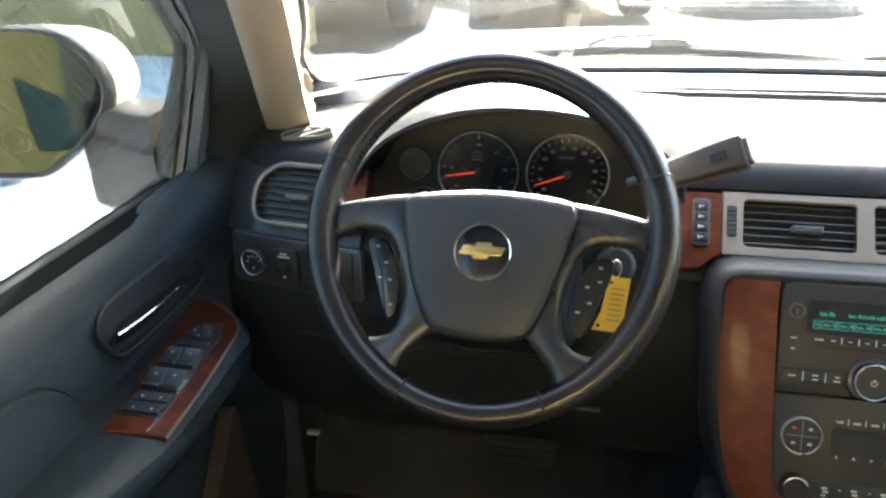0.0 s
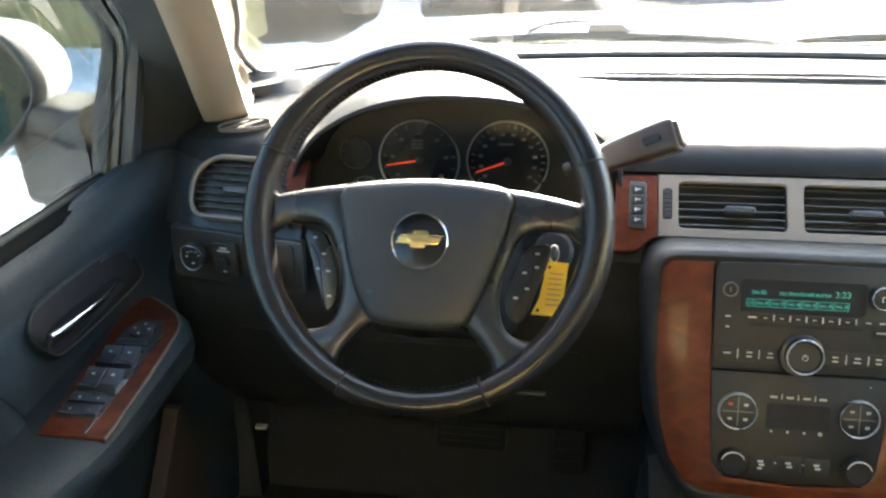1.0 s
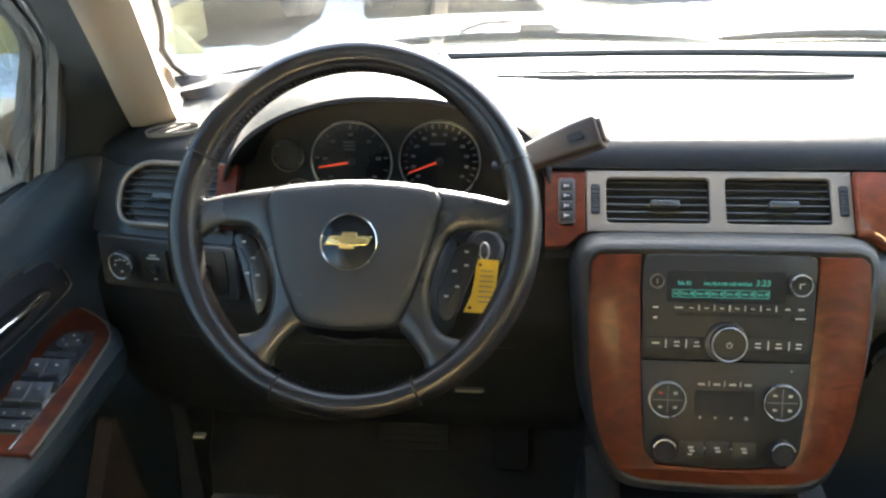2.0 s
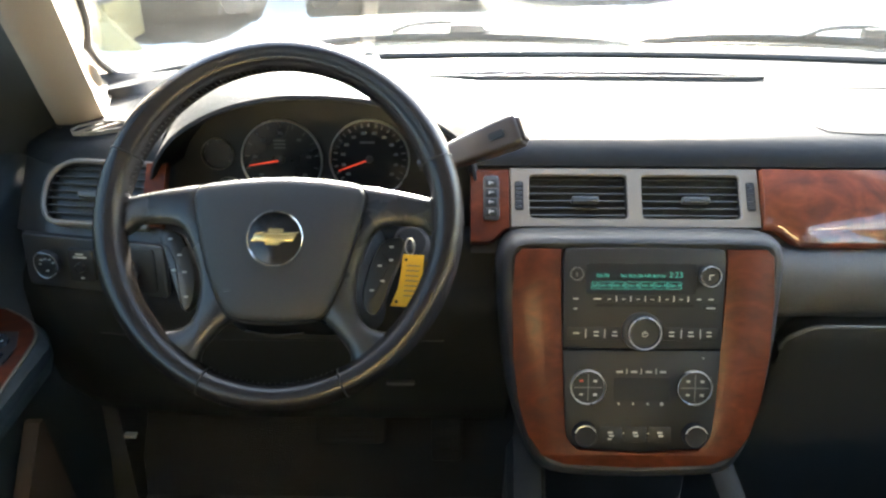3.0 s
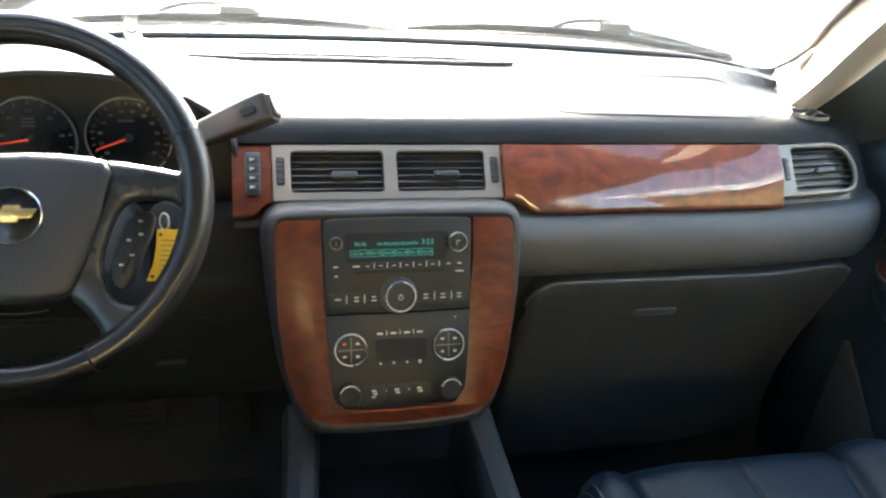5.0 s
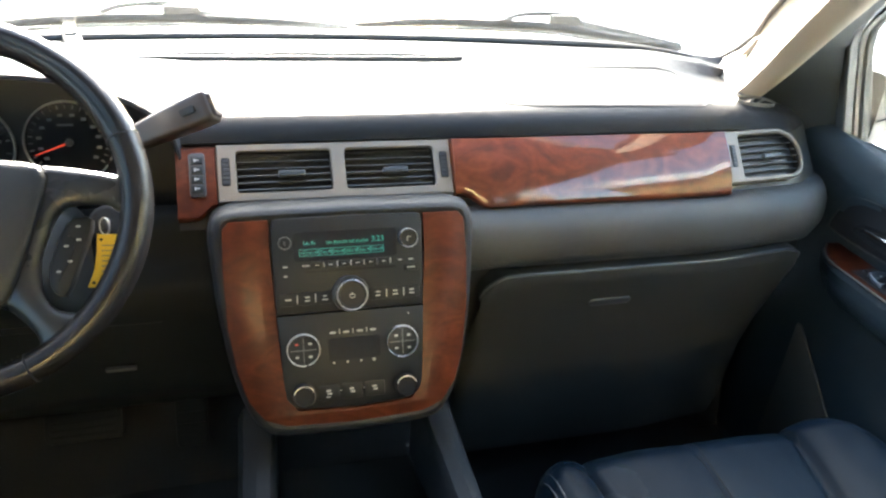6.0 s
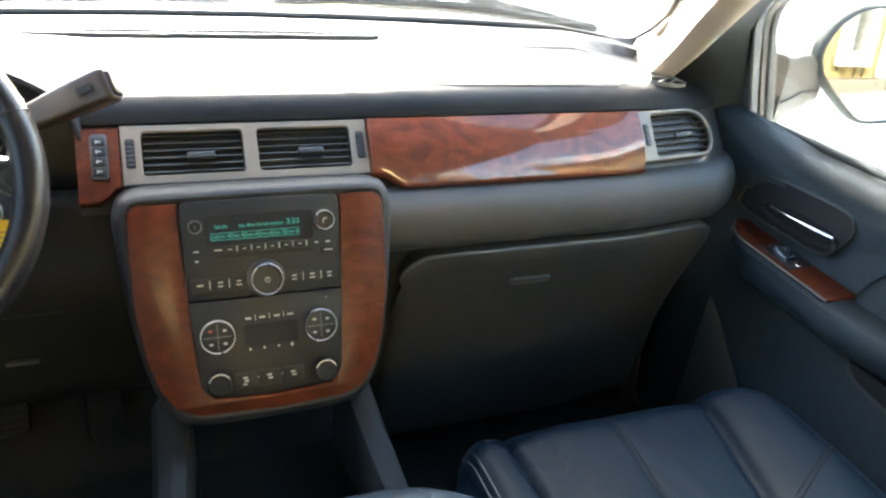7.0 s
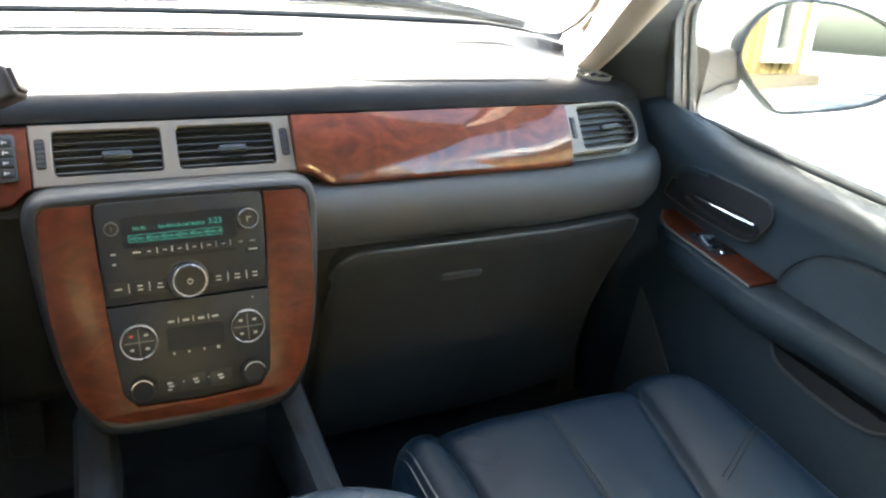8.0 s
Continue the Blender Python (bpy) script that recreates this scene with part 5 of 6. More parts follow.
for t, h, w in ((-0.034, 0.0095, 0.009), (-0.030, 0.0125, 0.011), (-0.012, 0.0140, 0.012), (0.008, 0.0155, 0.013), (0.03, 0.0172, 0.014), (0.055, 0.0186, 0.015), (0.074, 0.0190, 0.015), (0.0795, 0.0186, 0.0148), (0.0815, 0.0170, 0.0135), (0.0820, 0.0150, 0.012), (0.0855, 0.0140, 0.011), (0.0865, 0.0125, 0.010)):
    rings.append([b + ax * t + sd * u + no * v for u, v in rrect(-h, h, -w, w, min(h, w) * 0.45, 5)])
loft(bm, rings, True, True, True)
grip = part("grip", bm, LEVER, lever)
bm = bmesh.new()
c = b + ax * 0.058 + (-no if no.y > 0 else no) * 0.0153
at = Frame(c, sd, ax)
plate(bm, at, rrect(-0.010, 0.008, -0.004, 0.004, 0.002), -0.003, 0.001, 0.0006)
part("button", bm, PLASTIC, grip)
ign = thing("ignition_lock", (-0.275, 0.76, 1.24), "ignition lock with key and yellow card tag", "ignition key")
bm = bmesh.new()
rings = [[WH(0.135 + q * math.cos(a), 0.010 + q * math.sin(a), d) for a in span(0, 2 * math.pi, 21)[:-1]] for q, d in ((0.022, -0.13), (0.022, -0.085), (0.017, -0.078), (0.012, -0.078))]
loft(bm, rings, True, True, True)
part("lock", bm, RECESS, ign)
bm = bmesh.new()
plate(bm, WH, rrect(0.132, 0.138, -0.002, 0.014, 0.0025), -0.082, -0.062, 0.002)
part("key", bm, BLACK, ign)
bm = bmesh.new()
tube(bm, [WH(0.135 + 0.005 * math.cos(a), 0.003 + 0.009 * math.sin(a), -0.058 + 0.004 * math.sin(a)) for a in span(0, 2 * math.pi, 19)[:-1]], 0.0009, 5, closed=True, up=WH.n)
part("key_ring", bm, RING, ign, "steel key ring")
TAG = Frame(WH(0.137, -0.006, -0.058), (0.10, 0.30, 0.95), (0.97, 0.22, -0.17))
bm = bmesh.new()
o = [(-0.010, 0.0), (0.0145, 0.0), (0.0145, -0.060), (-0.0185, -0.060), (-0.0120, -0.040), (-0.010, -0.020)]
plate(bm, TAG, [(u, v) for u, v in o], -0.0008, 0.0006)
tag = part("tag", bm, YELLOW, ign, "yellow card tag with small print")
for i in range(7):
    w = 0.0011
    part("text_bar", plate(bmesh.new(), TAG, rrect(-0.0050, 0.0105, -0.0125 - 0.0058 * i - w / 2, -0.0125 - 0.0058 * i + w / 2, 0.0004), 0.0004, 0.0011), GREYTRIM, tag)
part("hole", plate(bmesh.new(), TAG, circle(-0.0125, -0.0545, 0.0020, 10), 0.0004, 0.0011), RECESS, tag)
part("hole", plate(bmesh.new(), TAG, circle(-0.0060, -0.0060, 0.0018, 10), 0.0004, 0.0011), RECESS, tag)

# ---- light switches beside the column ----
SW = Frame((-0.740, 0.851, 1.164), (0, 0.12, 0.99))
SWF = lambda u, v, d=0.0: SW(u, v, d) + Vector((0, fwd(-0.74 + u) * 0.9 - 0.030, 0))
sw = thing("light_switch_panel", (-0.72, 0.85, 1.14), "black light switch panel with a chrome-ringed knob", "light switch")
part("panel", plate(bmesh.new(), SWF, rrect(-0.048, 0.150, -0.040, 0.030, 0.006), -0.006, 0.004, 0.0015), BLACK, sw)
kb = knob(SWF, -0.006, -0.001, 0.0175, 0.014, sw, "light_knob")
for u, v in ((-0.0125, 0.0), (-0.010, 0.006), (-0.004, 0.008), (0.002, 0.0075), (0.006, 0.003), (-0.003, -0.008)):
    part("symbol", plate(bmesh.new(), SWF, rrect(u - 0.0017, u + 0.0017, v - 0.0008, v + 0.0008, 0.0003), 0.012, 0.0139), DIM, kb)
part("dimmer_plate", plate(bmesh.new(), SWF, rrect(0.022, 0.056, -0.024, 0.020, 0.003), 0.0, 0.0052, 0.001), FACE, sw)
knob(SWF, 0.038, -0.004, 0.0065, 0.012, sw, "dimmer_knob", ring=False)
for u, v, w in ((0.038, 0.013, 0.010), (0.038, 0.009, 0.018), (0.038, -0.019, 0.005)):
    part("symbol", plate(bmesh.new(), SWF, rrect(u - w / 2, u + w / 2, v - 0.0012, v + 0.0012, 0.0004), 0.003, 0.0058), DIM, sw)

part("selector_plate", plate(bmesh.new(), SWF, rrect(0.064, 0.137, -0.034, 0.026, 0.006), 0.0, 0.0055, 0.0012), FACE, sw)
selector = knob(SWF, 0.100, -0.006, 0.0165, 0.016, sw, "drive_selector_knob")
part("pointer", plate(bmesh.new(), SWF, rrect(0.0990, 0.1010, 0.000, 0.0075, 0.0005), 0.013, 0.0152), MARK, selector)
bm = bmesh.new()
box(bm, -0.694, -0.676, 0.822, 0.831, 0.890, 0.895, 0.001)
part("hood_release", bm, GREYTRIM, dash, "small pale bonnet release handle")

# ---- pedals ----
for nm, x, w, z, h, y in (("brake_pedal", -0.40, 0.060, 0.76, 0.028, 1.01), ("accelerator_pedal", -0.235, 0.027, 0.725, 0.050, 1.04)):
    p = thing(nm, (x, y, z), "ribbed rubber foot pedal below the dashboard, shade in its colour", "pedal", "foot pedals")
    at = Frame((x, y, z), (0, 0.45, 0.89))
    # pads and ribs are darkened by the footwell shade in their colour
    part("pad", plate(bmesh.new(), at, rrect(-w, w, -h, h, 0.010), -0.006, 0.006, 0.003), KNEE_SHADED, p)
    part("arm", tube(bmesh.new(), [(x, y + 0.012, z), (x, y + 0.09, z + 0.10), (x, y + 0.14, z + 0.26)], 0.009, 8), BLACK, p)
    for i in range(4):
        v = -h * 0.6 + 1.2 * h * i / 3
        part("rib", plate(bmesh.new(), at, rrect(-w * 0.85, w * 0.85, v - 0.002, v + 0.002, 0.001), 0.004, 0.0078), KNEE_SHADED, p)

# ---- front doors ----
DOOR = [(0.925, 1.205), (0.915, 1.230), (0.903, 1.2375), (0.890, 1.2375), (0.884, 1.232), (0.872, 1.230), (0.858, 1.222), (0.848, 1.205), (0.845, 1.188), (0.849, 1.170), (0.857, 1.150), (0.862, 1.125), (0.864, 1.095), (0.862, 1.060),
        (0.852, 1.02), (0.838, 0.97), (0.829, 0.90), (0.828, 0.80), (0.834, 0.70), (0.845, 0.60), (0.86, 0.56)]


def arm_z(y):
    return 1.064 + 0.05 * max(0, y - 0.60) + 0.006 * step(0.45, 0.1, y)


def panel_x(z):
    for (xa, za), (xb, zb) in zip(DOOR[4:], DOOR[5:]):
        if z >= zb:
            return xa + (xb - xa) * (za - z) / (za - zb)
    return 0.85


def build_door(s):
    side = "driver" if s < 0 else "passenger"
    d = thing("door_1" if s < 0 else "door_2", (s * 0.88, 0.3, 0.56), "charcoal padded driver's door panel with four window switches, closed" if s < 0 else "charcoal padded passenger door panel with one window switch, closed", "car door", kind="structure")

    out = 0.0 if s < 0 else 0.026

    def at(x0):
        return lambda y, z, q=0.0: Vector((s * (x0 - q), y, z))

    def skin(y, z, q=0.0):
        return Vector((s * (panel_x(z) - q), y, z))

    bm = bmesh.new()
    ys = span(-0.42, 0.99, 40)
    grid = []
    for y in ys:
        row = []
        for x, z in DOOR:
            w = step(0.76, 0.975, y) * step(1.10, 1.20, z) * step(0.908, 0.872, x)
            row.append((s * (x - 0.018 * step(0.86, 0.99, y) * step(1.20, 1.10, z) - 0.030 * w), y, z + 0.046 * w))
        grid.append(row)
    sheet(bm, grid)
    part("panel", bm, DOORVINYL, d)
    bm = bmesh.new()
    tube(bm, [(s * 0.899, y, 1.2375) for y in span(-0.42, 0.90, 20)], 0.0105, 10)
    part("window_seal", bm, RUBBER, d, "black rubber window seal")
    if s < 0:
        bm = bmesh.new()
        sheet(bm, [[(s * x, y, z) for x, z in ((0.908, 1.236), (0.905, 1.2465), (0.900, 1.2485), (0.895, 1.2470), (0.890, 1.2425), (0.884, 1.2372), (0.879, 1.2350), (0.875, 1.2305))] for y in span(-0.42, 0.905, 20)], 0.003)
        part("belt_strip", bm, BELT, d, "matt black strip below the window")
    # black corner between pillar and window frame; the post is straight, then bends back under the roof
    post = [Vector(p) for p in ((0.896, 0.916, 1.225), (0.877, 0.916, 1.288), (0.858, 0.914, 1.350), (0.841, 0.911, 1.405), (0.832, 0.902, 1.432), (0.823, 0.880, 1.455), (0.812, 0.840, 1.486), (0.776, 0.72, 1.585), (0.740, 0.61, 1.668), (0.705, 0.50, 1.745))]
    whole = curve([(a, y, z) for a, (y, z) in zip(PILLAR_EDGE[s], PILLAR_YZ)], 9)
    edge = [whole[round(i * (len(whole) - 1) / (len(post) - 1))] for i in range(len(post))]
    bm = bmesh.new()
    rows = []
    for a, b in zip(post, edge):
        if not rows:
            rows.append([Vector((s * p.x, p.y, 1.13)) for p in (a, a.lerp(b, 0.08) + Vector((-0.012, 0, 0)), a.lerp(b, 0.5) + Vector((-0.014, 0.0, 0)), b + Vector((-0.004, 0.004, 0)), b + Vector((0.02, 0.05, 0)))])
        rows.append([Vector((s * p.x, p.y, p.z)) for p in (a, a.lerp(b, 0.08) + Vector((-0.012, 0, 0)), a.lerp(b, 0.5) + Vector((-0.014, 0.0, 0)), b + Vector((-0.004, 0.004, 0)), b + Vector((0.02, 0.05, 0)))])
    sheet(bm, rows)
    part("corner_cover", bm, PLASTIC, d, "black corner cover at the window's front")
    # the window frame's front post: flat strips side by side, each with its own relief
    for x0, x1, y0, m_, nm in ((-0.034, -0.014, -0.006, SPOKE, "inner_frame_strip"), (-0.014, 0.003, 0.002, RUBBER, "glass_channel"), (0.003, 0.020, -0.004, KICK, "outer_frame_strip"), (0.020, 0.026, 0.004, RUBBER, "outer_seal")):
        bm = bmesh.new()
        loft(bm, [[Vector((s * (p.x + u), p.y + v, p.z)) for u, v in ((x0, 0.012), (x0, y0 + 0.003), (x0 + 0.003, y0), (x1 - 0.003, y0), (x1, y0 + 0.003), (x1, 0.012))] for p in post], True, True, True)
        part(nm, bm, m_, d)
    bm = bmesh.new()
    sheet(bm, [[(s * x, y, z) for x, z in ((0.918, 1.228), (0.955, 1.212), (0.985, 1.10), (0.992, 0.90), (0.975, 0.66), (0.955, 0.52), (0.86, 0.50))] for y in span(-0.42, 0.932, 12)], 0.004)
    part("outer_skin", bm, PAINT, d, "white painted outer door skin")
    # plate between the window frame and the mirror's foot
    bm = bmesh.new()
    rows = []
    for p in post:
        w = 0.013 + 0.150 * max(0, 1.42 - p.z)
        rows.append([(s * (p.x - 0.010), p.y + 0.006, p.z), (s * (p.x + 0.012), p.y + 0.010, p.z), (s * (p.x + 0.012 + w * 0.5), p.y + 0.012 + w * 0.22, p.z), (s * (p.x + 0.012 + w), p.y + 0.012 + w * 0.5, p.z)])
    sheet(bm, rows, 0.008)
    part("sail_panel", bm, TAUPE, d, "taupe plate in front of the window")
    bm = bmesh.new()
    pane = []
    for t in span(0, 1, 8):
        z = 1.225 + 0.49 * t
        x = 0.915 - 0.24 * t
        yf = 0.925 - 0.40 * max(0, t - 0.36)
        pane.append([(s * x, y, z) for y in span(-0.42, yf, 6)])
    sheet(bm, pane, 0.004)
    part("window_pane", bm, SIDEGLASS if s < 0 else SIDEGLASS_LIGHTER, d, "side window pane tinted to dim the outdoors")
    bm = bmesh.new()
    tube(bm, [(s * 0.690, y, 1.725 + 0.03 * step(0.4, -0.2, y)) for y in span(0.54, -0.42, 6)], 0.032, 8)
    part("upper_frame", bm, LINING, d)
    # armrest
    bm = bmesh.new()
    rings = []
    for y in span(0.862, -0.35, 34):
        z = arm_z(y)
        k = step(0.868, 0.80, y)
        inn = 0.858 - (0.858 - (0.741 if s < 0 else 0.764) - out - (0.030 - 0.5 * out) * step(0.60, 0.44, y)) * (0.35 + 0.65 * k)
        h = 0.055 * (0.45 + 0.55 * k)
        rings.append([(s * 0.872, y, z - h), (s * (inn + 0.030), y, z - h * 1.25), (s * (inn + 0.010), y, z - h * 0.85), (s * inn, y, z - 0.018), (s * (inn + 0.003), y, z - 0.006), (s * (inn + 0.012), y, z - 0.0005), (s * (inn + 0.04), y, z), (s * 0.872, y, z + 0.001)])
    loft(bm, rings, True, True, True)
    part("armrest", bm, DOORVINYL, d)

    # wood plate on the armrest
    def on_arm(x, y, q=0.0):
        return Vector((s * x, y, arm_z(y) + q))

    y0, y1 = (0.584, 0.861) if s < 0 else (0.606, 0.862)
    n = 16
    left, right = [], []
    for i in range(n):
        t = i / (n - 1)
        y = y0 + (y1 - y0) * t
        k = max(0, (t - 0.72) / 0.28)
        if s < 0:
            left.append((0.828 + 0.032 * t - 0.014 * k ** 2, y))
            right.append((0.7495 + 0.020 * t ** 1.6 + 0.066 * k ** 2.2, y))
        else:
            left.append((0.838 + 0.026 * min(1, t / 0.85) - 0.016 * k ** 2 + out * 0.95, y))
            right.append((0.776 + out + 0.040 * k ** 2.2, y))
    o = right + left[::-1]
    bm = bmesh.new()
    loft(bm, [[on_arm(x, y, q) for x, y in inset(o, b_)] for b_, q in ((0.0, -0.006), (0.0, 0.002), (0.0015, 0.0035))], True, True, True)
    wood = part("switch_plate", bm, WOOD, d, "reddish burl wood switch plate")
    bm = bmesh.new()
    tube(bm, [on_arm(x - 0.0010, y, 0.002) for x, y in right], 0.0018, 6)
    part("plate_edge", bm, GREYTRIM, wood, "pale polished edge")
    # switches
    bm = bmesh.new()
    a, b = (0.612, 0.806) if s < 0 else (0.694, 0.772)
    o = [(0.773, a), (0.777, b - 0.03), (0.790, b), (0.822, b), (0.832, b - 0.02), (0.826, a)] if s < 0 else [(0.812, a), (0.812, b), (0.858, b), (0.858, a)]
    loft(bm, [[on_arm(x, y, q) for x, y in o] for q in (0.001, 0.0042)], True, True, True)
    part("switch_bezel", bm, BLACK, wood)
    keys = [(0.673, 0.777, 0.025), (0.673, 0.802, 0.025), (0.717, 0.780, 0.025), (0.717, 0.805, 0.025)] if s < 0 else [(0.730, 0.820, 0.030)]
    for y, x, w in keys:
        bm = bmesh.new()
        rings = []
        for j, (dy, q) in enumerate(((-0.0155, 0.004), (-0.0145, 0.011), (-0.006, 0.0105), (0.004, 0.0125), (0.0125, 0.0165), (0.0155, 0.015), (0.0165, 0.004))):
            rings.append([on_arm(x + u, y + dy, q + (0 if e else -0.002)) for u, e in ((-0.0005, 0), (0.001, 1), (w - 0.003, 1), (w - 0.0015, 0))])
        loft(bm, rings, False)
        loft(bm, [[r[0] for r in rings], [Vector((r[0].x, r[0].y, r[0].z - 0.006)) for r in rings]], False)
        loft(bm, [[r[-1] for r in rings], [Vector((r[-1].x, r[-1].y, r[-1].z - 0.006)) for r in rings]], False)
        key = part("window_switch", bm, SWITCH, wood, "black rocker window switch")
        part("symbol", loft_box(bmesh.new(), on_arm, x + w / 2 - 0.0022, x + w / 2 + 0.002, y + 0.004, y + 0.0065, 0.0120, 0.0138), MARK, key)
    if s < 0:
        for y0_, y1_ in ((0.616, 0.631), (0.636, 0.650)):
            bm = bmesh.new()
            loft_box(bm, on_arm, 0.777, 0.824, y0_, y1_, 0.002, 0.0085)
            row = part("lock_switch", bm, SWITCH, wood)
            for x in (0.788, 0.811):
                part("symbol", loft_box(bmesh.new(), on_arm, x - 0.0015, x + 0.0015, y0_ + 0.004, y0_ + 0.007, 0.008, 0.0091), MARK, row)
        bm = bmesh.new()
        loft_box(bm, on_arm, 0.784, 0.828, 0.746, 0.757, 0.002, 0.0075)
        part("mirror_selector", bm, SWITCH, wood)
        bm = bmesh.new()
        loft(bm, [[on_arm(0.807 + 0.017 * math.cos(a_), 0.780 + 0.016 * math.sin(a_), q) for a_ in span(0, 2 * math.pi, 17)[:-1]] for q in (0.002, 0.008)], True, True, True)
        padm = part("mirror_pad", bm, SWITCH, wood)
        for dx, dy in ((0.010, 0), (-0.010, 0), (0, 0.010), (0, -0.010)):
            part("symbol", loft_box(bmesh.new(), on_arm, 0.807 + dx - 0.0016, 0.807 + dx + 0.0016, 0.780 + dy - 0.0016, 0.780 + dy + 0.0016, 0.0078, 0.0086), MARK, padm)
        for yy in (0.602, 0.634, 0.668, 0.708, 0.750):
            part("polished_tab", loft_box(bmesh.new(), on_arm, 0.7725, 0.7755, yy - 0.014, yy + 0.012, 0.003, 0.0065), CHROME, wood)
    else:
        for yy in (0.700, 0.764):
            part("screw", loft_box(bmesh.new(), on_arm, 0.830, 0.838, yy - 0.003, yy + 0.003, 0.003, 0.006), CHROME, wood)
    # inner handle in its recess
    def A(y, z, q=0.0):
        return Vector((s * (min(0.8575, panel_x(z)) - q), y, z))

    o = smooth_poly([(0.636, 1.158), (0.640, 1.184), (0.672, 1.189), (0.825, 1.183), (0.858, 1.170), (0.874, 1.142), (0.888, 1.108), (0.878, 1.097), (0.78, 1.094), (0.69, 1.095), (0.668, 1.106)], 2)
    bm = bmesh.new()
    loft(bm, [[A(y, z, q) for y, z in inset(o, b_)] for b_, q in ((0.0, -0.012), (0.0, 0.0020), (0.0010, 0.0032), (0.0024, 0.0030), (0.004, -0.002))], True, True, False)
    part("handle_surround", bm, DOORVINYL, d)
    # pale tube paints the light catching the recess rim
    bm = bmesh.new()
    tube(bm, [A(y, z, 0.0032) for y, z in inset(o, 0.002)], 0.0009, 6, closed=True, up=(1, 0, 0))
    part("surround_highlight", bm, KICK, d, "thin pale line for the highlight round the handle recess")
    bm = bmesh.new()
    loft(bm, [[A(y, z, q) for y, z in inset(o, b_)] for b_, q in ((0.003, -0.004), (0.0035, 0.0012), (0.007, 0.0008), (0.011, 0.0008))], True, True, True)
    part("recess", bm, RECESS, d)
    bm = bmesh.new()
    o2 = smooth_poly([(0.665, 1.108), (0.658, 1.128), (0.69, 1.145), (0.80, 1.143), (0.838, 1.128), (0.83, 1.108), (0.75, 1.103)], 2)
    loft(bm, [[A(y, z, q) for y, z in inset(o2, b_)] for b_, q in ((0.0, 0.0), (0.002, 0.006), (0.006, 0.007), (0.010, 0.002))], True, True, True)
    part("pull_cup", bm, RECESS, d)
    bm = bmesh.new()
    pts = curve([A(0.668, 1.138, 0.010), A(0.70, 1.1385, 0.017), A(0.76, 1.137, 0.020), A(0.794, 1.1350, 0.016)], 6)
    tube(bm, pts, 0.0036, 10, flat=0.8)
    part("release_lever", bm, CHROME, d, "chrome release lever")
    # lower insert and map pocket
    B = skin
    bm = bmesh.new()
    o = smooth_poly([(0.578, 1.006), (0.572, 0.985), (0.548, 0.961), (0.52, 0.955), (0.453, 0.950), (0.39, 0.953), (0.358, 0.964), (0.340, 0.985), (0.345, 1.006), (0.45, 1.008)], 2)
    loft(bm, [[B(y, z, q) for y, z in inset(o, b_)] for b_, q in ((0.0, -0.004), (0.0, 0.005), (0.0015, 0.007), (0.003, 0.005), (0.0035, -0.004))], True, True, False)
    part("pocket_rim", bm, SPOKE, d)
    bm = bmesh.new()
    loft(bm, [[B(y, z, q) for y, z in inset(o, b_)] for b_, q in ((0.003, -0.004), (0.003, 0.0012), (0.008, 0.0012), (0.013, 0.0012), (0.018, 0.0012), (0.022, 0.0012))], True, True, True)
    part("pocket", bm, RECESS, d, "dark map pocket")
    # padded insert behind the armrest
    C = skin
    o = smooth_poly([(0.606, 1.048), (0.600, 1.090), (0.564, 1.134), (0.525, 1.155), (0.465, 1.166), (0.36, 1.170), (0.15, 1.17), (-0.10, 1.17), (-0.30, 1.168), (-0.34, 1.06), (-0.1, 1.045), (0.15, 1.045), (0.45, 1.045)], 2)
    bm = bmesh.new()
    loft(bm, [[C(y, z, q) for y, z in inset(o, b_)] for b_, q in ((-0.004, -0.006), (-0.0035, 0.0022), (-0.0012, 0.0026), (0.0, 0.0005), (0.0008, 0.0045), (0.0030, 0.0085), (0.007, 0.0105), (0.014, 0.0110))], True, True, True)
    part("insert_pad", bm, DOORVINYL, d, "padded leather insert")
    return d


build_door(-1)
build_door(1)

# kick panels in front of the doors
for s in (-1, 1):
    bm = bmesh.new()
    g = 0.0 if s < 0 else 0.034
    o = [(0.810 + g, 0.926), (0.820 + g, 0.926), (0.872, 0.57), (0.50, 0.57)]
    loft(bm, [[(s * x, y, z) for y, z in o] for x in ((0.822, 0.80) if s < 0 else (0.826, 0.8225))], True, True, True)
    # the driver's panel gets a darker base, its footwell's shade painted in
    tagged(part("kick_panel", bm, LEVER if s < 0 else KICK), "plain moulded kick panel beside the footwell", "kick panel")


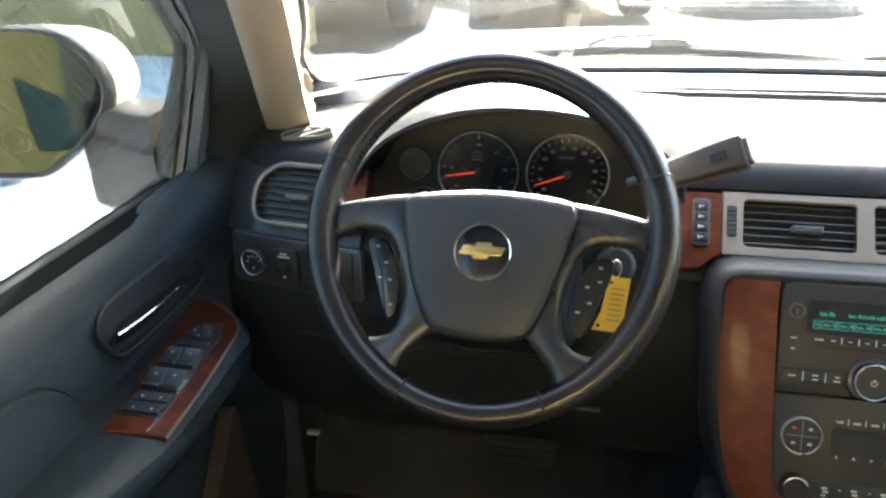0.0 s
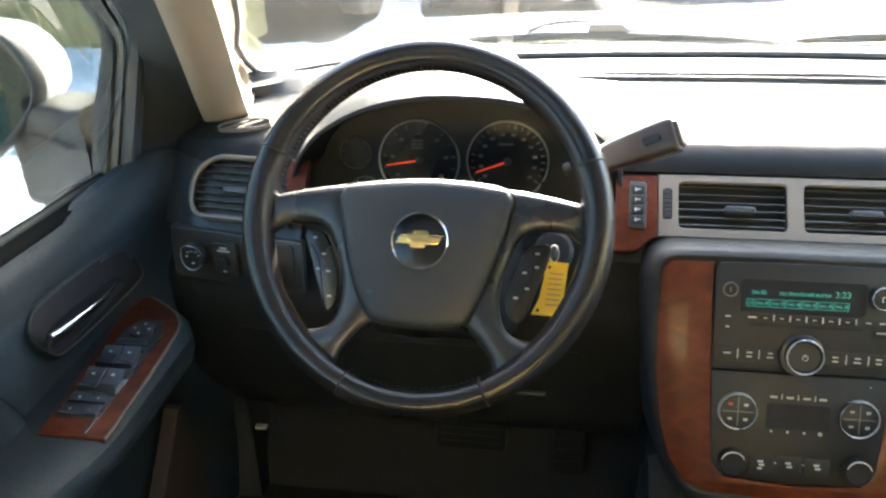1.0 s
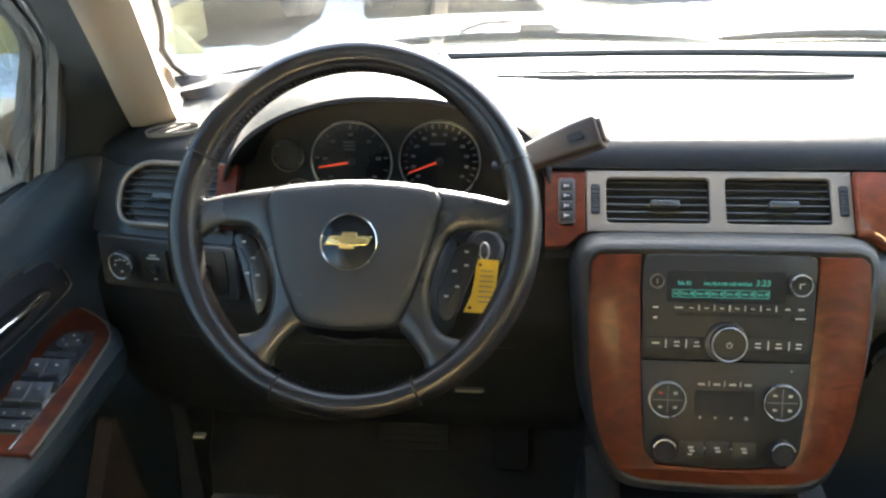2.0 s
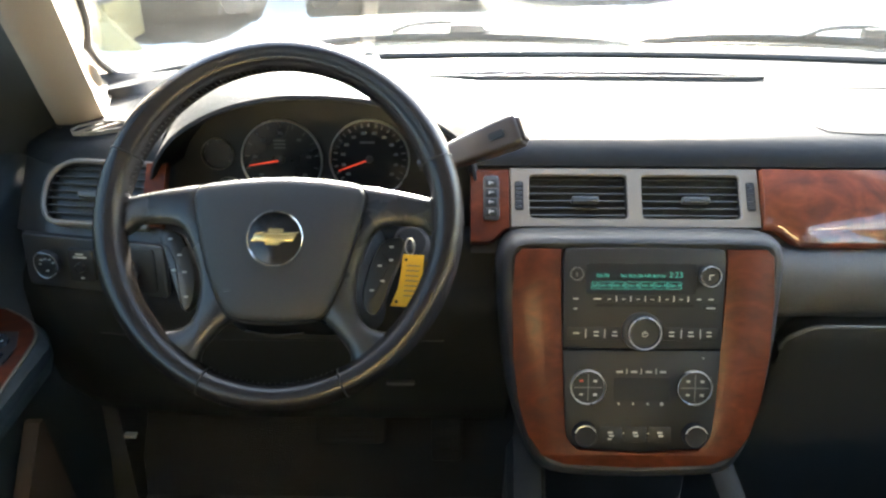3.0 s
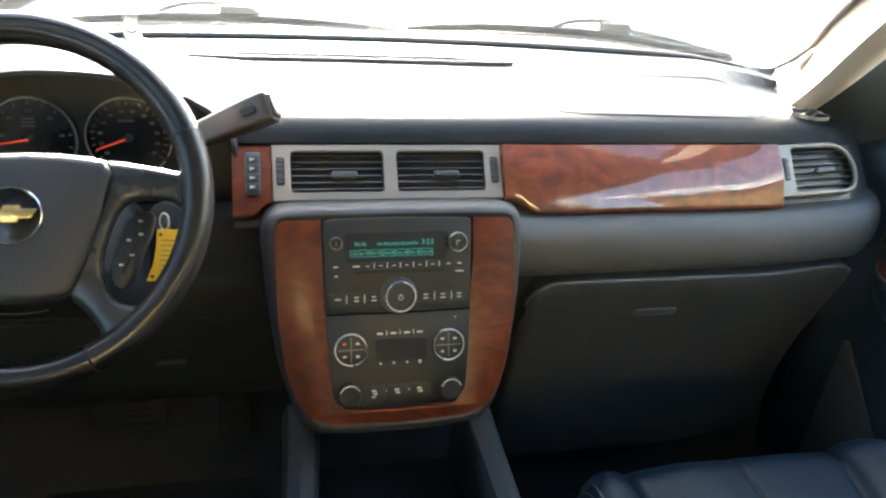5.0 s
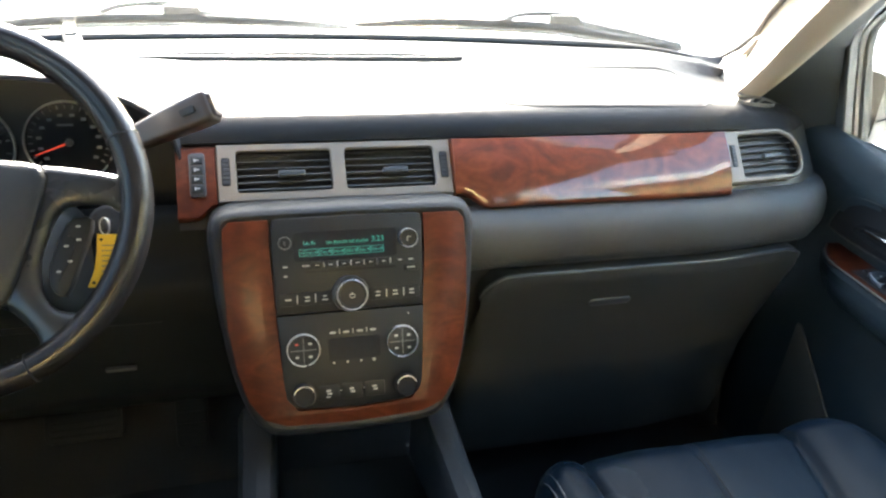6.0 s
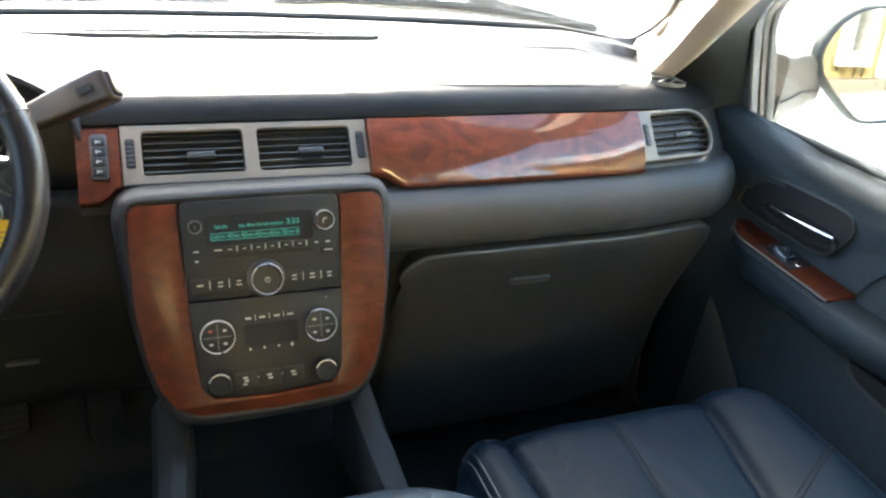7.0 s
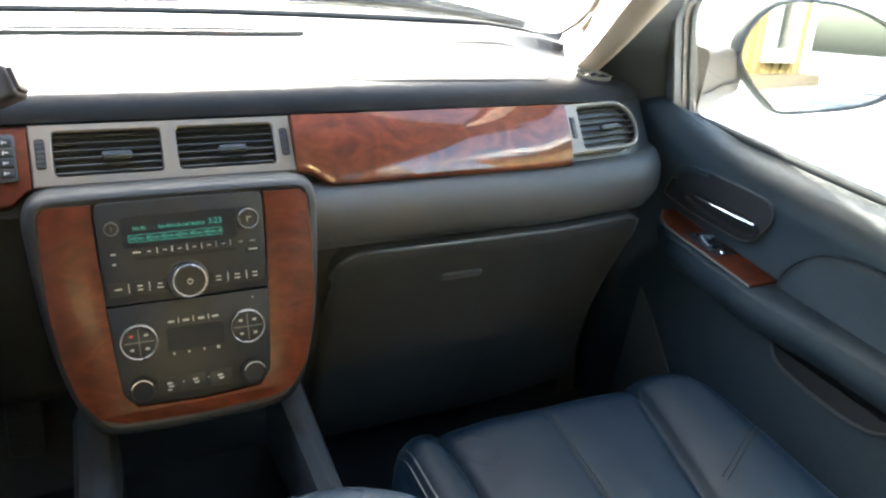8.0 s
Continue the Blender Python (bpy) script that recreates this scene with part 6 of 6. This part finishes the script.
# ---- door mirrors ----
def build_mirror(s):
    m = thing("door_mirror", (s * 0.95, 1.02, 1.23), "white door mirror on a taupe foot outside the window", "door mirror", "door mirrors")
    e = -0.006 if s < 0 else 0.020
    out = [(1.043 + e, 1.335), (1.047 + e, 1.365), (1.068 + e, 1.405), (1.105 + e, 1.434), (1.165 + e, 1.441), (1.240, 1.440), (1.310, 1.424), (1.375, 1.392), (1.402, 1.345), (1.398, 1.285), (1.365, 1.252), (1.285, 1.231), (1.200, 1.220), (1.165 + e, 1.2165), (1.146 + e, 1.2170), (1.138 + e, 1.2205), (1.090 + e, 1.262), (1.052 + e, 1.306)]
    o = smooth_poly(out, 2)

    def P(x, z, q, k=1.0, dz=0.0):
        cx_, cz_ = 1.20, 1.325
        x, z = cx_ + (x - cx_) * k, cz_ + (z - cz_) * k + dz
        return Vector((s * x, 1.0 - 0.38 * (x - 1.06) + (0.13 if s < 0 else 0.09) * (z - 1.325) + q, z))

    bm = bmesh.new()
    rings = [[P(x, z, q, k) for x, z in o] for q, k in ((0.006, 0.925), (-0.003, 0.940), (-0.005, 0.965), (-0.003, 0.988), (0.005, 1.0), (0.02, 1.0))]
    loft(bm, rings, True, False, False)
    part("rim", bm, TAUPE if s < 0 else KICK, m, "dark taupe rim")
    bm = bmesh.new()
    rings = [[P(x, z, q, k, dz) for x, z in o] for q, k, dz in ((0.018, 1.000, 0.0), (0.045, 0.975, 0.0), (0.09, 0.92, 0.0), (0.13, 0.85, 0.0), (0.155, 0.72, 0.0), (0.165, 0.5, 0.0))]
    loft(bm, rings, True, False, True)
    part("housing", bm, PAINT, m, "white painted housing")
    bm = bmesh.new()
    loft(bm, [[P(x, z, q, 0.935) for x, z in o] for q in (0.006, 0.003)], True, True, True)
    part("mirror_glass", bm, DIMMED if s < 0 else MIRROR, m, "greenish dimming mirror glass" if s < 0 else "bright mirror glass")
    bm = bmesh.new()
    rings = []
    low, cut = (0.090, 0.024) if s < 0 else (0.0, 0.0)
    for x, zb, zt, yb, yf in ((0.930, 1.215 - low, 1.352 - cut, 0.93, 1.06), (0.965, 1.222 - low, 1.345 - cut, 0.945, 1.075), (1.03, 1.228 - low, 1.340 - cut, 0.985, 1.09), (1.10, 1.240 - low, 1.330 - cut, 1.005, 1.09)):
        rings.append([(s * x, y, z) for y, z in rrect(yb, yf, zb, zt, 0.018, 4)])
    loft(bm, rings, True, True, True)
    part("foot", bm, TAUPE, m, "taupe plastic foot")
    bm = bmesh.new()
    tube(bm, [(s * x, y - 0.001, 1.272) for x, y in ((0.935, 0.931), (0.965, 0.944), (1.03, 0.984), (1.09, 1.001))], 0.0016, 5)
    part("foot_seam", bm, RECESS, m)


build_mirror(-1)
build_mirror(1)

# ---- passenger seat ----
seat = thing("passenger_seat", (0.45, 0.3, 0.576), "blue-black leather passenger seat cushion with double stitching", "car seat")


def roll_off(e, r):
    """How far a padded edge has rolled down at distance e from its outline."""
    return r * (1 - math.sqrt(max(0, 1 - max(0, 1 - max(0, e) / r) ** 2)))


def seams_at(y):
    """The left, middle and right seam of the cushion."""
    return 0.289, 0.448 - 0.10 * (0.60 - y), 0.612 - 0.24 * (0.60 - y)


def seat_z(x, y):
    l, m, r = seams_at(y)
    z = 0.924 - 0.012 * step(0.35, 0.0, y) - 0.7 * roll_off(x - 0.222, 0.034) - roll_off(0.744 - x, 0.060)
    if x < l:
        z += 0.011 * math.sin(math.pi * min(1, (l - x) / 0.070)) ** 0.7
    elif x > r:
        z += 0.024 * math.sin(math.pi * min(1, (x - r) / (0.760 - r))) ** 0.7
    else:
        z += 0.006 * math.sin(math.pi * (x - l) / (r - l)) + 0.003 * abs(math.sin(math.pi * (x - l) / (m - l))) if x < m else 0.006 * math.sin(math.pi * (x - l) / (r - l)) + 0.003 * abs(math.sin(math.pi * (x - m) / (r - m)))
    for gx, dep, wd in ((l, 0.008, 0.006), (m, 0.0020, 0.004), (r, 0.010, 0.007)):
        z -= dep * math.exp(-((x - gx) / wd) ** 2)
    return z + 0.0022 * noise.noise((x * 9, y * 14, 3)) + 0.0008 * noise.noise((x * 40, y * 22, 7))


def front_y(x):
    a = max(0, (0.272 - x) / 0.052)
    b = max(0, (x - 0.640) / 0.1045)
    return 0.628 - 0.045 * (1 - math.sqrt(max(0, 1 - a * a))) - 0.15 * (1 - math.sqrt(max(0, 1 - b * b)))


bm = bmesh.new()
rows = []
for x in span(0.222, 0.744, 117):
    yf = front_y(x)
    row = []
    for y in span(0.02, yf - 0.055, 30):
        row.append((x, y, seat_z(x, y)))
    zt = seat_z(x, yf - 0.055)
    for a in span(10, 100, 8):
        r = radians(a)
        row.append((x, yf - 0.055 + 0.055 * math.sin(r), zt - 0.055 + 0.055 * math.cos(r)))
    row.append((x, yf - 0.01, zt - 0.14))
    row.append((x, yf - 0.03, 0.74))
    rows.append(row)
for k, x in ((0, 0.220), (-1, 0.746)):
    side = [(x, p[1], min(p[2], 0.75)) for p in rows[k]]
    mid = [(x + (0.002 if k == 0 else -0.002), p[1], p[2] - 0.012) for p in rows[k]]
    if k == 0:
        rows = [side, mid] + rows
    else:
        rows = rows + [mid, side]
sheet(bm, rows)
part("cushion", bm, SEAT, seat, sharp=60)
def seat_line(which, off):
    """A line along a seam of the cushion and down over its front edge."""
    pts = []
    for y in span(0.05, 0.565, 42):
        x = seams_at(y)[which] + off
        pts.append((x, y, seat_z(x, y) + 0.0003))
    x = seams_at(0.60)[which] + off
    yf = front_y(x)
    zt = seat_z(x, yf - 0.055)
    return pts + [(x, yf - 0.055 + 0.0553 * math.sin(radians(a)), zt - 0.055 + 0.0553 * math.cos(radians(a))) for a in span(15, 75, 6)]


for which, offs in ((0, (0.0,)), (1, (-0.004, 0.004)), (2, (0.0,))):
    for off in offs:
        part("seam", tube(bmesh.new(), seat_line(which, off), 0.0008, 5), RECESS, seat)
bolster = [(x, 0.385 + (x - 0.579) * 0.52) for x in span(0.590, 0.735, 16)]
for off in (-0.004, 0.004):
    part("seam", tube(bmesh.new(), [(x, y + off, seat_z(x, y + off) + 0.0005) for x, y in bolster], 0.0010, 5), RECESS, seat)
for x in (0.2275, 0.2345):
    yf = front_y(x)
    zt = seat_z(x, yf - 0.055)
    line = [(x, y, seat_z(x, y) + 0.0006) for y in span(0.05, yf - 0.057, 40)] + [(x, yf - 0.055 + 0.0558 * math.sin(radians(a)), zt - 0.055 + 0.0558 * math.cos(radians(a))) for a in span(0, 80, 9)]
    part("seam", tube(bmesh.new(), line, 0.0011, 5), SPOKE, seat, "paler edge stitching")
bm = bmesh.new()
box(bm, 0.24, 0.67, 0.06, 0.54, 0.576, 0.76, 0.01)
part("base", bm, BLACK, seat)


# ---- outside: parked cars, leaning panel, house ----
def parked_car(x, y, rz, paint, label, size=1.0):
    c = thing("parked_car", (0, 0, 0), label, "car", "parked cars")
    c.location = (0, 0, 0)
    secs = ((0.0, 0.54, 0.90, 0.80), (0.06, 0.50, 0.98, 0.92), (0.9, 0.46, 1.10, 0.96), (1.3, 0.46, 1.14, 0.96), (3.6, 0.46, 1.14, 0.96), (4.6, 0.48, 1.12, 0.95), (4.75, 0.54, 1.0, 0.88))
    bm = bmesh.new()
    loft(bm, [[Vector((u, a, v)) for u, v in rrect(-w, w, z0, z1, 0.10, 4)] for a, z0, z1, w in secs], True, True, True)
    part("body", bm, paint, c)
    bm = bmesh.new()
    loft(bm, [[Vector((u, a, v)) for u, v in rrect(-w, w, 1.05, z1, 0.06, 3)] for a, z1, w in ((1.15, 1.12, 0.86), (1.9, 1.74, 0.74), (2.4, 1.80, 0.74), (4.2, 1.76, 0.74), (4.6, 1.15, 0.82))], True, True, True)
    part("cabin", bm, SCREEN, c, "dark glass cabin")
    bm = bmesh.new()
    box(bm, -0.86, 0.86, -0.06, 0.10, 0.53, 0.72, 0.04)
    part("bumper", bm, BLACK, c)
    for wx in (-0.78, 0.78):
        for wy in (0.85, 3.8):
            bm = bmesh.new()
            sg = 1 if wx > 0 else -1
            prof = ((-0.12, 0.20), (-0.125, 0.33), (-0.10, 0.375), (0.10, 0.375), (0.125, 0.33), (0.12, 0.20))
            loft(bm, [[Vector((wx + a, wy + r * math.cos(t), 0.375 + r * math.sin(t))) for t in span(0, 2 * math.pi, 29)[:-1]] for a, r in prof], True, True, True)
            ty = part("wheel", bm, TYRE, c, "black tyre")
            bm = bmesh.new()
            loft(bm, [[Vector((wx + sg * a, wy + r * math.cos(t), 0.375 + r * math.sin(t))) for t in span(0, 2 * math.pi, 21)[:-1]] for a, r in ((0.10, 0.21), (0.128, 0.20), (0.118, 0.10), (0.13, 0.03))], True, True, True)
            part("rim", bm, SPOKE, ty)
        bm = bmesh.new()
        box(bm, wx - 0.13, wx + 0.13, -0.03, 0.06, 0.76, 0.90, 0.02)
        part("headlight", bm, MIRROR, c)
    c.matrix_world = pose(x, y, 0, 0, 0, rz) @ Matrix.Scale(size, 4)
    return c


parked_car(-3.96, 9.15, 3, DARKPAINT, "dark parked pickup standing on bare gravel", 1.3)
parked_car(-0.60, 10.12, 18, DARKPAINT, "large dark parked car on trampled snow", 1.37)
parked_car(-9.2, 5.4, 62, DARKPAINT, "dark parked car beside the yellow shed")

# low heap of gravel with loose stones round its foot
def heap_z(x, y):
    d = ((x - 1.95) / 1.35) ** 2 + ((y - 12.3) / 1.15) ** 2
    return 0.40 * max(0, 1 - d) ** 0.8 - 0.01 + 0.035 * noise.noise((x * 5, y * 5, 1)) * step(1.25, 0.7, d)


heap = thing("gravel_heap", (1.95, 12.3, 0), "low heap of dark gravel with loose stones on snow", "gravel heap")
bm = bmesh.new()
sheet(bm, [[(x, y, heap_z(x, y)) for x in span(0.5, 3.4, 60)] for y in span(11.05, 13.55, 50)])
part("heap", bm, GRAVEL, heap)
rnd = random.Random(31)
verts, faces = [], []
for i in range(2600):
    if i % 3:
        a, q = rnd.uniform(0, 2 * math.pi), math.sqrt(rnd.uniform(0, 1.15))
        x, y = 1.95 + 1.35 * q * math.cos(a), 12.3 + 1.15 * q * math.sin(a)
        z = max(0.0, heap_z(x, y))
    else:
        x, y, z = rnd.uniform(-2.0, 3.2), 10.2 + 3.6 * rnd.random() ** 1.4, 0.0
    r = rnd.uniform(0.008, 0.030)
    k = len(verts)
    for dx, dy, dz in ((1, 0, 0.2), (0, 1, 0.1), (-1, 0, 0.3), (0, -1, 0.2), (0.1, 0.1, 1.0)):
        verts.append((x + r * dx * rnd.uniform(0.7, 1.3), y + r * dy * rnd.uniform(0.7, 1.3), z + r * dz * rnd.uniform(0.6, 1.2)))
    faces += [(k, k + 1, k + 4), (k + 1, k + 2, k + 4), (k + 2, k + 3, k + 4), (k + 3, k, k + 4)]
mesh = bpy.data.meshes.new("loose_stones")
mesh.from_pydata(verts, [], faces)
mesh.materials.append(GRAVEL)
stones = new("loose_stones", mesh)
stones.parent = heap
stones.matrix_parent_inverse = Matrix.Translation(-heap.location)
tagged(stones, kind="stuff")

shed = thing("yellow_shed", (-7.5, 8.6, 0), "tall weathered yellow wooden shed in its own shade", "shed")
bm = bmesh.new()
box(bm, -13.0, -3.75, 7.95, 8.9, 0.0, 5.0)
part("wall", bm, YWALL, shed)
bm = bmesh.new()
loft(bm, [[Vector((x, y, z)) for x, z in ((-3.40, 0.0), (-4.6, 0.0), (-4.6, 1.3), (-4.15, 0.80))] for y in (7.82, 7.93)], True, True, True)
part("leaning_board", bm, YWALL, shed, "yellow board leaning at the corner")
bm = bmesh.new()
tube(bm, [(-3.95, 7.9, 0.42), (-2.9, 8.3, 0.80)], 0.04, 8)
part("bar", bm, TAUPE, shed, "grey bar")
bm = bmesh.new()
box(bm, -13.3, -3.5, 7.6, 9.0, 5.0, 5.18)
part("roof", bm, SNOW, shed, "flat roof under snow")

def yellow_house(m, length, windows, label, core):
    h = thing("yellow_house", (0, 0, 0), label, "house", "yellow houses")
    h.location = (0, 0, 0)
    bm = bmesh.new()
    box(bm, -length, 0.0, -4.8, -0.05, 0.0, 5.2)
    wall = part("wall", bm, core, h)
    n = int(length / 0.17)
    for i in range(n):
        x = -0.085 - 0.17 * i
        bm = bmesh.new()
        box(bm, x - 0.076, x + 0.076, -0.05, -0.03 + 0.03 * (i % 2), 1.05, 5.2, 0.008, 1)
        part("board", bm, YWALL, wall)
    bm = bmesh.new()
    box(bm, -length, 0.02, -0.06, 0.06, 0.0, 0.92, 0.01)
    part("foundation", bm, SNOW, h, "foundation covered with blown snow")
    bm = bmesh.new()
    box(bm, -length, 0.0, -0.04, 0.22, 0.93, 1.06, 0.01)
    part("base_rail", bm, BEIGE, h, "grey-brown ledge along the wall")
    bm = bmesh.new()
    box(bm, -0.10, 0.04, -0.09, 0.04, 1.06, 5.2, 0.01)
    part("corner_board", bm, PAINT, h, "white corner board")
    bm = bmesh.new()
    loft(bm, [[Vector((x, y, z)) for y, z in ((0.5, 5.1), (-2.4, 7.4), (-5.3, 5.1), (-5.3, 5.25), (-2.4, 7.6), (0.5, 5.25))] for x in (-length - 0.4, 0.4)], True, True, True)
    part("roof", bm, SNOW, h, "snow-covered roof")
    for x, w in windows:
        at = lambda u, v, q=0.0: Vector((x + u, q, 2.13 + v))
        bm = bmesh.new()
        hoop(bm, at, rrect(-w - 0.16, w + 0.16, -0.95, 0.95, 0.01, 1), rrect(-w, w, -0.80, 0.80, 0.01, 1), -0.05, 0.08, 0.005)
        win = part("window", bm, PAINT, h, "white window frame")
        bm = bmesh.new()
        plate(bm, at, rrect(-w, w, -0.80, 0.80, 0.01, 1), -0.04, 0.015)
        part("pane", bm, SCREEN, win)
    h.matrix_world = m
    return h


yellow_house(pose(2.625, -7.87, 0, 0, 0, -68), 3.0, [(-1.32, 0.36)], "yellow boarded wooden house with a white-framed window", YWALL)
# second house, added out of view to colour the wood trim's reflection
yellow_house(pose(8.6, -0.4, 0, 0, 0, 65), 8.0, [(-2.0, 0.36), (-5.2, 0.36)], "long yellow boarded wooden house added out of view for reflections", YGAP)
panel_ = bmesh.new()
loft(panel_, [[Vector((x, -5.1 + (x - 1.5) * 0.409 + q, z)) for x, z in ((-1.12, 1.72), (-0.06, 1.15), (-0.14, 1.00), (-1.00, 1.03))] for q in (0.0, 0.06)], True, True, True)
tagged(part("teal_panel", panel_, TEAL), "teal board fixed to the yellow house wall", "board")
